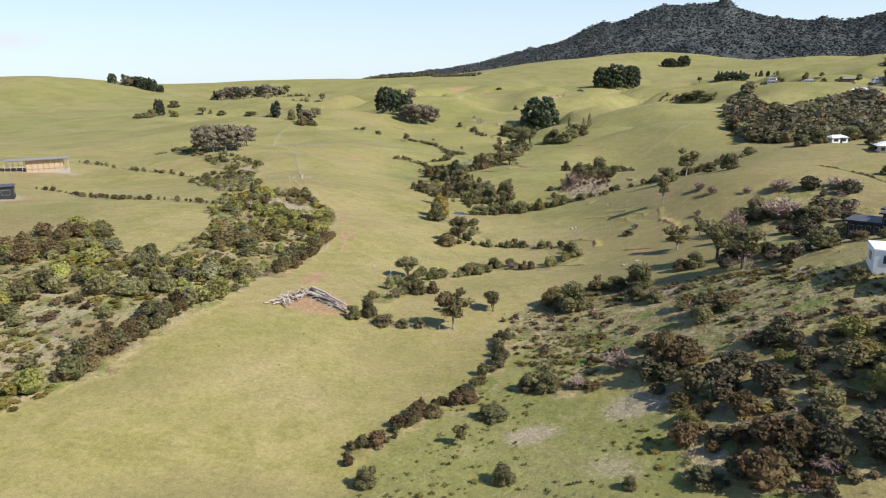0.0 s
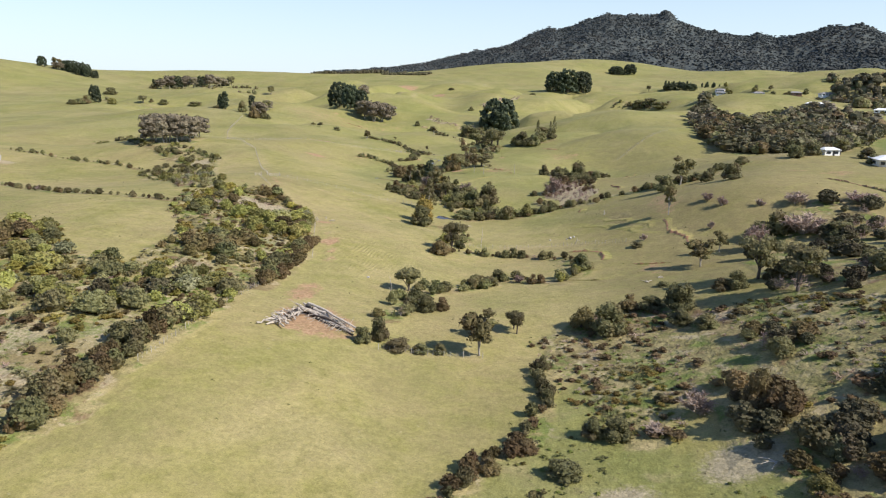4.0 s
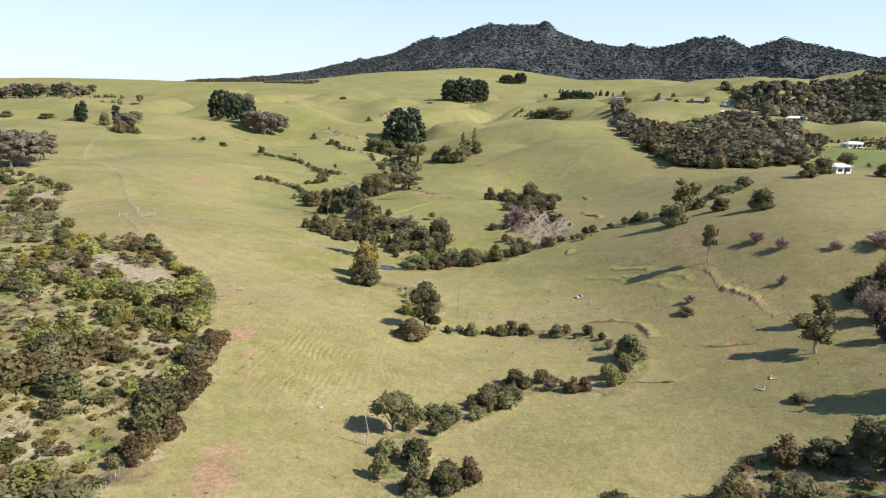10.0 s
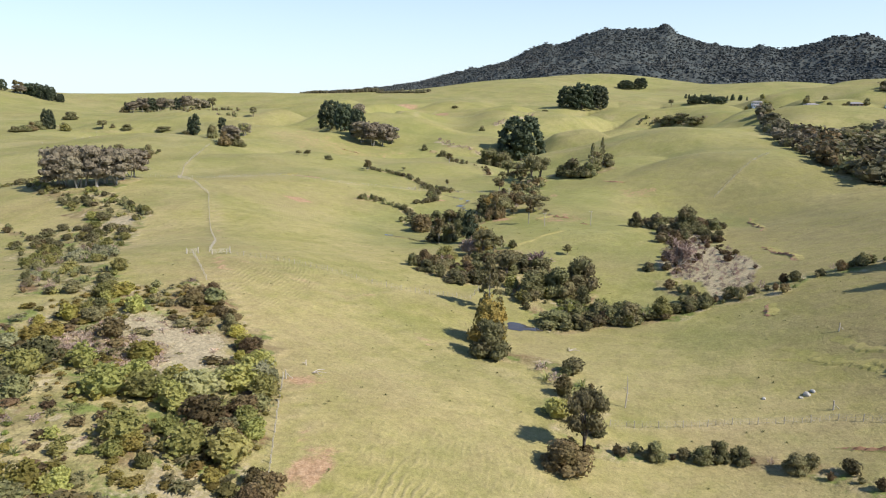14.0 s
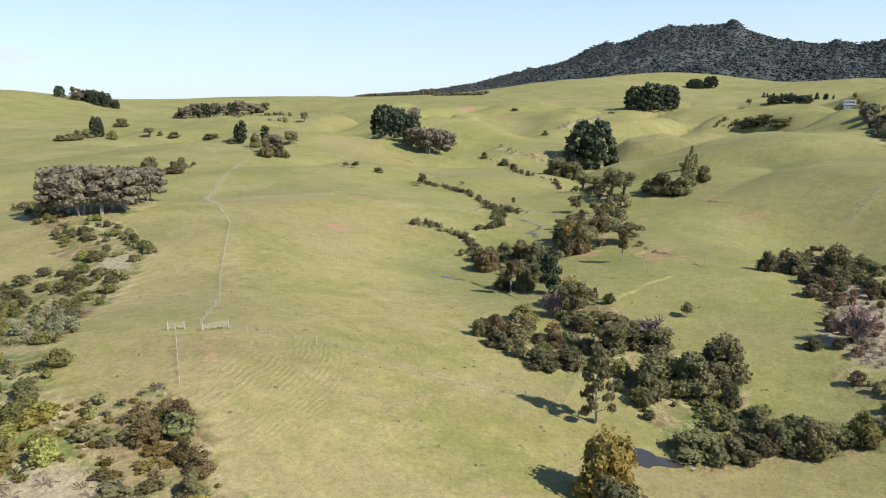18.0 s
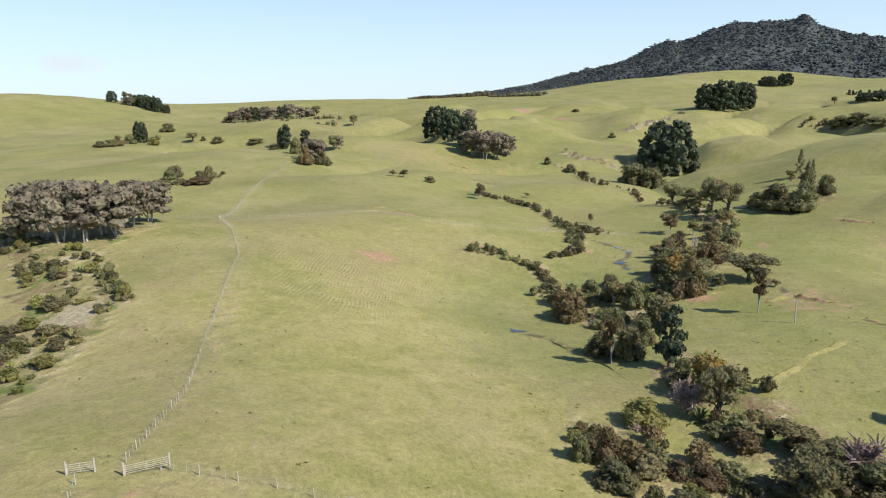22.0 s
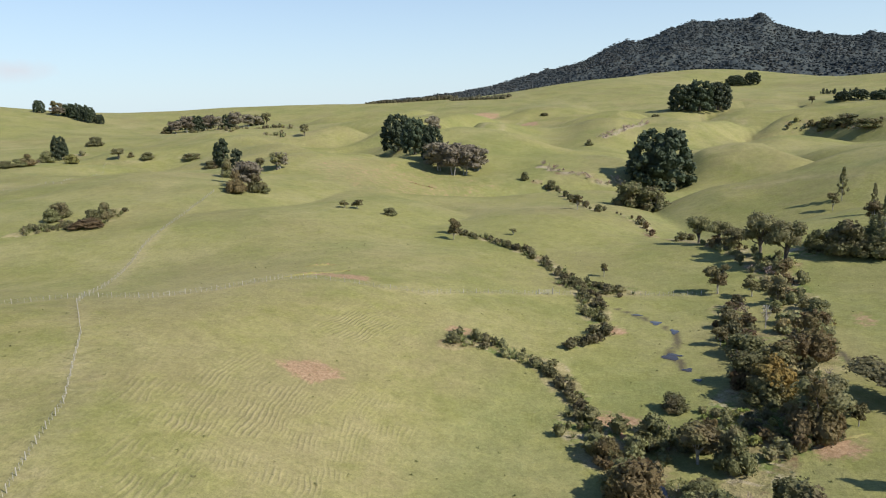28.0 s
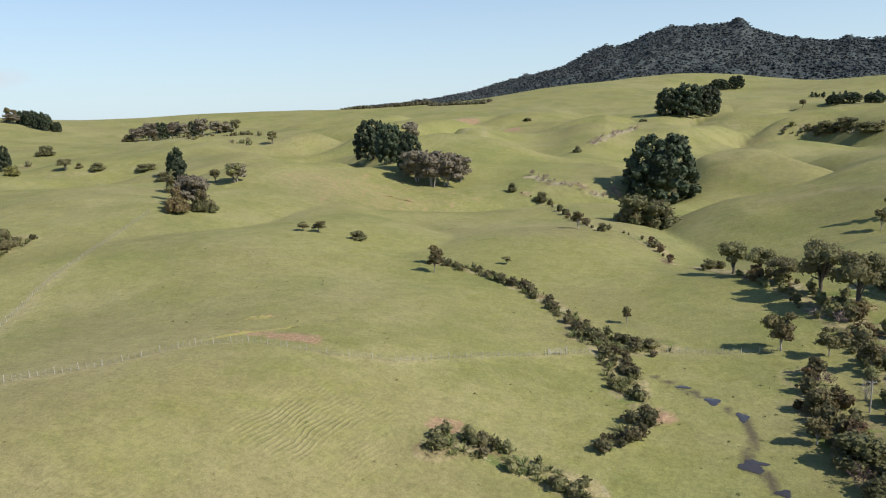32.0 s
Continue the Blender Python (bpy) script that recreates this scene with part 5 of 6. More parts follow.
def crown_points(kind, rng):
    """Unit crown (spread 1, height 1, foot at 0): points, outward ways, and limbs of the trunk."""
    P, N, limbs, core = [], [], [], []

    def add(c, r, count, low=-0.6):
        p, d = blob(c, r, count, rng, low)
        P.append(p), N.append(d)
        core.append(shell(c, np.asarray(r) * 0.72, 2, rng))

    def limb(end, r, start=0.0):
        mid = np.array([end[0] * 0.45, end[1] * 0.45, start + (end[2] - start) * 0.6]) + rng.normal(0, 0.03, 3)
        limbs.append(([(0, 0, start), mid, end], (r, r * 0.6, r * 0.25), 5))

    u = rng.uniform
    if kind in ("bush", "brown", "lime", "silver", "goldbush", "gold"):
        for k in range(7):
            a, r = k * 0.9 + u(0, 0.5), u(0.12, 0.3)
            top = u(0.5, 0.98) if k else 1.0
            rr = u(0.17, 0.27)
            add((r * math.cos(a) * (k > 0), r * math.sin(a) * (k > 0), top - rr * 1.2), (rr, rr, rr * 1.25), 165, -0.75)
            limb((r * math.cos(a), r * math.sin(a), top - rr), 0.02)
        for k in range(6):
            a = k * 1.05 + u(0, 0.6)
            add((0.3 * math.cos(a), 0.3 * math.sin(a), 0.2), (0.19, 0.19, 0.24), 90, -0.5)
        size = 0.028
    elif kind == "tree":
        limbs.append(([(0, 0, 0), (0.02, 0.01, 0.2), (0.0, 0.03, 0.42)], (0.04, 0.032, 0.024), 7))
        for k in range(9):
            a, r = k * 2.4 + u(0, 0.5), u(0.1, 0.34)
            top, rr = u(0.55, 1.0), u(0.14, 0.22)
            c = (r * math.cos(a), r * math.sin(a), top - rr * 0.8)
            add(c, (rr * 1.15, rr * 1.15, rr * 0.9), 165, -0.6)
            limb(c, 0.02, u(0.15, 0.4))
        size = 0.024
    elif kind in ("umbrella", "gum"):
        lean = u(-0.08, 0.08)
        limbs.append(([(0, 0, 0), (lean, 0.02, 0.3), (lean * 1.4, 0.0, 0.55)], (0.03, 0.024, 0.016), 6))
        low, count = (0.5, 12) if kind == "umbrella" else (0.42, 30)
        for k in range(count):
            a, r = k * 2.4 + u(0, 0.6), u(0.05, 0.36)
            top, rr = u(low, 1.0), u(0.13, 0.21)
            c = (lean + r * math.cos(a), r * math.sin(a), top - rr * 0.5)
            add(c, (rr * 1.15, rr * 1.15, rr * (0.7 if kind == "umbrella" else 0.75)), 50, -0.5)
            limb(c, 0.014, u(0.2, 0.4))
        if kind == "gum":
            for k in range(1):
                limbs.append(([(u(-0.2, 0.2), u(-0.2, 0.2), 0), (u(-0.25, 0.25), u(-0.25, 0.25), 0.7)], (0.018, 0.008), 5))
        size = 0.033
    elif kind == "tall":
        limbs.append(([(0, 0, 0), (0.01, 0, 0.5), (0, 0.01, 0.95)], (0.045, 0.03, 0.01), 7))
        for k in range(15):
            z = 0.2 + 0.75 * k / 14
            a, r = k * 2.4, (0.26 if 0.3 < z < 0.75 else 0.16)
            rr = u(0.12, 0.2) * (1.1 - 0.35 * z)
            add((r * math.cos(a) * u(0.6, 1.1), r * math.sin(a) * u(0.6, 1.1), z), (rr * 1.25, rr * 1.25, rr * 0.55), 72)
        size = 0.033
    elif kind == "poplar":
        limbs.append(([(0, 0, 0), (0.03, 0, 0.5), (0, 0.02, 0.97)], (0.035, 0.02, 0.006), 6))
        for k in range(24):
            z = 0.2 + 0.78 * k / 23
            a = k * 2.4 + u(0, 0.4)
            r = (0.36 * math.sin(math.pi * min(1, 0.25 + z * 0.8)) + 0.06) * u(0.5, 1.1)
            rr = u(0.10, 0.17)
            c = (r * math.cos(a), r * math.sin(a), z)
            add(c, (rr, rr, rr * 0.42), 48)
            limb(c, 0.008, z - 0.08)
        size = 0.028
    elif kind == "pine":
        limbs.append(([(0, 0, 0), (0, 0, 0.6)], (0.045, 0.02), 6))
        for k in range(84):
            a = k * 2.4 + u(0, 0.4)
            z = 0.05 + 0.9 * ((k * 31) % 84) / 83
            r = 0.43 * math.sqrt(max(0.02, 1 - (max(z - 0.38, 0) / 0.63) ** 2)) * u(0.82, 1.06)
            rr = u(0.055, 0.095)
            add((r * math.cos(a), r * math.sin(a), z), (rr, rr, rr * 1.15), 34, -0.8)
        add((0, 0, 0.45), (0.36, 0.36, 0.46), 200, -0.95)
        size = 0.024
    return np.concatenate(P) if P else np.zeros((0, 3)), np.concatenate(N) if N else np.zeros((0, 3)), limbs, size * 0.92, np.concatenate(core)


def blades(rng, count, length, width, foot=(0, 0, 0), lift=0.6):
    """A tuft of bent strap leaves: corners, two quads for each."""
    co = []
    for _ in range(count):
        a, el = rng.uniform(0, 6.283), rng.uniform(lift - 0.5, 1.35)
        d = np.array([math.cos(a) * math.cos(el), math.sin(a) * math.cos(el), math.sin(el)])
        s = np.array([-math.sin(a), math.cos(a), 0]) * width
        L = length * rng.uniform(0.7, 1.1)
        p0, p1 = np.array(foot), np.array(foot) + d * L * 0.6
        p2 = p1 + (d * 0.75 + np.array([0, 0, -0.55])) * L * 0.42
        co += [p0 - s * 0.6, p0 + s * 0.6, p1 + s, p1 - s, p1 - s, p1 + s, p2 + s * 0.2, p2 - s * 0.2]
    return np.array(co)


def twigs(rng, count, reach=1.0):
    """A leafless shrub: fine grey twigs as thin slivers, and its stems."""
    stems, co = [], []
    for k in range(14):
        a, el = k * 2.4, rng.uniform(0.5, 1.35)
        end = np.array([math.cos(a) * math.cos(el) * 0.42, math.sin(a) * math.cos(el) * 0.42, math.sin(el) * rng.uniform(0.6, 0.92)])
        mid = end * 0.5 + rng.normal(0, 0.03, 3)
        stems.append(([(0, 0, 0), mid, end], (0.018, 0.011, 0.004), 4))
        for _ in range(count // 14):
            t = rng.uniform(0.35, 1.0)
            p = end * t + rng.normal(0, 0.02, 3)
            d = unit(end + rng.normal(0, 0.5, 3)) * rng.uniform(0.08, 0.2)
            s = unit(np.cross(d, rng.normal(0, 1, 3))) * 0.013
            co += [p - s, p + s, p + d + s * 0.4, p + d - s * 0.4]
    return np.array(co), stems


KIND = {  # kind: name, label, category, leaf, bark
    "bush": ("shrub", "dense dark green native shrub on the pasture", "shrub", "bush", "bark_dark"),
    "brown": ("shrub", "rust-brown manuka shrub beside the creek", "shrub", "brown", "bark_dark"),
    "lime": ("shrub", "bright yellow-green leafy shrub in rough grass", "shrub", "lime", "bark_dark"),
    "silver": ("shrub", "pale silver-leaved shrub among green scrub", "shrub", "silver", "bark_pale"),
    "goldbush": ("conifer_tree", "dense bronze-green conifer standing at the pond", "tree", "gold", "bark_dark"),
    "gold": ("tree", "bronze-leaved native tree in the creek bed", "tree", "gold", "bark_dark"),
    "tree": ("tree", "olive-green native tree with a broken crown", "tree", "tree", "bark_dark"),
    "umbrella": ("tree", "flat-topped dark tree with a pale bare trunk", "tree", "umbrella", "bark_pale"),
    "gum": ("gum_tree", "grey-brown gum tree with pale stems in a grove", "tree", "gum", "bark_pale"),
    "tall": ("kahikatea_tree", "tall dark columnar tree by the creek", "tree", "pine", "bark_dark"),
    "poplar": ("tree", "thin tall tree with sparse tufted branches", "tree", "tree", "bark_pale"),
    "pine": ("pine_tree", "dark dense pine with foliage to the ground", "tree", "pine", "bark_dark"),
    "grey": ("bare_shrub", "leafless grey shrub with fine twigs", "shrub", "grey", "bark_pale"),
    "dead": ("dead_tree", "bleached dead tree with bare limbs", "tree", "grey", "dead_wood"),
    "cabbage": ("cabbage_tree", "spiky cabbage tree with tufted heads", "tree", "flax", "bark_pale"),
}
PROTO, LEAFBANK = {}, {}
rng = np.random.RandomState(7)


def proto_meshes(kind, variant):
    """Trunk and crown meshes of one unit plant."""
    r = np.random.RandomState(100 + variant * 17 + sum(map(ord, kind)))
    leafmat, bark = LEAF[KIND[kind][3]], MAT[KIND[kind][4]]
    if kind in ("grey", "dead"):
        co, stems = twigs(r, 900 if kind == "grey" else 60)
    elif kind == "cabbage":
        co, stems = [], []
        for k in range(5):
            a = k * 1.3 + r.uniform(0, 0.5)
            top = np.array([0.28 * math.cos(a), 0.28 * math.sin(a), r.uniform(0.5, 0.8)])
            stems.append(([(0, 0, 0), top * 0.5 + (0, 0, 0.05), top], (0.03, 0.022, 0.018), 5))
            co.append(blades(r, 34, 0.3, 0.018, top, 0.2))
        co = np.concatenate(co)
    else:
        p, n, stems, size, core = crown_points(kind, r)
        co = np.concatenate([cards(p, n, size, r), core])
    crown = mesh_of("crown", co, np.arange(len(co)).reshape(-1, 4), [leafmat])
    tc, tf = tubes(stems)
    trunk = mesh_of("trunk", tc, tf, [bark], smooth=True)
    LEAFBANK[kind, variant] = co
    return trunk, crown


def plant(kind, x, y, h, w, turn):
    v = rng.randint(3)
    if (kind, v) not in PROTO:
        trunk, crown = proto_meshes(kind, v)
        name, label, cat = KIND[kind][:3]
        e = thing(name, 0, 0, 0, label, cat)
        part("trunk", trunk, e)
        part("crown", crown, e)
        PROTO[kind, v] = e
        ob = e
    else:
        ob = copy_thing(PROTO[kind, v], Matrix.Identity(4))
    ob.matrix_basis = Matrix.LocRotScale((x, y, gz(x, y) - 0.05), Euler((0, 0, turn)), (w, w, h))
    return ob


for kind, rows in STANDS:
    for x, y, h, w in rows:
        h = min(h, 1.15 * w) if kind in ("brown", "bush") else h
        w = max(w, 1.05 * h) if kind == "gum" else w * 1.25 if kind == "grey" else w
        plant(kind, x, y, max(h, 1.2), max(w, 1.2), rng.uniform(0, 6.28))

# ---- scrub, belts and rough growth, grown as masses ----
def unit_shrub(kind, variant):
    """Corners of a light unit shrub for massing."""
    r = np.random.RandomState(900 + variant * 31 + sum(map(ord, kind)))
    if kind == "flax":
        return blades(r, 24, 0.85, 0.035, lift=0.75)
    if kind == "turf":
        return blades(r, 7, 0.8, 0.10, lift=0.5)
    if kind in ("tussock", "reed"):
        return blades(r, 16, 0.75, 0.03, lift=0.55)
    if kind == "grey":
        return twigs(r, 140)[0]
    if kind == "pine":
        P, N = [], []
        for k in range(7):
            a, z = k * 2.4, 0.15 + 0.12 * k
            p, n = blob((0.22 * math.cos(a) * (1.1 - z), 0.22 * math.sin(a) * (1.1 - z), z), (0.26, 0.26, 0.2), 26, r)
            P.append(p), N.append(n)
        return cards(np.concatenate(P), np.concatenate(N), 0.075, r)
    if kind == "fern":
        return np.concatenate([blades(r, 22, 0.55, 0.06, (0, 0, 0.62), 0.1), blades(r, 4, 0.62, 0.03, lift=1.3)])
    if kind.endswith("_canopy"):
        p, n = blob((0, 0, 0.5), (0.42, 0.42, 0.46), 14, r, -0.2)
        return np.concatenate([cards(p, n, 0.11, r), shell((0, 0, 0.42), (0.40, 0.40, 0.46), 2, r)])
    far = kind.endswith("_far")
    P, N, core = [], [], [shell((0, 0, 0.36), (0.34, 0.34, 0.36), 4, r)]
    lobes = 8 if far else 15
    for k in range(lobes):
        a, up = k * 2.4 + r.uniform(-0.3, 0.3), ((k + 0.5) / lobes) ** 0.75
        q = 0.38 * math.sqrt(max(0.0, 1 - up * up)) * r.uniform(0.75, 1.15)
        rr = r.uniform(0.12, 0.2) * (1.25 if far else 1.0)
        p, n = blob((q * math.cos(a), q * math.sin(a), 0.18 + 0.62 * up * r.uniform(0.85, 1.1)), (rr, rr, rr * 0.95), 9 if far else 34, r, -0.5)
        P.append(p), N.append(n)
    if far:
        core = [shell((0, 0, 0.4), (0.33, 0.33, 0.40), 2, r)]
    return np.concatenate([cards(np.concatenate(P), np.concatenate(N), 0.085 if far else 0.041, r)] + core)


BANK = {}


def mass(name, label, category, rows):
    """Joins shrubs (kind, x, y, height, spread) into one object, a material for each kind."""
    full = ("bush", "wood", "brown", "tree", "lime", "silver", "yellow", "weed", "gum")
    rows = [(k + ("_canopy" if y > 560 else "_far") if k in full and (h < 1.7 or y > 330) else k, x, y, h, w) for k, x, y, h, w in rows]
    kinds = sorted({k for k, *_ in rows})
    co, idx, tone = [], [], []
    r = np.random.RandomState(len(rows))
    zs = height(np.array([q[1] for q in rows]), np.array([q[2] for q in rows]))
    for (kind, x, y, h, w), z in zip(rows, zs):
        v = r.randint(4)
        if (kind, v) not in BANK:
            BANK[kind, v] = unit_shrub(kind, v)
        c = BANK[kind, v]
        a = r.uniform(0, 6.283)
        ca, sa = math.cos(a) * w, math.sin(a) * w
        out = np.empty_like(c)
        out[:, 0], out[:, 1], out[:, 2] = x + c[:, 0] * ca - c[:, 1] * sa, y + c[:, 0] * sa + c[:, 1] * ca, z - 0.06 + c[:, 2] * h
        co.append(out)
        tone.append(np.full(len(c), np.clip(r.normal(0, 0.45), -1, 1)))
        idx.append(np.full(len(c) // 4, kinds.index(kind)))
    co = np.concatenate(co)
    leafs = [LEAF["tree" if k == "fern" else k.split("_")[0]] for k in kinds]
    me = mesh_of(name, co, np.arange(len(co)).reshape(-1, 4), leafs, np.concatenate(idx))
    me.attributes.new("tone", "FLOAT", "POINT").data.foreach_set("value", np.concatenate(tone).astype(np.float32))
    return tagged(new(name, me), label, category, kind="stuff")


def fill(zone, spacing, mix, size, seed, keep=1.0, gaps=0.0):
    """Shrubs over a zone: mix is (kind, share) rows, size the least and most height."""
    r = np.random.RandomState(seed)
    poly = ZONES[zone]
    xs, ys = [p[0] for p in poly], [p[1] for p in poly]
    gx, gy = np.meshgrid(np.arange(min(xs), max(xs), spacing), np.arange(min(ys), max(ys), spacing))
    gx = gx.ravel() + r.uniform(-0.5, 0.5, gx.size) * spacing
    gy = gy.ravel() + r.uniform(-0.5, 0.5, gy.size) * spacing
    ok = inside(gx, gy, poly) & (r.rand(gx.size) < keep)
    if gaps:
        ok &= value_noise(gx, gy, 11, seed) > gaps
    for cx, cy, a, b in SPOTS_PALE:
        ok &= np.hypot((gx - cx) / a, (gy - cy) / b) > r.uniform(0.3, 1.1, gx.size)
    if size[1] > 2.5:
        for cx, cy, reach in CLEARINGS:
            ok &= (np.hypot(gx - cx, gy - cy) > reach * r.uniform(0.75, 1.1, gx.size)) | (r.rand(gx.size) < 0.08)
    gx, gy = gx[ok], gy[ok]
    patch = value_noise(gx, gy, 14, seed + 5) * 0.65 + r.rand(gx.size) * 0.35
    shares = np.cumsum([s for _, s in mix])
    shares = shares / shares[-1]
    order = np.argsort(np.argsort(patch)) / max(1, len(patch) - 1)
    rows = []
    for x, y, p in zip(gx, gy, order):
        kind = mix[min(int(np.searchsorted(shares, p)), len(mix) - 1)][0]
        h = (size[0] + (size[1] - size[0]) * r.rand() ** 1.5) * (0.5 if kind in ("tussock", "weed") else 0.75 if kind == "yellow" else 1.0)
        rows.append((kind, x, y, h, h * (r.uniform(1.6, 2.8) if size[1] < 2 else r.uniform(1.0, 1.7))))
    return rows


canopy = fill("west_scrub", 4.0, [("brown", 0.14), ("wood", 0.04), ("bush", 0.1), ("tree", 0.2), ("lime", 0.34), ("silver", 0.02), ("yellow", 0.16)], (1.6, 4.8), 21, 0.74, 0.33)
under = fill("west_scrub", 1.8, [("yellow", 0.34), ("tussock", 0.16), ("fern", 0.1), ("flax", 0.16), ("brown", 0.1), ("grey", 0.04), ("weed", 0.12)], (0.5, 1.5), 34, 0.8)
mass("scrub_west", "rounded olive and brown native shrubs massed together", "scrub", canopy)
mass("scrub_floor", "yellow grass, fern and flax between the shrubs", "scrub", under)
mass("scrub_rise", "low flax and scrub with dead grass between", "scrub", fill("west_rise", 2.5, [("tussock", 0.2), ("bush", 0.06), ("tree", 0.2), ("lime", 0.2), ("flax", 0.24), ("grey", 0.05), ("silver", 0.05)], (0.9, 3.2), 22, 0.8, 0.27))
mass("bush_east", "dark dense manuka bush on a shaded slope", "bush", fill("east_bush", 3.9, [("brown", 0.24), ("wood", 0.6), ("tree", 0.12), ("lime", 0.04)], (1.8, 5.0), 23, 0.92, 0.24))
mass("bush_floor", "dead fern and brown low growth below the bush", "scrub", fill("east_bush", 2.2, [("tussock", 0.25), ("brown", 0.4), ("yellow", 0.15), ("weed", 0.1), ("grey", 0.1)], (0.7, 1.5), 35, 0.8))
mass("bush_crown", "dark and grey bush below the houses", "bush", fill("east_crown", 4.2, [("grey", 0.2), ("wood", 0.66), ("tree", 0.14)], (1.8, 5.0), 24, 0.75, 0.42))
mass("forest_far", "dark native forest beside the settlement", "forest", fill("far_bush", 5.4, [("wood", 0.62), ("bush", 0.2), ("brown", 0.1), ("gum", 0.08)], (4, 11), 25, 0.9, 0.16))
mass("forest_far_east", "dark native forest on the far slope", "forest", fill("far_bush_east", 9.0, [("wood", 0.8), ("brown", 0.12), ("bush", 0.08)], (6, 12), 26, 0.97))
mass("brush_pale", "pale pinkish leafless brush in a gully", "brush", fill("pale_brush", 2.2, [("grey", 0.7), ("tussock", 0.2), ("brown", 0.1)], (1.0, 2.2), 27))
mass("brush_dark", "dark shrubs round the pale brush", "brush", fill("dark_brush", 4.2, [("bush", 0.8), ("brown", 0.2)], (2.0, 4.0), 28, 0.8))
mass("brush_gully", "pale pinkish brush and dead fern in a gully", "brush", fill("pale_gully", 2.0, [("grey", 0.5), ("tussock", 0.25), ("brown", 0.25)], (0.9, 2.4), 29, 0.85))
mass("rough_growth", "rough fern, tussock and low scrub", "scrub", fill("rough", 1.15, [("tussock", 0.30), ("reed", 0.16), ("brown", 0.16), ("weed", 0.22), ("yellow", 0.10), ("flax", 0.06)], (0.3, 1.1), 30, 0.75, 0.15))
mass("slope_shrubs", "dark and rusty shrubs scattered over the rough slope", "scrub", fill("slope_brush", 3.0, [("brown", 0.40), ("wood", 0.38), ("grey", 0.12), ("tree", 0.10)], (1.3, 4.0), 36, 0.65, 0.57))
mass("reed_growth", "pale pinkish dead reeds standing thick in a wet hollow", "reeds", fill("reed_bed", 0.75, [("reed", 0.88), ("tussock", 0.12)], (0.7, 1.5), 37, 0.9))
mass("reed_scrub", "low green shrubs among pale reeds", "scrub", fill("reed_bed", 2.6, [("tree", 0.6), ("flax", 0.4)], (0.8, 1.9), 38, 0.8, 0.55))
mass("swamp_growth", "green weeds and pale tussock on swampy ground", "weeds", fill("swamp", 1.4, [("tussock", 0.4), ("turf", 0.2), ("weed", 0.3), ("yellow", 0.1)], (0.3, 0.8), 31, 0.6, 0.25))
mass("dell_growth", "bright green weeds and flax by the stream", "weeds", fill("green_dell", 1.6, [("weed", 0.5), ("flax", 0.3), ("tree", 0.2)], (0.8, 1.8), 32))
mass("dell_growth", "bright green shrubs below bronze trees", "weeds", fill("green_dell_two", 1.7, [("weed", 0.4), ("lime", 0.3), ("tree", 0.3)], (1.0, 2.2), 33))


def pasture_tufts():
    """Rush and grass tufts left standing by the stock."""
    r = np.random.RandomState(77)
    x, y = r.uniform(-210, 120, 5000), r.uniform(20, 470, 5000)
    ok = (value_noise(x, y, 19, 50) > 0.42) & ~np.any([inside(x, y, z) for z in ZONES.values()], axis=0)
    return [("tussock" if a < 0.35 else "turf", p, q, h, h * 1.5) for p, q, a, h in zip(x[ok], y[ok], r.rand(ok.sum()), r.uniform(0.2, 0.6, ok.sum()))]


mass("pasture_tuft", "short green and straw tufts standing in grazed grass", "grass", pasture_tufts())


def belt(kind, half, line, seed):
    r = np.random.RandomState(seed)
    rows = []
    far = line[0][1] > 600
    step = {"flax": 1.0, "wood": 6.0, "pine": 8.0, "grey": 1.6, "brown": 1.7}.get(kind, 2.5) * (2.6 if far and kind not in ("pine", "wood") else 1.0)
    for (x1, y1), (x2, y2) in zip(line, line[1:]):
        L = math.hypot(x2 - x1, y2 - y1)
        for t in np.arange(0, L, step / max(1.0, half / 1.6)):
            o = r.uniform(-half, half)
            x, y = x1 + (x2 - x1) * t / L - (y2 - y1) / L * o, y1 + (y2 - y1) * t / L + (x2 - x1) / L * o
            if half > 2.4 and kind not in ("wood", "flax") and float(value_noise(x, y, 6, seed)) < (0.48 if half > 4 else 0.37) or kind == "pine" and r.rand() < 0.25:
                continue
            k = kind
            q = r.rand()
            if kind == "bush":
                k = "tree" if q < 0.28 else "brown" if q < 0.44 else "lime" if q < 0.50 else "grey" if q < 0.56 else "flax" if q < 0.62 else "bush"
            elif kind == "tree":
                k = "bush" if q < 0.35 else "brown" if q < 0.48 else "grey" if q < 0.56 else "tree"
            elif kind == "flax":
                k = "tree" if q < 0.2 else "bush" if q < 0.4 else "flax"
            elif kind == "brown":
                k = "bush" if q < 0.3 else "brown"
            h = (1.0 + 2.9 * r.rand() ** 1.3 + (0.5 if kind == "brown" else 0)) * (1.5 if far else 1.0)
            if half < 2 and kind in ("bush", "brown"):
                h *= 0.68
            if kind == "pine":
                h = r.choice((6, 9, 13, 17)) * r.uniform(0.8, 1.15) * (0.55 if line[0][1] > 1150 else 1.0)
            if kind == "wood":
                h = r.uniform(2.0, 4.0 + 6.0 * abs(math.sin(t * 0.013)))
            if kind == "flax":
                h = r.uniform(1.4, 2.7)
            rows.append((k, x, y, h, h * r.uniform(0.8, 1.4) * (0.58 if kind == "pine" else 1.0)))
    return rows


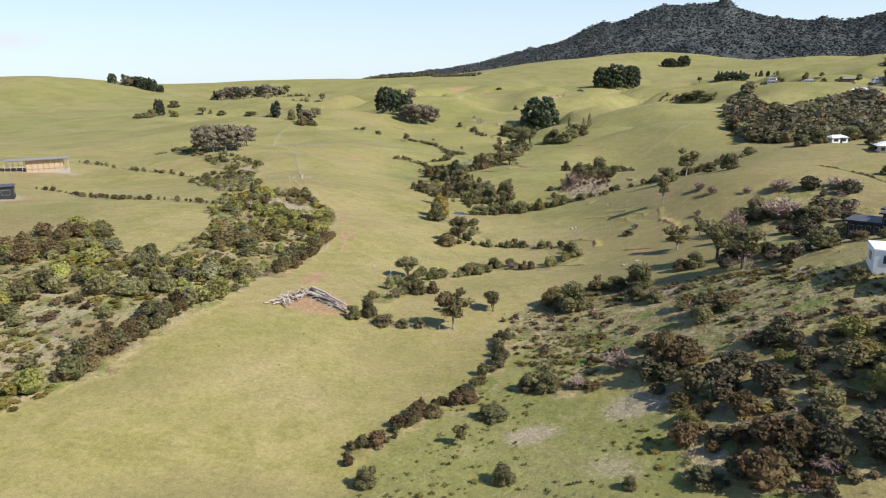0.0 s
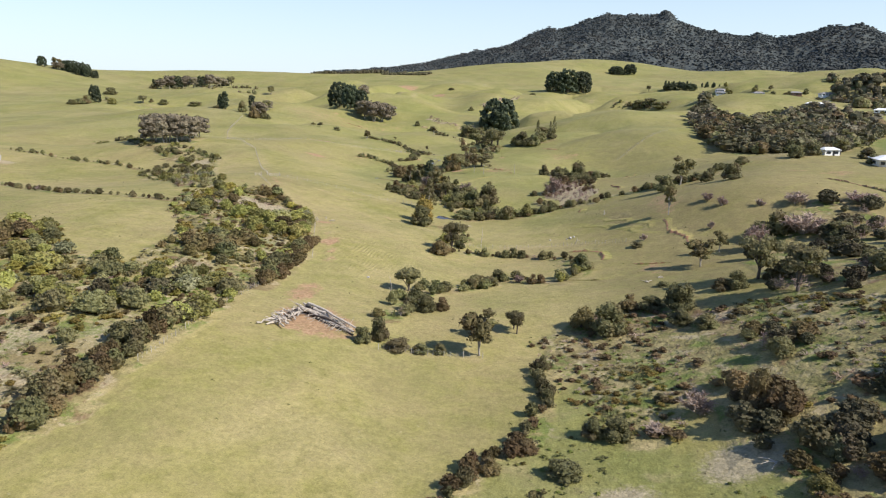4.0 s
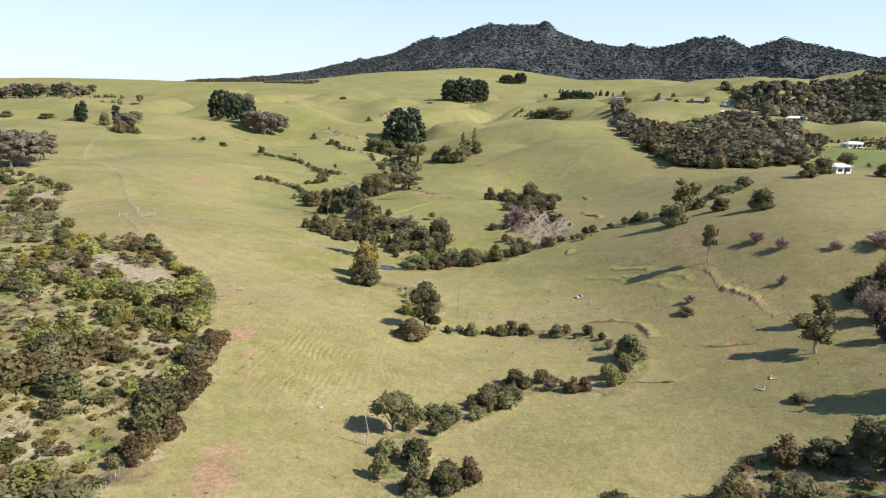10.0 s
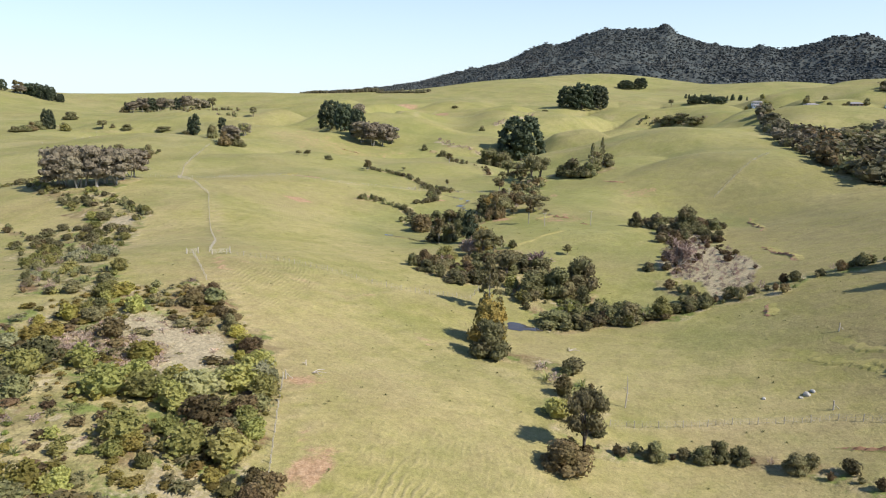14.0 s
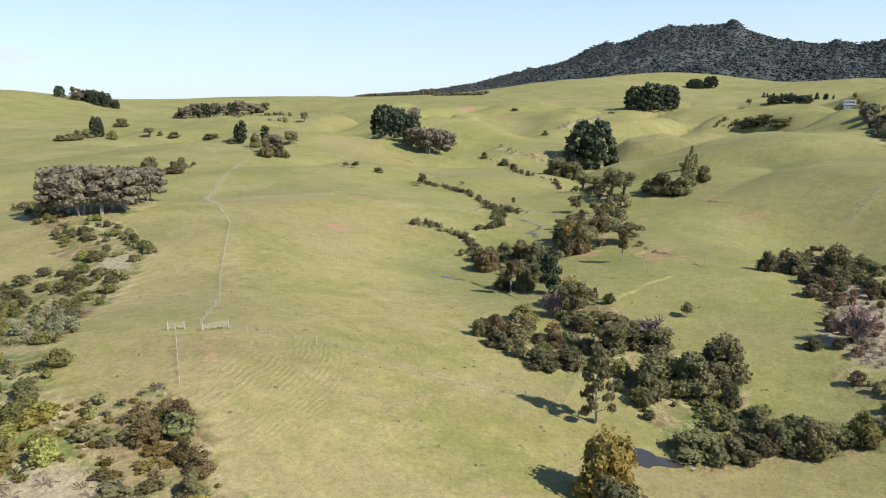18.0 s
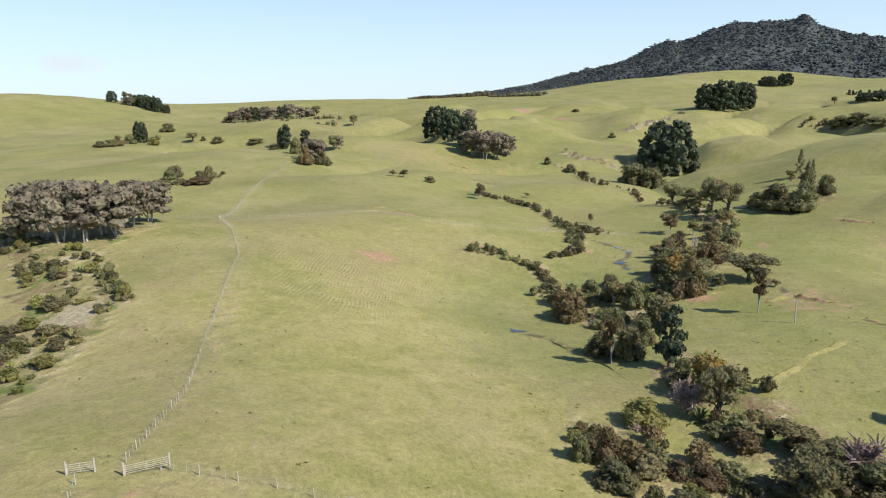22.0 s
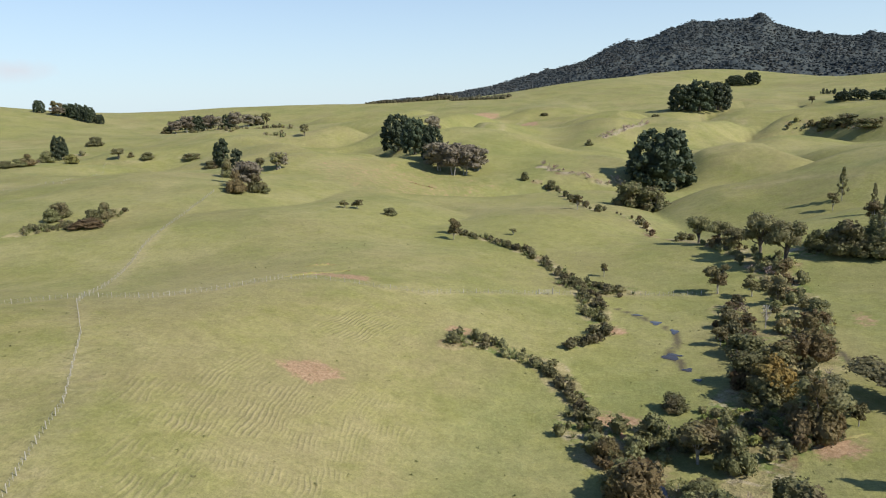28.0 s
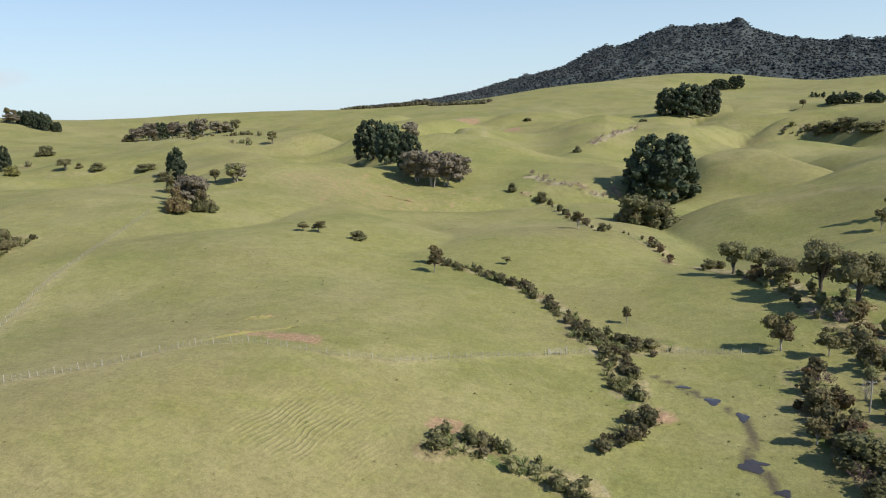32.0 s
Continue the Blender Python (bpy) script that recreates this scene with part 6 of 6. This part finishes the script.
BELT_WORDS = {"bush": "dark native shrubs massed along a gully", "tree": "olive scrub massed along the creek", "flax": "flax bushes and shrubs in a planted row",
              "wood": "dark bush on the far skyline", "pine": "dark far shelterbelt of pines", "grey": "pale leafless brush in a far gully", "brown": "rust-brown manuka along the fence"}
for n, (kind, half, line) in enumerate(BELTS):
    if len(line) > 1:
        mass("shrub_belt", BELT_WORDS[kind], "scrub", belt(kind, half, line, 300 + n))

# ---- fences, gates, poles ----
def box(cx, cy, cz, sx, sy, sz):
    """Corners and quads of a box with its centre and sizes."""
    co = np.array([(x, y, z) for z in (-1, 1) for y in (-1, 1) for x in (-1, 1)], float) * (sx / 2, sy / 2, sz / 2) + (cx, cy, cz)
    return co, np.array([(0, 2, 3, 1), (4, 5, 7, 6), (0, 1, 5, 4), (2, 6, 7, 3), (0, 4, 6, 2), (1, 3, 7, 5)])


def joined(pieces):
    co, faces, at = [], [], 0
    for c, f in pieces:
        co.append(c)
        faces.append(np.asarray(f) + at)
        at += len(c)
    return np.concatenate(co), np.concatenate(faces)


def box_mesh(name, mat, *boxes):
    co, f = joined([box(*b) for b in boxes])
    return mesh_of(name, co, f, [mat])


POST = mesh_of("post", *tubes([([(0, 0, -0.3), (0.01, 0, 0.6), (0, 0.01, 1.2)], (0.07, 0.066, 0.06), 6), ([(0, 0, 1.2), (0, 0, 1.23)], (0.06, 0.02), 6)]), [MAT["fence_wood"]])
BATTEN = mesh_of("batten", *box(0, 0, 0.5, 0.045, 0.03, 1.0), [MAT["fence_wood"]])


def fence(line):
    f = thing("fence", *line[0], gz(*line[0]), "weathered wooden post and wire farm fence", "fence", "farm fences")
    wires, spots = [], []
    near = line[0][1] < 480
    for (x1, y1), (x2, y2) in zip(line, line[1:]):
        L = math.hypot(x2 - x1, y2 - y1)
        count = max(1, round(L / (3.6 if near else 9.0)))
        spots += [(x1 + (x2 - x1) * k / count, y1 + (y2 - y1) * k / count) for k in range(count)]
    spots.append(line[-1])
    x0, y0, z0 = f.matrix_basis.translation
    for k, (x, y) in enumerate(spots):
        p = part("post", POST, f)
        p.matrix_basis = pose(x - x0, y - y0, gz(x, y) - z0, random.uniform(-3, 3), random.uniform(-3, 3), random.uniform(0, 360))
        if near and k + 1 < len(spots):
            for t in (0.33, 0.67):
                bx, by = x + (spots[k + 1][0] - x) * t, y + (spots[k + 1][1] - y) * t
                b = part("batten", BATTEN, f)
                b.matrix_basis = pose(bx - x0, by - y0, gz(bx, by) - z0, 0, 0, random.uniform(0, 360))
    for h in (0.3, 0.55, 0.8, 1.05):
        wires.append(([(x - x0, y - y0, gz(x, y) - z0 + h) for x, y in spots], [0.005] * len(spots), 3))
    part("wire", mesh_of("wire", *tubes(wires), [MAT["wire"]]), f)


for line in FENCE_LINES:
    fence(line)


def gate(x, y, turn, width, label):
    g = thing("gate", x, y, gz(x, y), label, "gate", "paddock gates", turn)
    rails = [((0, 0, h), (width, 0.0, h)) for h in (0.2, 0.42, 0.64, 0.86, 1.1)]
    for a, b in rails:
        part("rail", mesh_of("rail", *tubes([([a, b], (0.03, 0.03), 6)]), [MAT["fence_wood"]]), g)
    for px in (0, width * 0.5, width):
        part("upright", mesh_of("upright", *tubes([([(px, 0, 0.1), (px, 0, 1.2)], (0.035, 0.035), 6)]), [MAT["fence_wood"]]), g)
    for px in (-0.15, width + 0.15):
        part("gate_post", mesh_of("gate_post", *tubes([([(px, 0, -0.3), (px, 0, 1.5)], (0.12, 0.11), 8)]), [MAT["fence_wood"]]), g)


gate(-94.4, 215.6, 45, 4.2, "weathered timber field gate standing shut")
gate(-99.9, 213.5, 35, 2.4, "short timber gate at the head of a track")
gate(-87.9, 415, 25, 3.6, "pale timber gate in the cross fence")


def pole(x, y, h, label):
    p = thing("power_pole", x, y, gz(x, y), label, "pole", "pasture poles")
    part("shaft", mesh_of("shaft", *tubes([([(0, 0, -0.3), (0, 0, h)], (0.14, 0.10), 8)]), [MAT["fence_wood"]]), p)
    part("crossarm", box_mesh("crossarm", MAT["fence_wood"], (0, 0, h - 0.3, 1.3, 0.1, 0.12)), p)
    for k in (-0.5, 0.5):
        part("insulator", mesh_of("insulator", *tubes([([(k, 0, h - 0.24), (k, 0, h - 0.08)], (0.05, 0.03), 6)]), [MAT["white_paint"]]), p)


pole(1.1, 319, 5.2, "bare grey timber pole on a grassy spur")
pole(-15.7, 319.4, 5.0, "bare grey timber pole on a grassy spur")
pole(-34.6, 397.3, 5.5, "bare grey timber pole beside the creek")


# ---- ponds ----
def pond(x, y, a, b, seed):
    r = np.random.RandomState(seed)
    ang = np.arange(28) * 2 * np.pi / 28
    wob = 1 + 0.25 * np.sin(ang * 3 + seed) + r.uniform(-0.12, 0.12, 28)
    px, py = x + np.cos(ang) * a * wob, y + np.sin(ang) * b * wob
    bm = bmesh.new()
    mid = bm.verts.new((x, y, gz(x, y) + 0.10))
    rim = [bm.verts.new((u, v, gz(u, v) + 0.06)) for u, v in zip(px, py)]
    for k in range(28):
        bm.faces.new((mid, rim[k], rim[(k + 1) % 28]))
    me = bpy.data.meshes.new("pond")
    bm.to_mesh(me)
    bm.free()
    me.materials.append(MAT["pond_water"])
    tagged(new("pond", me), "small muddy pool lying in the pasture", "water", kind="structure")


for n, (x, y, a, b) in enumerate(SPOTS_WATER):
    pond(x, y, a, b, n)


# ---- eroded banks ----
def earth_bank(h, line, seed):
    """A low ragged scarp along a line: a clay face below a lip of turf, facing downhill."""
    r = np.random.RandomState(seed)
    pts = []
    for (x1, y1), (x2, y2) in zip(line, line[1:]):
        n = max(2, int(math.hypot(x2 - x1, y2 - y1) / 0.6))
        pts += [(x1 + (x2 - x1) * k / n, y1 + (y2 - y1) * k / n) for k in range(n)]
    pts.append(line[-1])
    n = len(pts)
    mx, my = sum(p[0] for p in pts) / n, sum(p[1] for p in pts) / n
    gx, gy = gz(mx + 2, my) - gz(mx - 2, my), gz(mx, my + 2) - gz(mx, my - 2)
    L = math.hypot(gx, gy) + 1e-6
    dx, dy = -gx / L, -gy / L
    co = []
    for k, (x, y) in enumerate(pts):
        taper = math.sin(math.pi * min(1, (k + 0.2) / n)) ** 0.5
        hh = h * taper * r.uniform(0.45, 1.15)
        wob = r.normal(0, 0.18) + 0.6 * math.sin(k * 0.31 + seed) + 0.4 * math.sin(k * 0.13)
        hh *= 0.35 + 0.65 * (math.sin(k * 0.23 + seed) > -0.35)
        for off, up in ((-3.2, -0.12), (-1.5, 0.45 * hh), (-0.35, hh), (0.0, hh * 0.92), (0.35 + 0.3 * hh, hh * 0.3), (0.9 + 0.5 * hh, -0.12)):
            px, py = x + dx * (off + wob), y + dy * (off + wob)
            co.append((px, py, gz(px, py) + up))
    faces, index = [], []
    for k in range(n - 1):
        for c in range(5):
            a = k * 6 + c
            faces.append((a, a + 1, a + 7, a + 6))
            index.append(1 if h > 0.45 and c in (2, 3) and r.rand() < 0.8 else 0)
    me = mesh_of("earth_bank", co, faces, [MAT["pasture"], MAT["red_clay"]], index)
    for key in ("cover", "wear"):
        me.attributes.new(key, "FLOAT_COLOR", "POINT").data.foreach_set("color", np.zeros(len(co) * 4, np.float32))
    tagged(new("earth_bank", me), "low eroded clay bank with a lip of turf", "bank", kind="structure")


for n, (h, line) in enumerate(BANKS):
    earth_bank(h, line, n)


# ---- the log pile ----
def log_pile():
    r = np.random.RandomState(5)
    x0, y0 = -21.0, 66.0
    z0 = gz(x0, y0)
    p = thing("log_pile", x0, y0, z0, "pile of bleached felled trees and branches on bare ground", "log pile")

    def ground_at(x, y):
        return gz(x0 + x, y0 + y) - z0

    def log(a, b, r1, r2, mat, name="log", bend=0.15, sides=9):
        a, b = np.array(a, float), np.array(b, float)
        k = np.linspace(0, 1, 6)[:, None]
        path = a + (b - a) * k + r.normal(0, bend, (6, 3)) * np.sin(np.pi * k) * 0.8
        part(name, mesh_of(name, *tubes([(path, np.linspace(r1, r2, 6) * r.uniform(0.9, 1.1, 6), sides)]), [MAT[mat]], smooth=True), p)

    def lifted(x, y, h):
        return (x, y, ground_at(x, y) + h)

    # the long arm: felled trunks stacked side by side, lowest ones coloured dark as the stack's shadow
    for k in range(13):
        t0, t1 = r.uniform(0, 0.3), r.uniform(0.65, 1.05)
        o, h = r.uniform(-0.9, 0.9), 0.3 + 0.16 * k * (0.4 + 0.6 * r.rand())
        q = r.uniform(0.2, 0.44)
        ends = [lifted(-4.8 + 15.0 * t + o * 0.5, 6.6 - 9.2 * t + o * 0.85, max(0.25, h * (1 - 0.35 * t))) for t in (t0, t1)]
        log(ends[0], ends[1], q, q * r.uniform(0.4, 0.7), "log_dark" if k < 5 or k == 9 else "dead_wood", "log", 0.3)
    for k in range(16):
        t, a = r.uniform(0.05, 0.95), r.uniform(0, 6.283)
        x, y = -4.8 + 15.0 * t, 6.6 - 9.2 * t
        log(lifted(x, y, 0.9), lifted(x + math.cos(a) * r.uniform(0.5, 1.8), y + math.sin(a) * r.uniform(0.5, 1.8), r.uniform(1.6, 3.0)), 0.07, 0.02, "dead_wood", "branch", 0.15, 5)
    # the other arm, a heap of branches
    for k in range(70):
        t = r.uniform(0, 1)
        cx, cy = -3.5 - 2.0 * t + r.normal(0, 0.6), 5.5 - 15.0 * t * 0.85 + r.normal(0, 0.7)
        a, L = r.uniform(0, 6.283) if k % 3 else 1.45 + r.normal(0, 0.3), r.uniform(1.5, 4.6)
        h = r.uniform(0.1, 1.5)
        log(lifted(cx - math.cos(a) * L / 2, cy - math.sin(a) * L / 2, h * r.uniform(0.1, 0.6) + 0.1), lifted(cx + math.cos(a) * L / 2, cy + math.sin(a) * L / 2, h + r.uniform(0, 0.5)),
            r.uniform(0.08, 0.22), r.uniform(0.03, 0.08), "dead_wood" if r.rand() < 0.8 else "log_dark", "branch", 0.2, 6)
    # limbs that hang off the long trunk
    for k in range(38):
        t = r.uniform(0.35, 1.05) if k % 4 else r.uniform(0, 0.3)
        cx, cy = -4.4 + 12.8 * t, 6.3 - 7.5 * t
        a, L = -2.1 + r.normal(0, 0.5) if k % 5 else r.uniform(0, 6.28), r.uniform(1.2, 3.6)
        ex, ey = cx + math.cos(a) * L, cy + math.sin(a) * L
        log(lifted(cx, cy, 1.0), lifted(ex, ey, 0.05 if k % 5 else 1.8), r.uniform(0.06, 0.12), r.uniform(0.02, 0.05), "dead_wood", "branch", 0.14, 6)
    for k in range(9):
        a, q = r.uniform(0, 6.28), r.uniform(6, 10)
        cx, cy = r.uniform(-6, 9), r.uniform(-4, 8)
        log(lifted(cx, cy, 0.08), lifted(cx + math.cos(a) * 1.6, cy + math.sin(a) * 1.6, 0.08), 0.06, 0.03, "dead_wood", "stick", 0.1, 5)


log_pile()


def stick(x, y, h, seed):
    r = np.random.RandomState(seed)
    d = thing("dead_tree", x, y, gz(x, y), "thin bleached dead stem standing in pasture", "tree")
    part("stem", mesh_of("stem", *tubes([([(0, 0, -0.1), (r.normal(0, 0.15), 0.1, h * 0.5), (r.normal(0, 0.3), 0.2, h)], (0.11, 0.08, 0.03), 6)]), [MAT["dead_wood"]]), d)
    for k in range(4):
        a, z = r.uniform(0, 6.28), h * r.uniform(0.2, 0.85)
        part("limb", mesh_of("limb", *tubes([([(0, 0, z), (math.cos(a) * 0.8, math.sin(a) * 0.8, z + r.uniform(-0.3, 0.6))], (0.045, 0.015), 5)]), [MAT["dead_wood"]]), d)


stick(-12.5, 98.5, 4.6, 1)
stick(-51.8, 164.3, 1.0, 2)
stick(1.3, 171.7, 5.5, 3)


def fallen(x, y, turn, seed):
    """Bleached branches lying on the grass."""
    r = np.random.RandomState(seed)
    f = thing("fallen_branch", x, y, gz(x, y), "bleached forked branch lying on grass", "branch", "fallen branches", turn)
    for k in range(3):
        a = k * 0.7 - 0.7
        part("limb", mesh_of("limb", *tubes([([(0, 0, 0.1), (math.cos(a) * 1.1, math.sin(a) * 1.1, 0.2 + r.uniform(0, 0.2)), (math.cos(a) * 2.3, math.sin(a) * 2.3, 0.1)], (0.10, 0.07, 0.03), 6)]), [MAT["dead_wood"]], smooth=True), f)


for n, (x, y, a) in enumerate(FALLEN):
    fallen(x, y, a, n)


# ---- houses ----
def house(x, y, turn, w, d, h, wall, roof, label, pitch=0.0, eave=0.5, windows=4, group="", raise_z=0.0):
    """One block: walls, roof, windows, door. pitch: rise of a gable over the walls; 0 gives a flat roof with a parapet edge."""
    z = sum(gz(x + dx, y + dy) for dx in (-w / 2, w / 2) for dy in (-d / 2, d / 2)) / 4 + raise_z
    ho = thing("house", x, y, z, label, "house", group, turn)
    part("wall", box_mesh("wall", MAT[wall], (0, 0, h / 2 - 1.2, w, d, h + 2.4)), ho)
    if pitch:
        a, b = w / 2 + eave, d / 2 + eave
        co = [(-a, -b, h), (a, -b, h), (a, b, h), (-a, b, h), (-a * 0.55, 0, h + pitch), (a * 0.55, 0, h + pitch), (-a, -b, h - 0.18), (a, -b, h - 0.18), (a, b, h - 0.18), (-a, b, h - 0.18)]
        bm = bmesh.new()
        vs = [bm.verts.new(c) for c in co]
        for f in ((0, 1, 5, 4), (2, 3, 4, 5), (1, 2, 5), (3, 0, 4), (6, 7, 1, 0), (7, 8, 2, 1), (8, 9, 3, 2), (9, 6, 0, 3), (9, 8, 7, 6)):
            bm.faces.new([vs[i] for i in f])
        me = bpy.data.meshes.new("roof")
        bm.to_mesh(me)
        bm.free()
        me.materials.append(MAT[roof])
        part("roof", me, ho)
        part("gutter", box_mesh("gutter", MAT["wire"], (0, -b - 0.06, h - 0.08, 2 * a, 0.12, 0.12), (0, b + 0.06, h - 0.08, 2 * a, 0.12, 0.12)), ho)
    else:
        part("roof", box_mesh("roof", MAT[roof], (0, 0, h + 0.13, w + 2 * eave, d + 2 * eave, 0.22)), ho)
        part("fascia", box_mesh("fascia", MAT[wall], (0, -d / 2 - eave - 0.03, h + 0.1, w + 2 * eave, 0.06, 0.34), (0, d / 2 + eave + 0.03, h + 0.1, w + 2 * eave, 0.06, 0.34)), ho)
    for side in (-1, 1):
        for k in range(windows):
            wx = -w / 2 + w * (k + 0.5) / windows
            ww = w / windows * 0.55
            win = part("window", box_mesh("window", MAT["wire"], (wx, side * (d / 2 + 0.03), h * 0.52, ww + 0.14, 0.06, h * 0.48)), ho)
            part("pane", box_mesh("pane", MAT["window_glass"], (wx, side * (d / 2 + 0.07), h * 0.52, ww, 0.04, h * 0.42)), win)
    for side in (-1, 1):
        win = part("window", box_mesh("window", MAT["wire"], (side * (w / 2 + 0.03), 0, h * 0.5, 0.06, d * 0.3 + 0.14, h * 0.48)), ho)
        part("pane", box_mesh("pane", MAT["window_glass"], (side * (w / 2 + 0.07), 0, h * 0.5, 0.04, d * 0.3, h * 0.42)), win)
    part("door", box_mesh("door", MAT["black_cladding"], (w * 0.02 + 0.5, -d / 2 - 0.04, 1.0, 0.95, 0.08, 2.0)), ho)
    return ho


# white house of flat-roofed blocks on the east slope
house(96.6, 56.6, -8, 6.6, 7.2, 3.2, "white_paint", "white_paint", "white flat-roofed modern house block on a mown lawn", 0, 0.05, 1, "white house blocks")
house(100.2, 46.8, -8, 8.4, 7.0, 3.3, "white_paint", "white_paint", "white flat-roofed modern house block on a mown lawn", 0, 0.05, 2, "white house blocks")
house(104.8, 56.4, -8, 8.0, 6.0, 3.6, "white_paint", "grey_roof", "white modern house block with a grey deck roof", 0, 0.2, 2, "white house blocks")
# black-roofed house in three steps
house(104.6, 94.5, -30, 8.5, 7.0, 3.2, "black_cladding", "dark_roof", "black flat-roofed house block with tall glass", 0, 0.7, 5, "black house blocks")
house(110.5, 91.5, -30, 8.0, 8.0, 4.0, "black_cladding", "dark_roof", "black flat-roofed house block with tall glass", 0, 0.7, 5, "black house blocks")
house(112.7, 96.4, -30, 9.0, 7.0, 4.8, "black_cladding", "dark_roof", "black flat-roofed house block with tall glass", 0, 0.7, 5, "black house blocks")
# long white-roofed house
house(154, 229.1, -3, 20.0, 10.0, 2.7, "cream_wall", "pale_roof", "long low house with a pale metal roof", 1.6, 0.9, 8)
house(188, 250, -3, 16.0, 9.0, 2.6, "brick_wall", "dark_roof", "low brick house with a dark roof behind trees", 1.5, 0.7, 5)
house(137.3, 259.5, 20, 7.0, 5.0, 2.4, "white_paint", "pale_roof", "small white farm shed among trees", 1.0, 0.4, 2)
# houses under construction on the west paddock
def frame_house(x, y, turn, w, d, h):
    ho = thing("house", x, y, gz(x, y), "unfinished timber-framed house with scaffold on bare earth", "house", "", turn)
    part("slab", box_mesh("slab", MAT["gravel"], (0, 0, -0.6, w + 1, d + 1, 1.6)), ho)
    stud = box_mesh("stud", MAT["raw_timber"], (0, 0, h / 2 + 0.2, 0.14, 0.14, h))
    for k in range(12):
        for side in (-1, 1):
            s = part("stud", stud, ho)
            s.matrix_basis = pose(-w / 2 + w * k / 11, side * d / 2, 0)
    for hh in (0.3, h / 2, h + 0.2):
        part("plate", box_mesh("plate", MAT["raw_timber"], (0, -d / 2, hh, w, 0.14, 0.14), (0, d / 2, hh, w, 0.14, 0.14), (-w / 2, 0, hh, 0.14, d, 0.14), (w / 2, 0, hh, 0.14, d, 0.14)), ho)
    part("roof", box_mesh("roof", MAT["grey_roof"], (0, 0, h + 0.5, w + 1.2, d + 1.2, 0.3)), ho)
    part("wall", box_mesh("wall", MAT["raw_timber"], (w * 0.12, 0.4, h / 2 + 0.2, w * 0.6, d * 0.8, h)), ho)


frame_house(-261.3, 235.3, 40, 30.0, 11.0, 6.2)
house(-205, 152, 42, 17.0, 9.0, 4.6, "black_cladding", "dark_roof", "low black-clad house on a levelled clay pad", 0, 0.4, 3)
# the far settlement
r_ = random.Random(3)
for x, y in ((258, 936), (275, 887), (294, 905), (312, 924), (320, 839), (267, 701), (327, 690), (360, 759), (305, 549), (325, 537), (320, 481), (260, 1127), (271, 939), (334, 877), (357, 837), (259, 1117)):
    wall = r_.choice(("cream_wall", "white_paint", "brick_wall", "white_paint"))
    roof = r_.choice(("grey_roof", "dark_roof", "pale_roof", "grey_roof"))
    tone = {"grey_roof": "grey", "dark_roof": "dark", "pale_roof": "pale"}[roof]
    words = {"cream_wall": "cream", "white_paint": "white", "brick_wall": "brick"}[wall]
    house(x, y, r_.uniform(-30, 30), r_.uniform(13, 19), r_.uniform(8, 10), 2.8, wall, roof, f"far {words} bungalow with a {tone} hipped roof", 1.8, 0.6, 4, "settlement houses")
    for k in range(3):
        a, q = r_.uniform(0, 6.28), r_.uniform(13, 19)
        kind = r_.choice(("bush", "tree", "umbrella", "lime"))
        plant(kind, x + q * math.cos(a), y + q * math.sin(a), r_.uniform(4, 8), r_.uniform(5, 9), r_.uniform(0, 6))
for x, y, kind, h, w in ((130, 256, "bush", 6, 8), (145, 268, "tree", 7, 8), (168, 232, "bush", 4, 6), (145, 233, "bush", 4, 6), (176, 246, "tree", 8, 9), (150, 252, "bush", 5, 8), (122, 250, "bush", 5, 7), (94, 98, "bush", 2.5, 4), (99, 84, "bush", 2.2, 5), (103, 80, "lime", 2.0, 4)):
    plant(kind, x, y, h, w, x)


# ---- stones and lone posts in the pasture ----
def boulder(x, y, size, seed):
    """A half-sunk uneven stone."""
    r = np.random.RandomState(seed)
    bm = bmesh.new()
    bmesh.ops.create_icosphere(bm, subdivisions=2, radius=1.0)
    for v in bm.verts:
        k = 1 + 0.28 * noise.noise(v.co * 1.7 + Vector((seed, 0, 0))) + r.uniform(-0.04, 0.04)
        v.co = Vector((v.co.x * size * k * 1.25, v.co.y * size * k, v.co.z * size * k * 0.75 + size * 0.3))
    me = bpy.data.meshes.new("boulder")
    bm.to_mesh(me)
    bm.free()
    me.materials.append(MAT["stone"])
    ob = new("boulder", me)
    ob.matrix_basis = pose(x, y, gz(x, y), 0, 0, r.uniform(0, 360))
    tagged(ob, "pale lichen-grey boulder half sunk in grazed grass", "rock", "pasture boulders")


for n, (x, y, size) in enumerate(((31.4, 177.2, 0.55), (32.6, 178.1, 0.42), (30.2, 176.4, 0.3), (24.6, 176.9, 0.32), (-20.8, 108.0, 0.35))):
    boulder(x, y, size, 20 + n)


def lone_post(x, y, h):
    p = thing("strainer_post", x, y, gz(x, y), "stout weathered strainer post standing in pasture", "post", "strainer posts")
    part("shaft", mesh_of("shaft", *tubes([([(0, 0, -0.3), (0.02, 0, h * 0.5), (0, 0.03, h)], (0.13, 0.12, 0.11), 8), ([(0, 0.03, h), (0, 0.03, h + 0.03)], (0.11, 0.02), 8)]), [MAT["fence_wood"]]), p)
    part("stay", mesh_of("stay", *tubes([([(0, 0, h * 0.7), (1.1, 0.2, 0.05)], (0.06, 0.05), 6)]), [MAT["fence_wood"]]), p)


for x, y, h in ((43.3, 198.2, 1.7), (33.5, 171.4, 1.6), (-52.4, 156.8, 1.5)):
    lone_post(x, y, h)
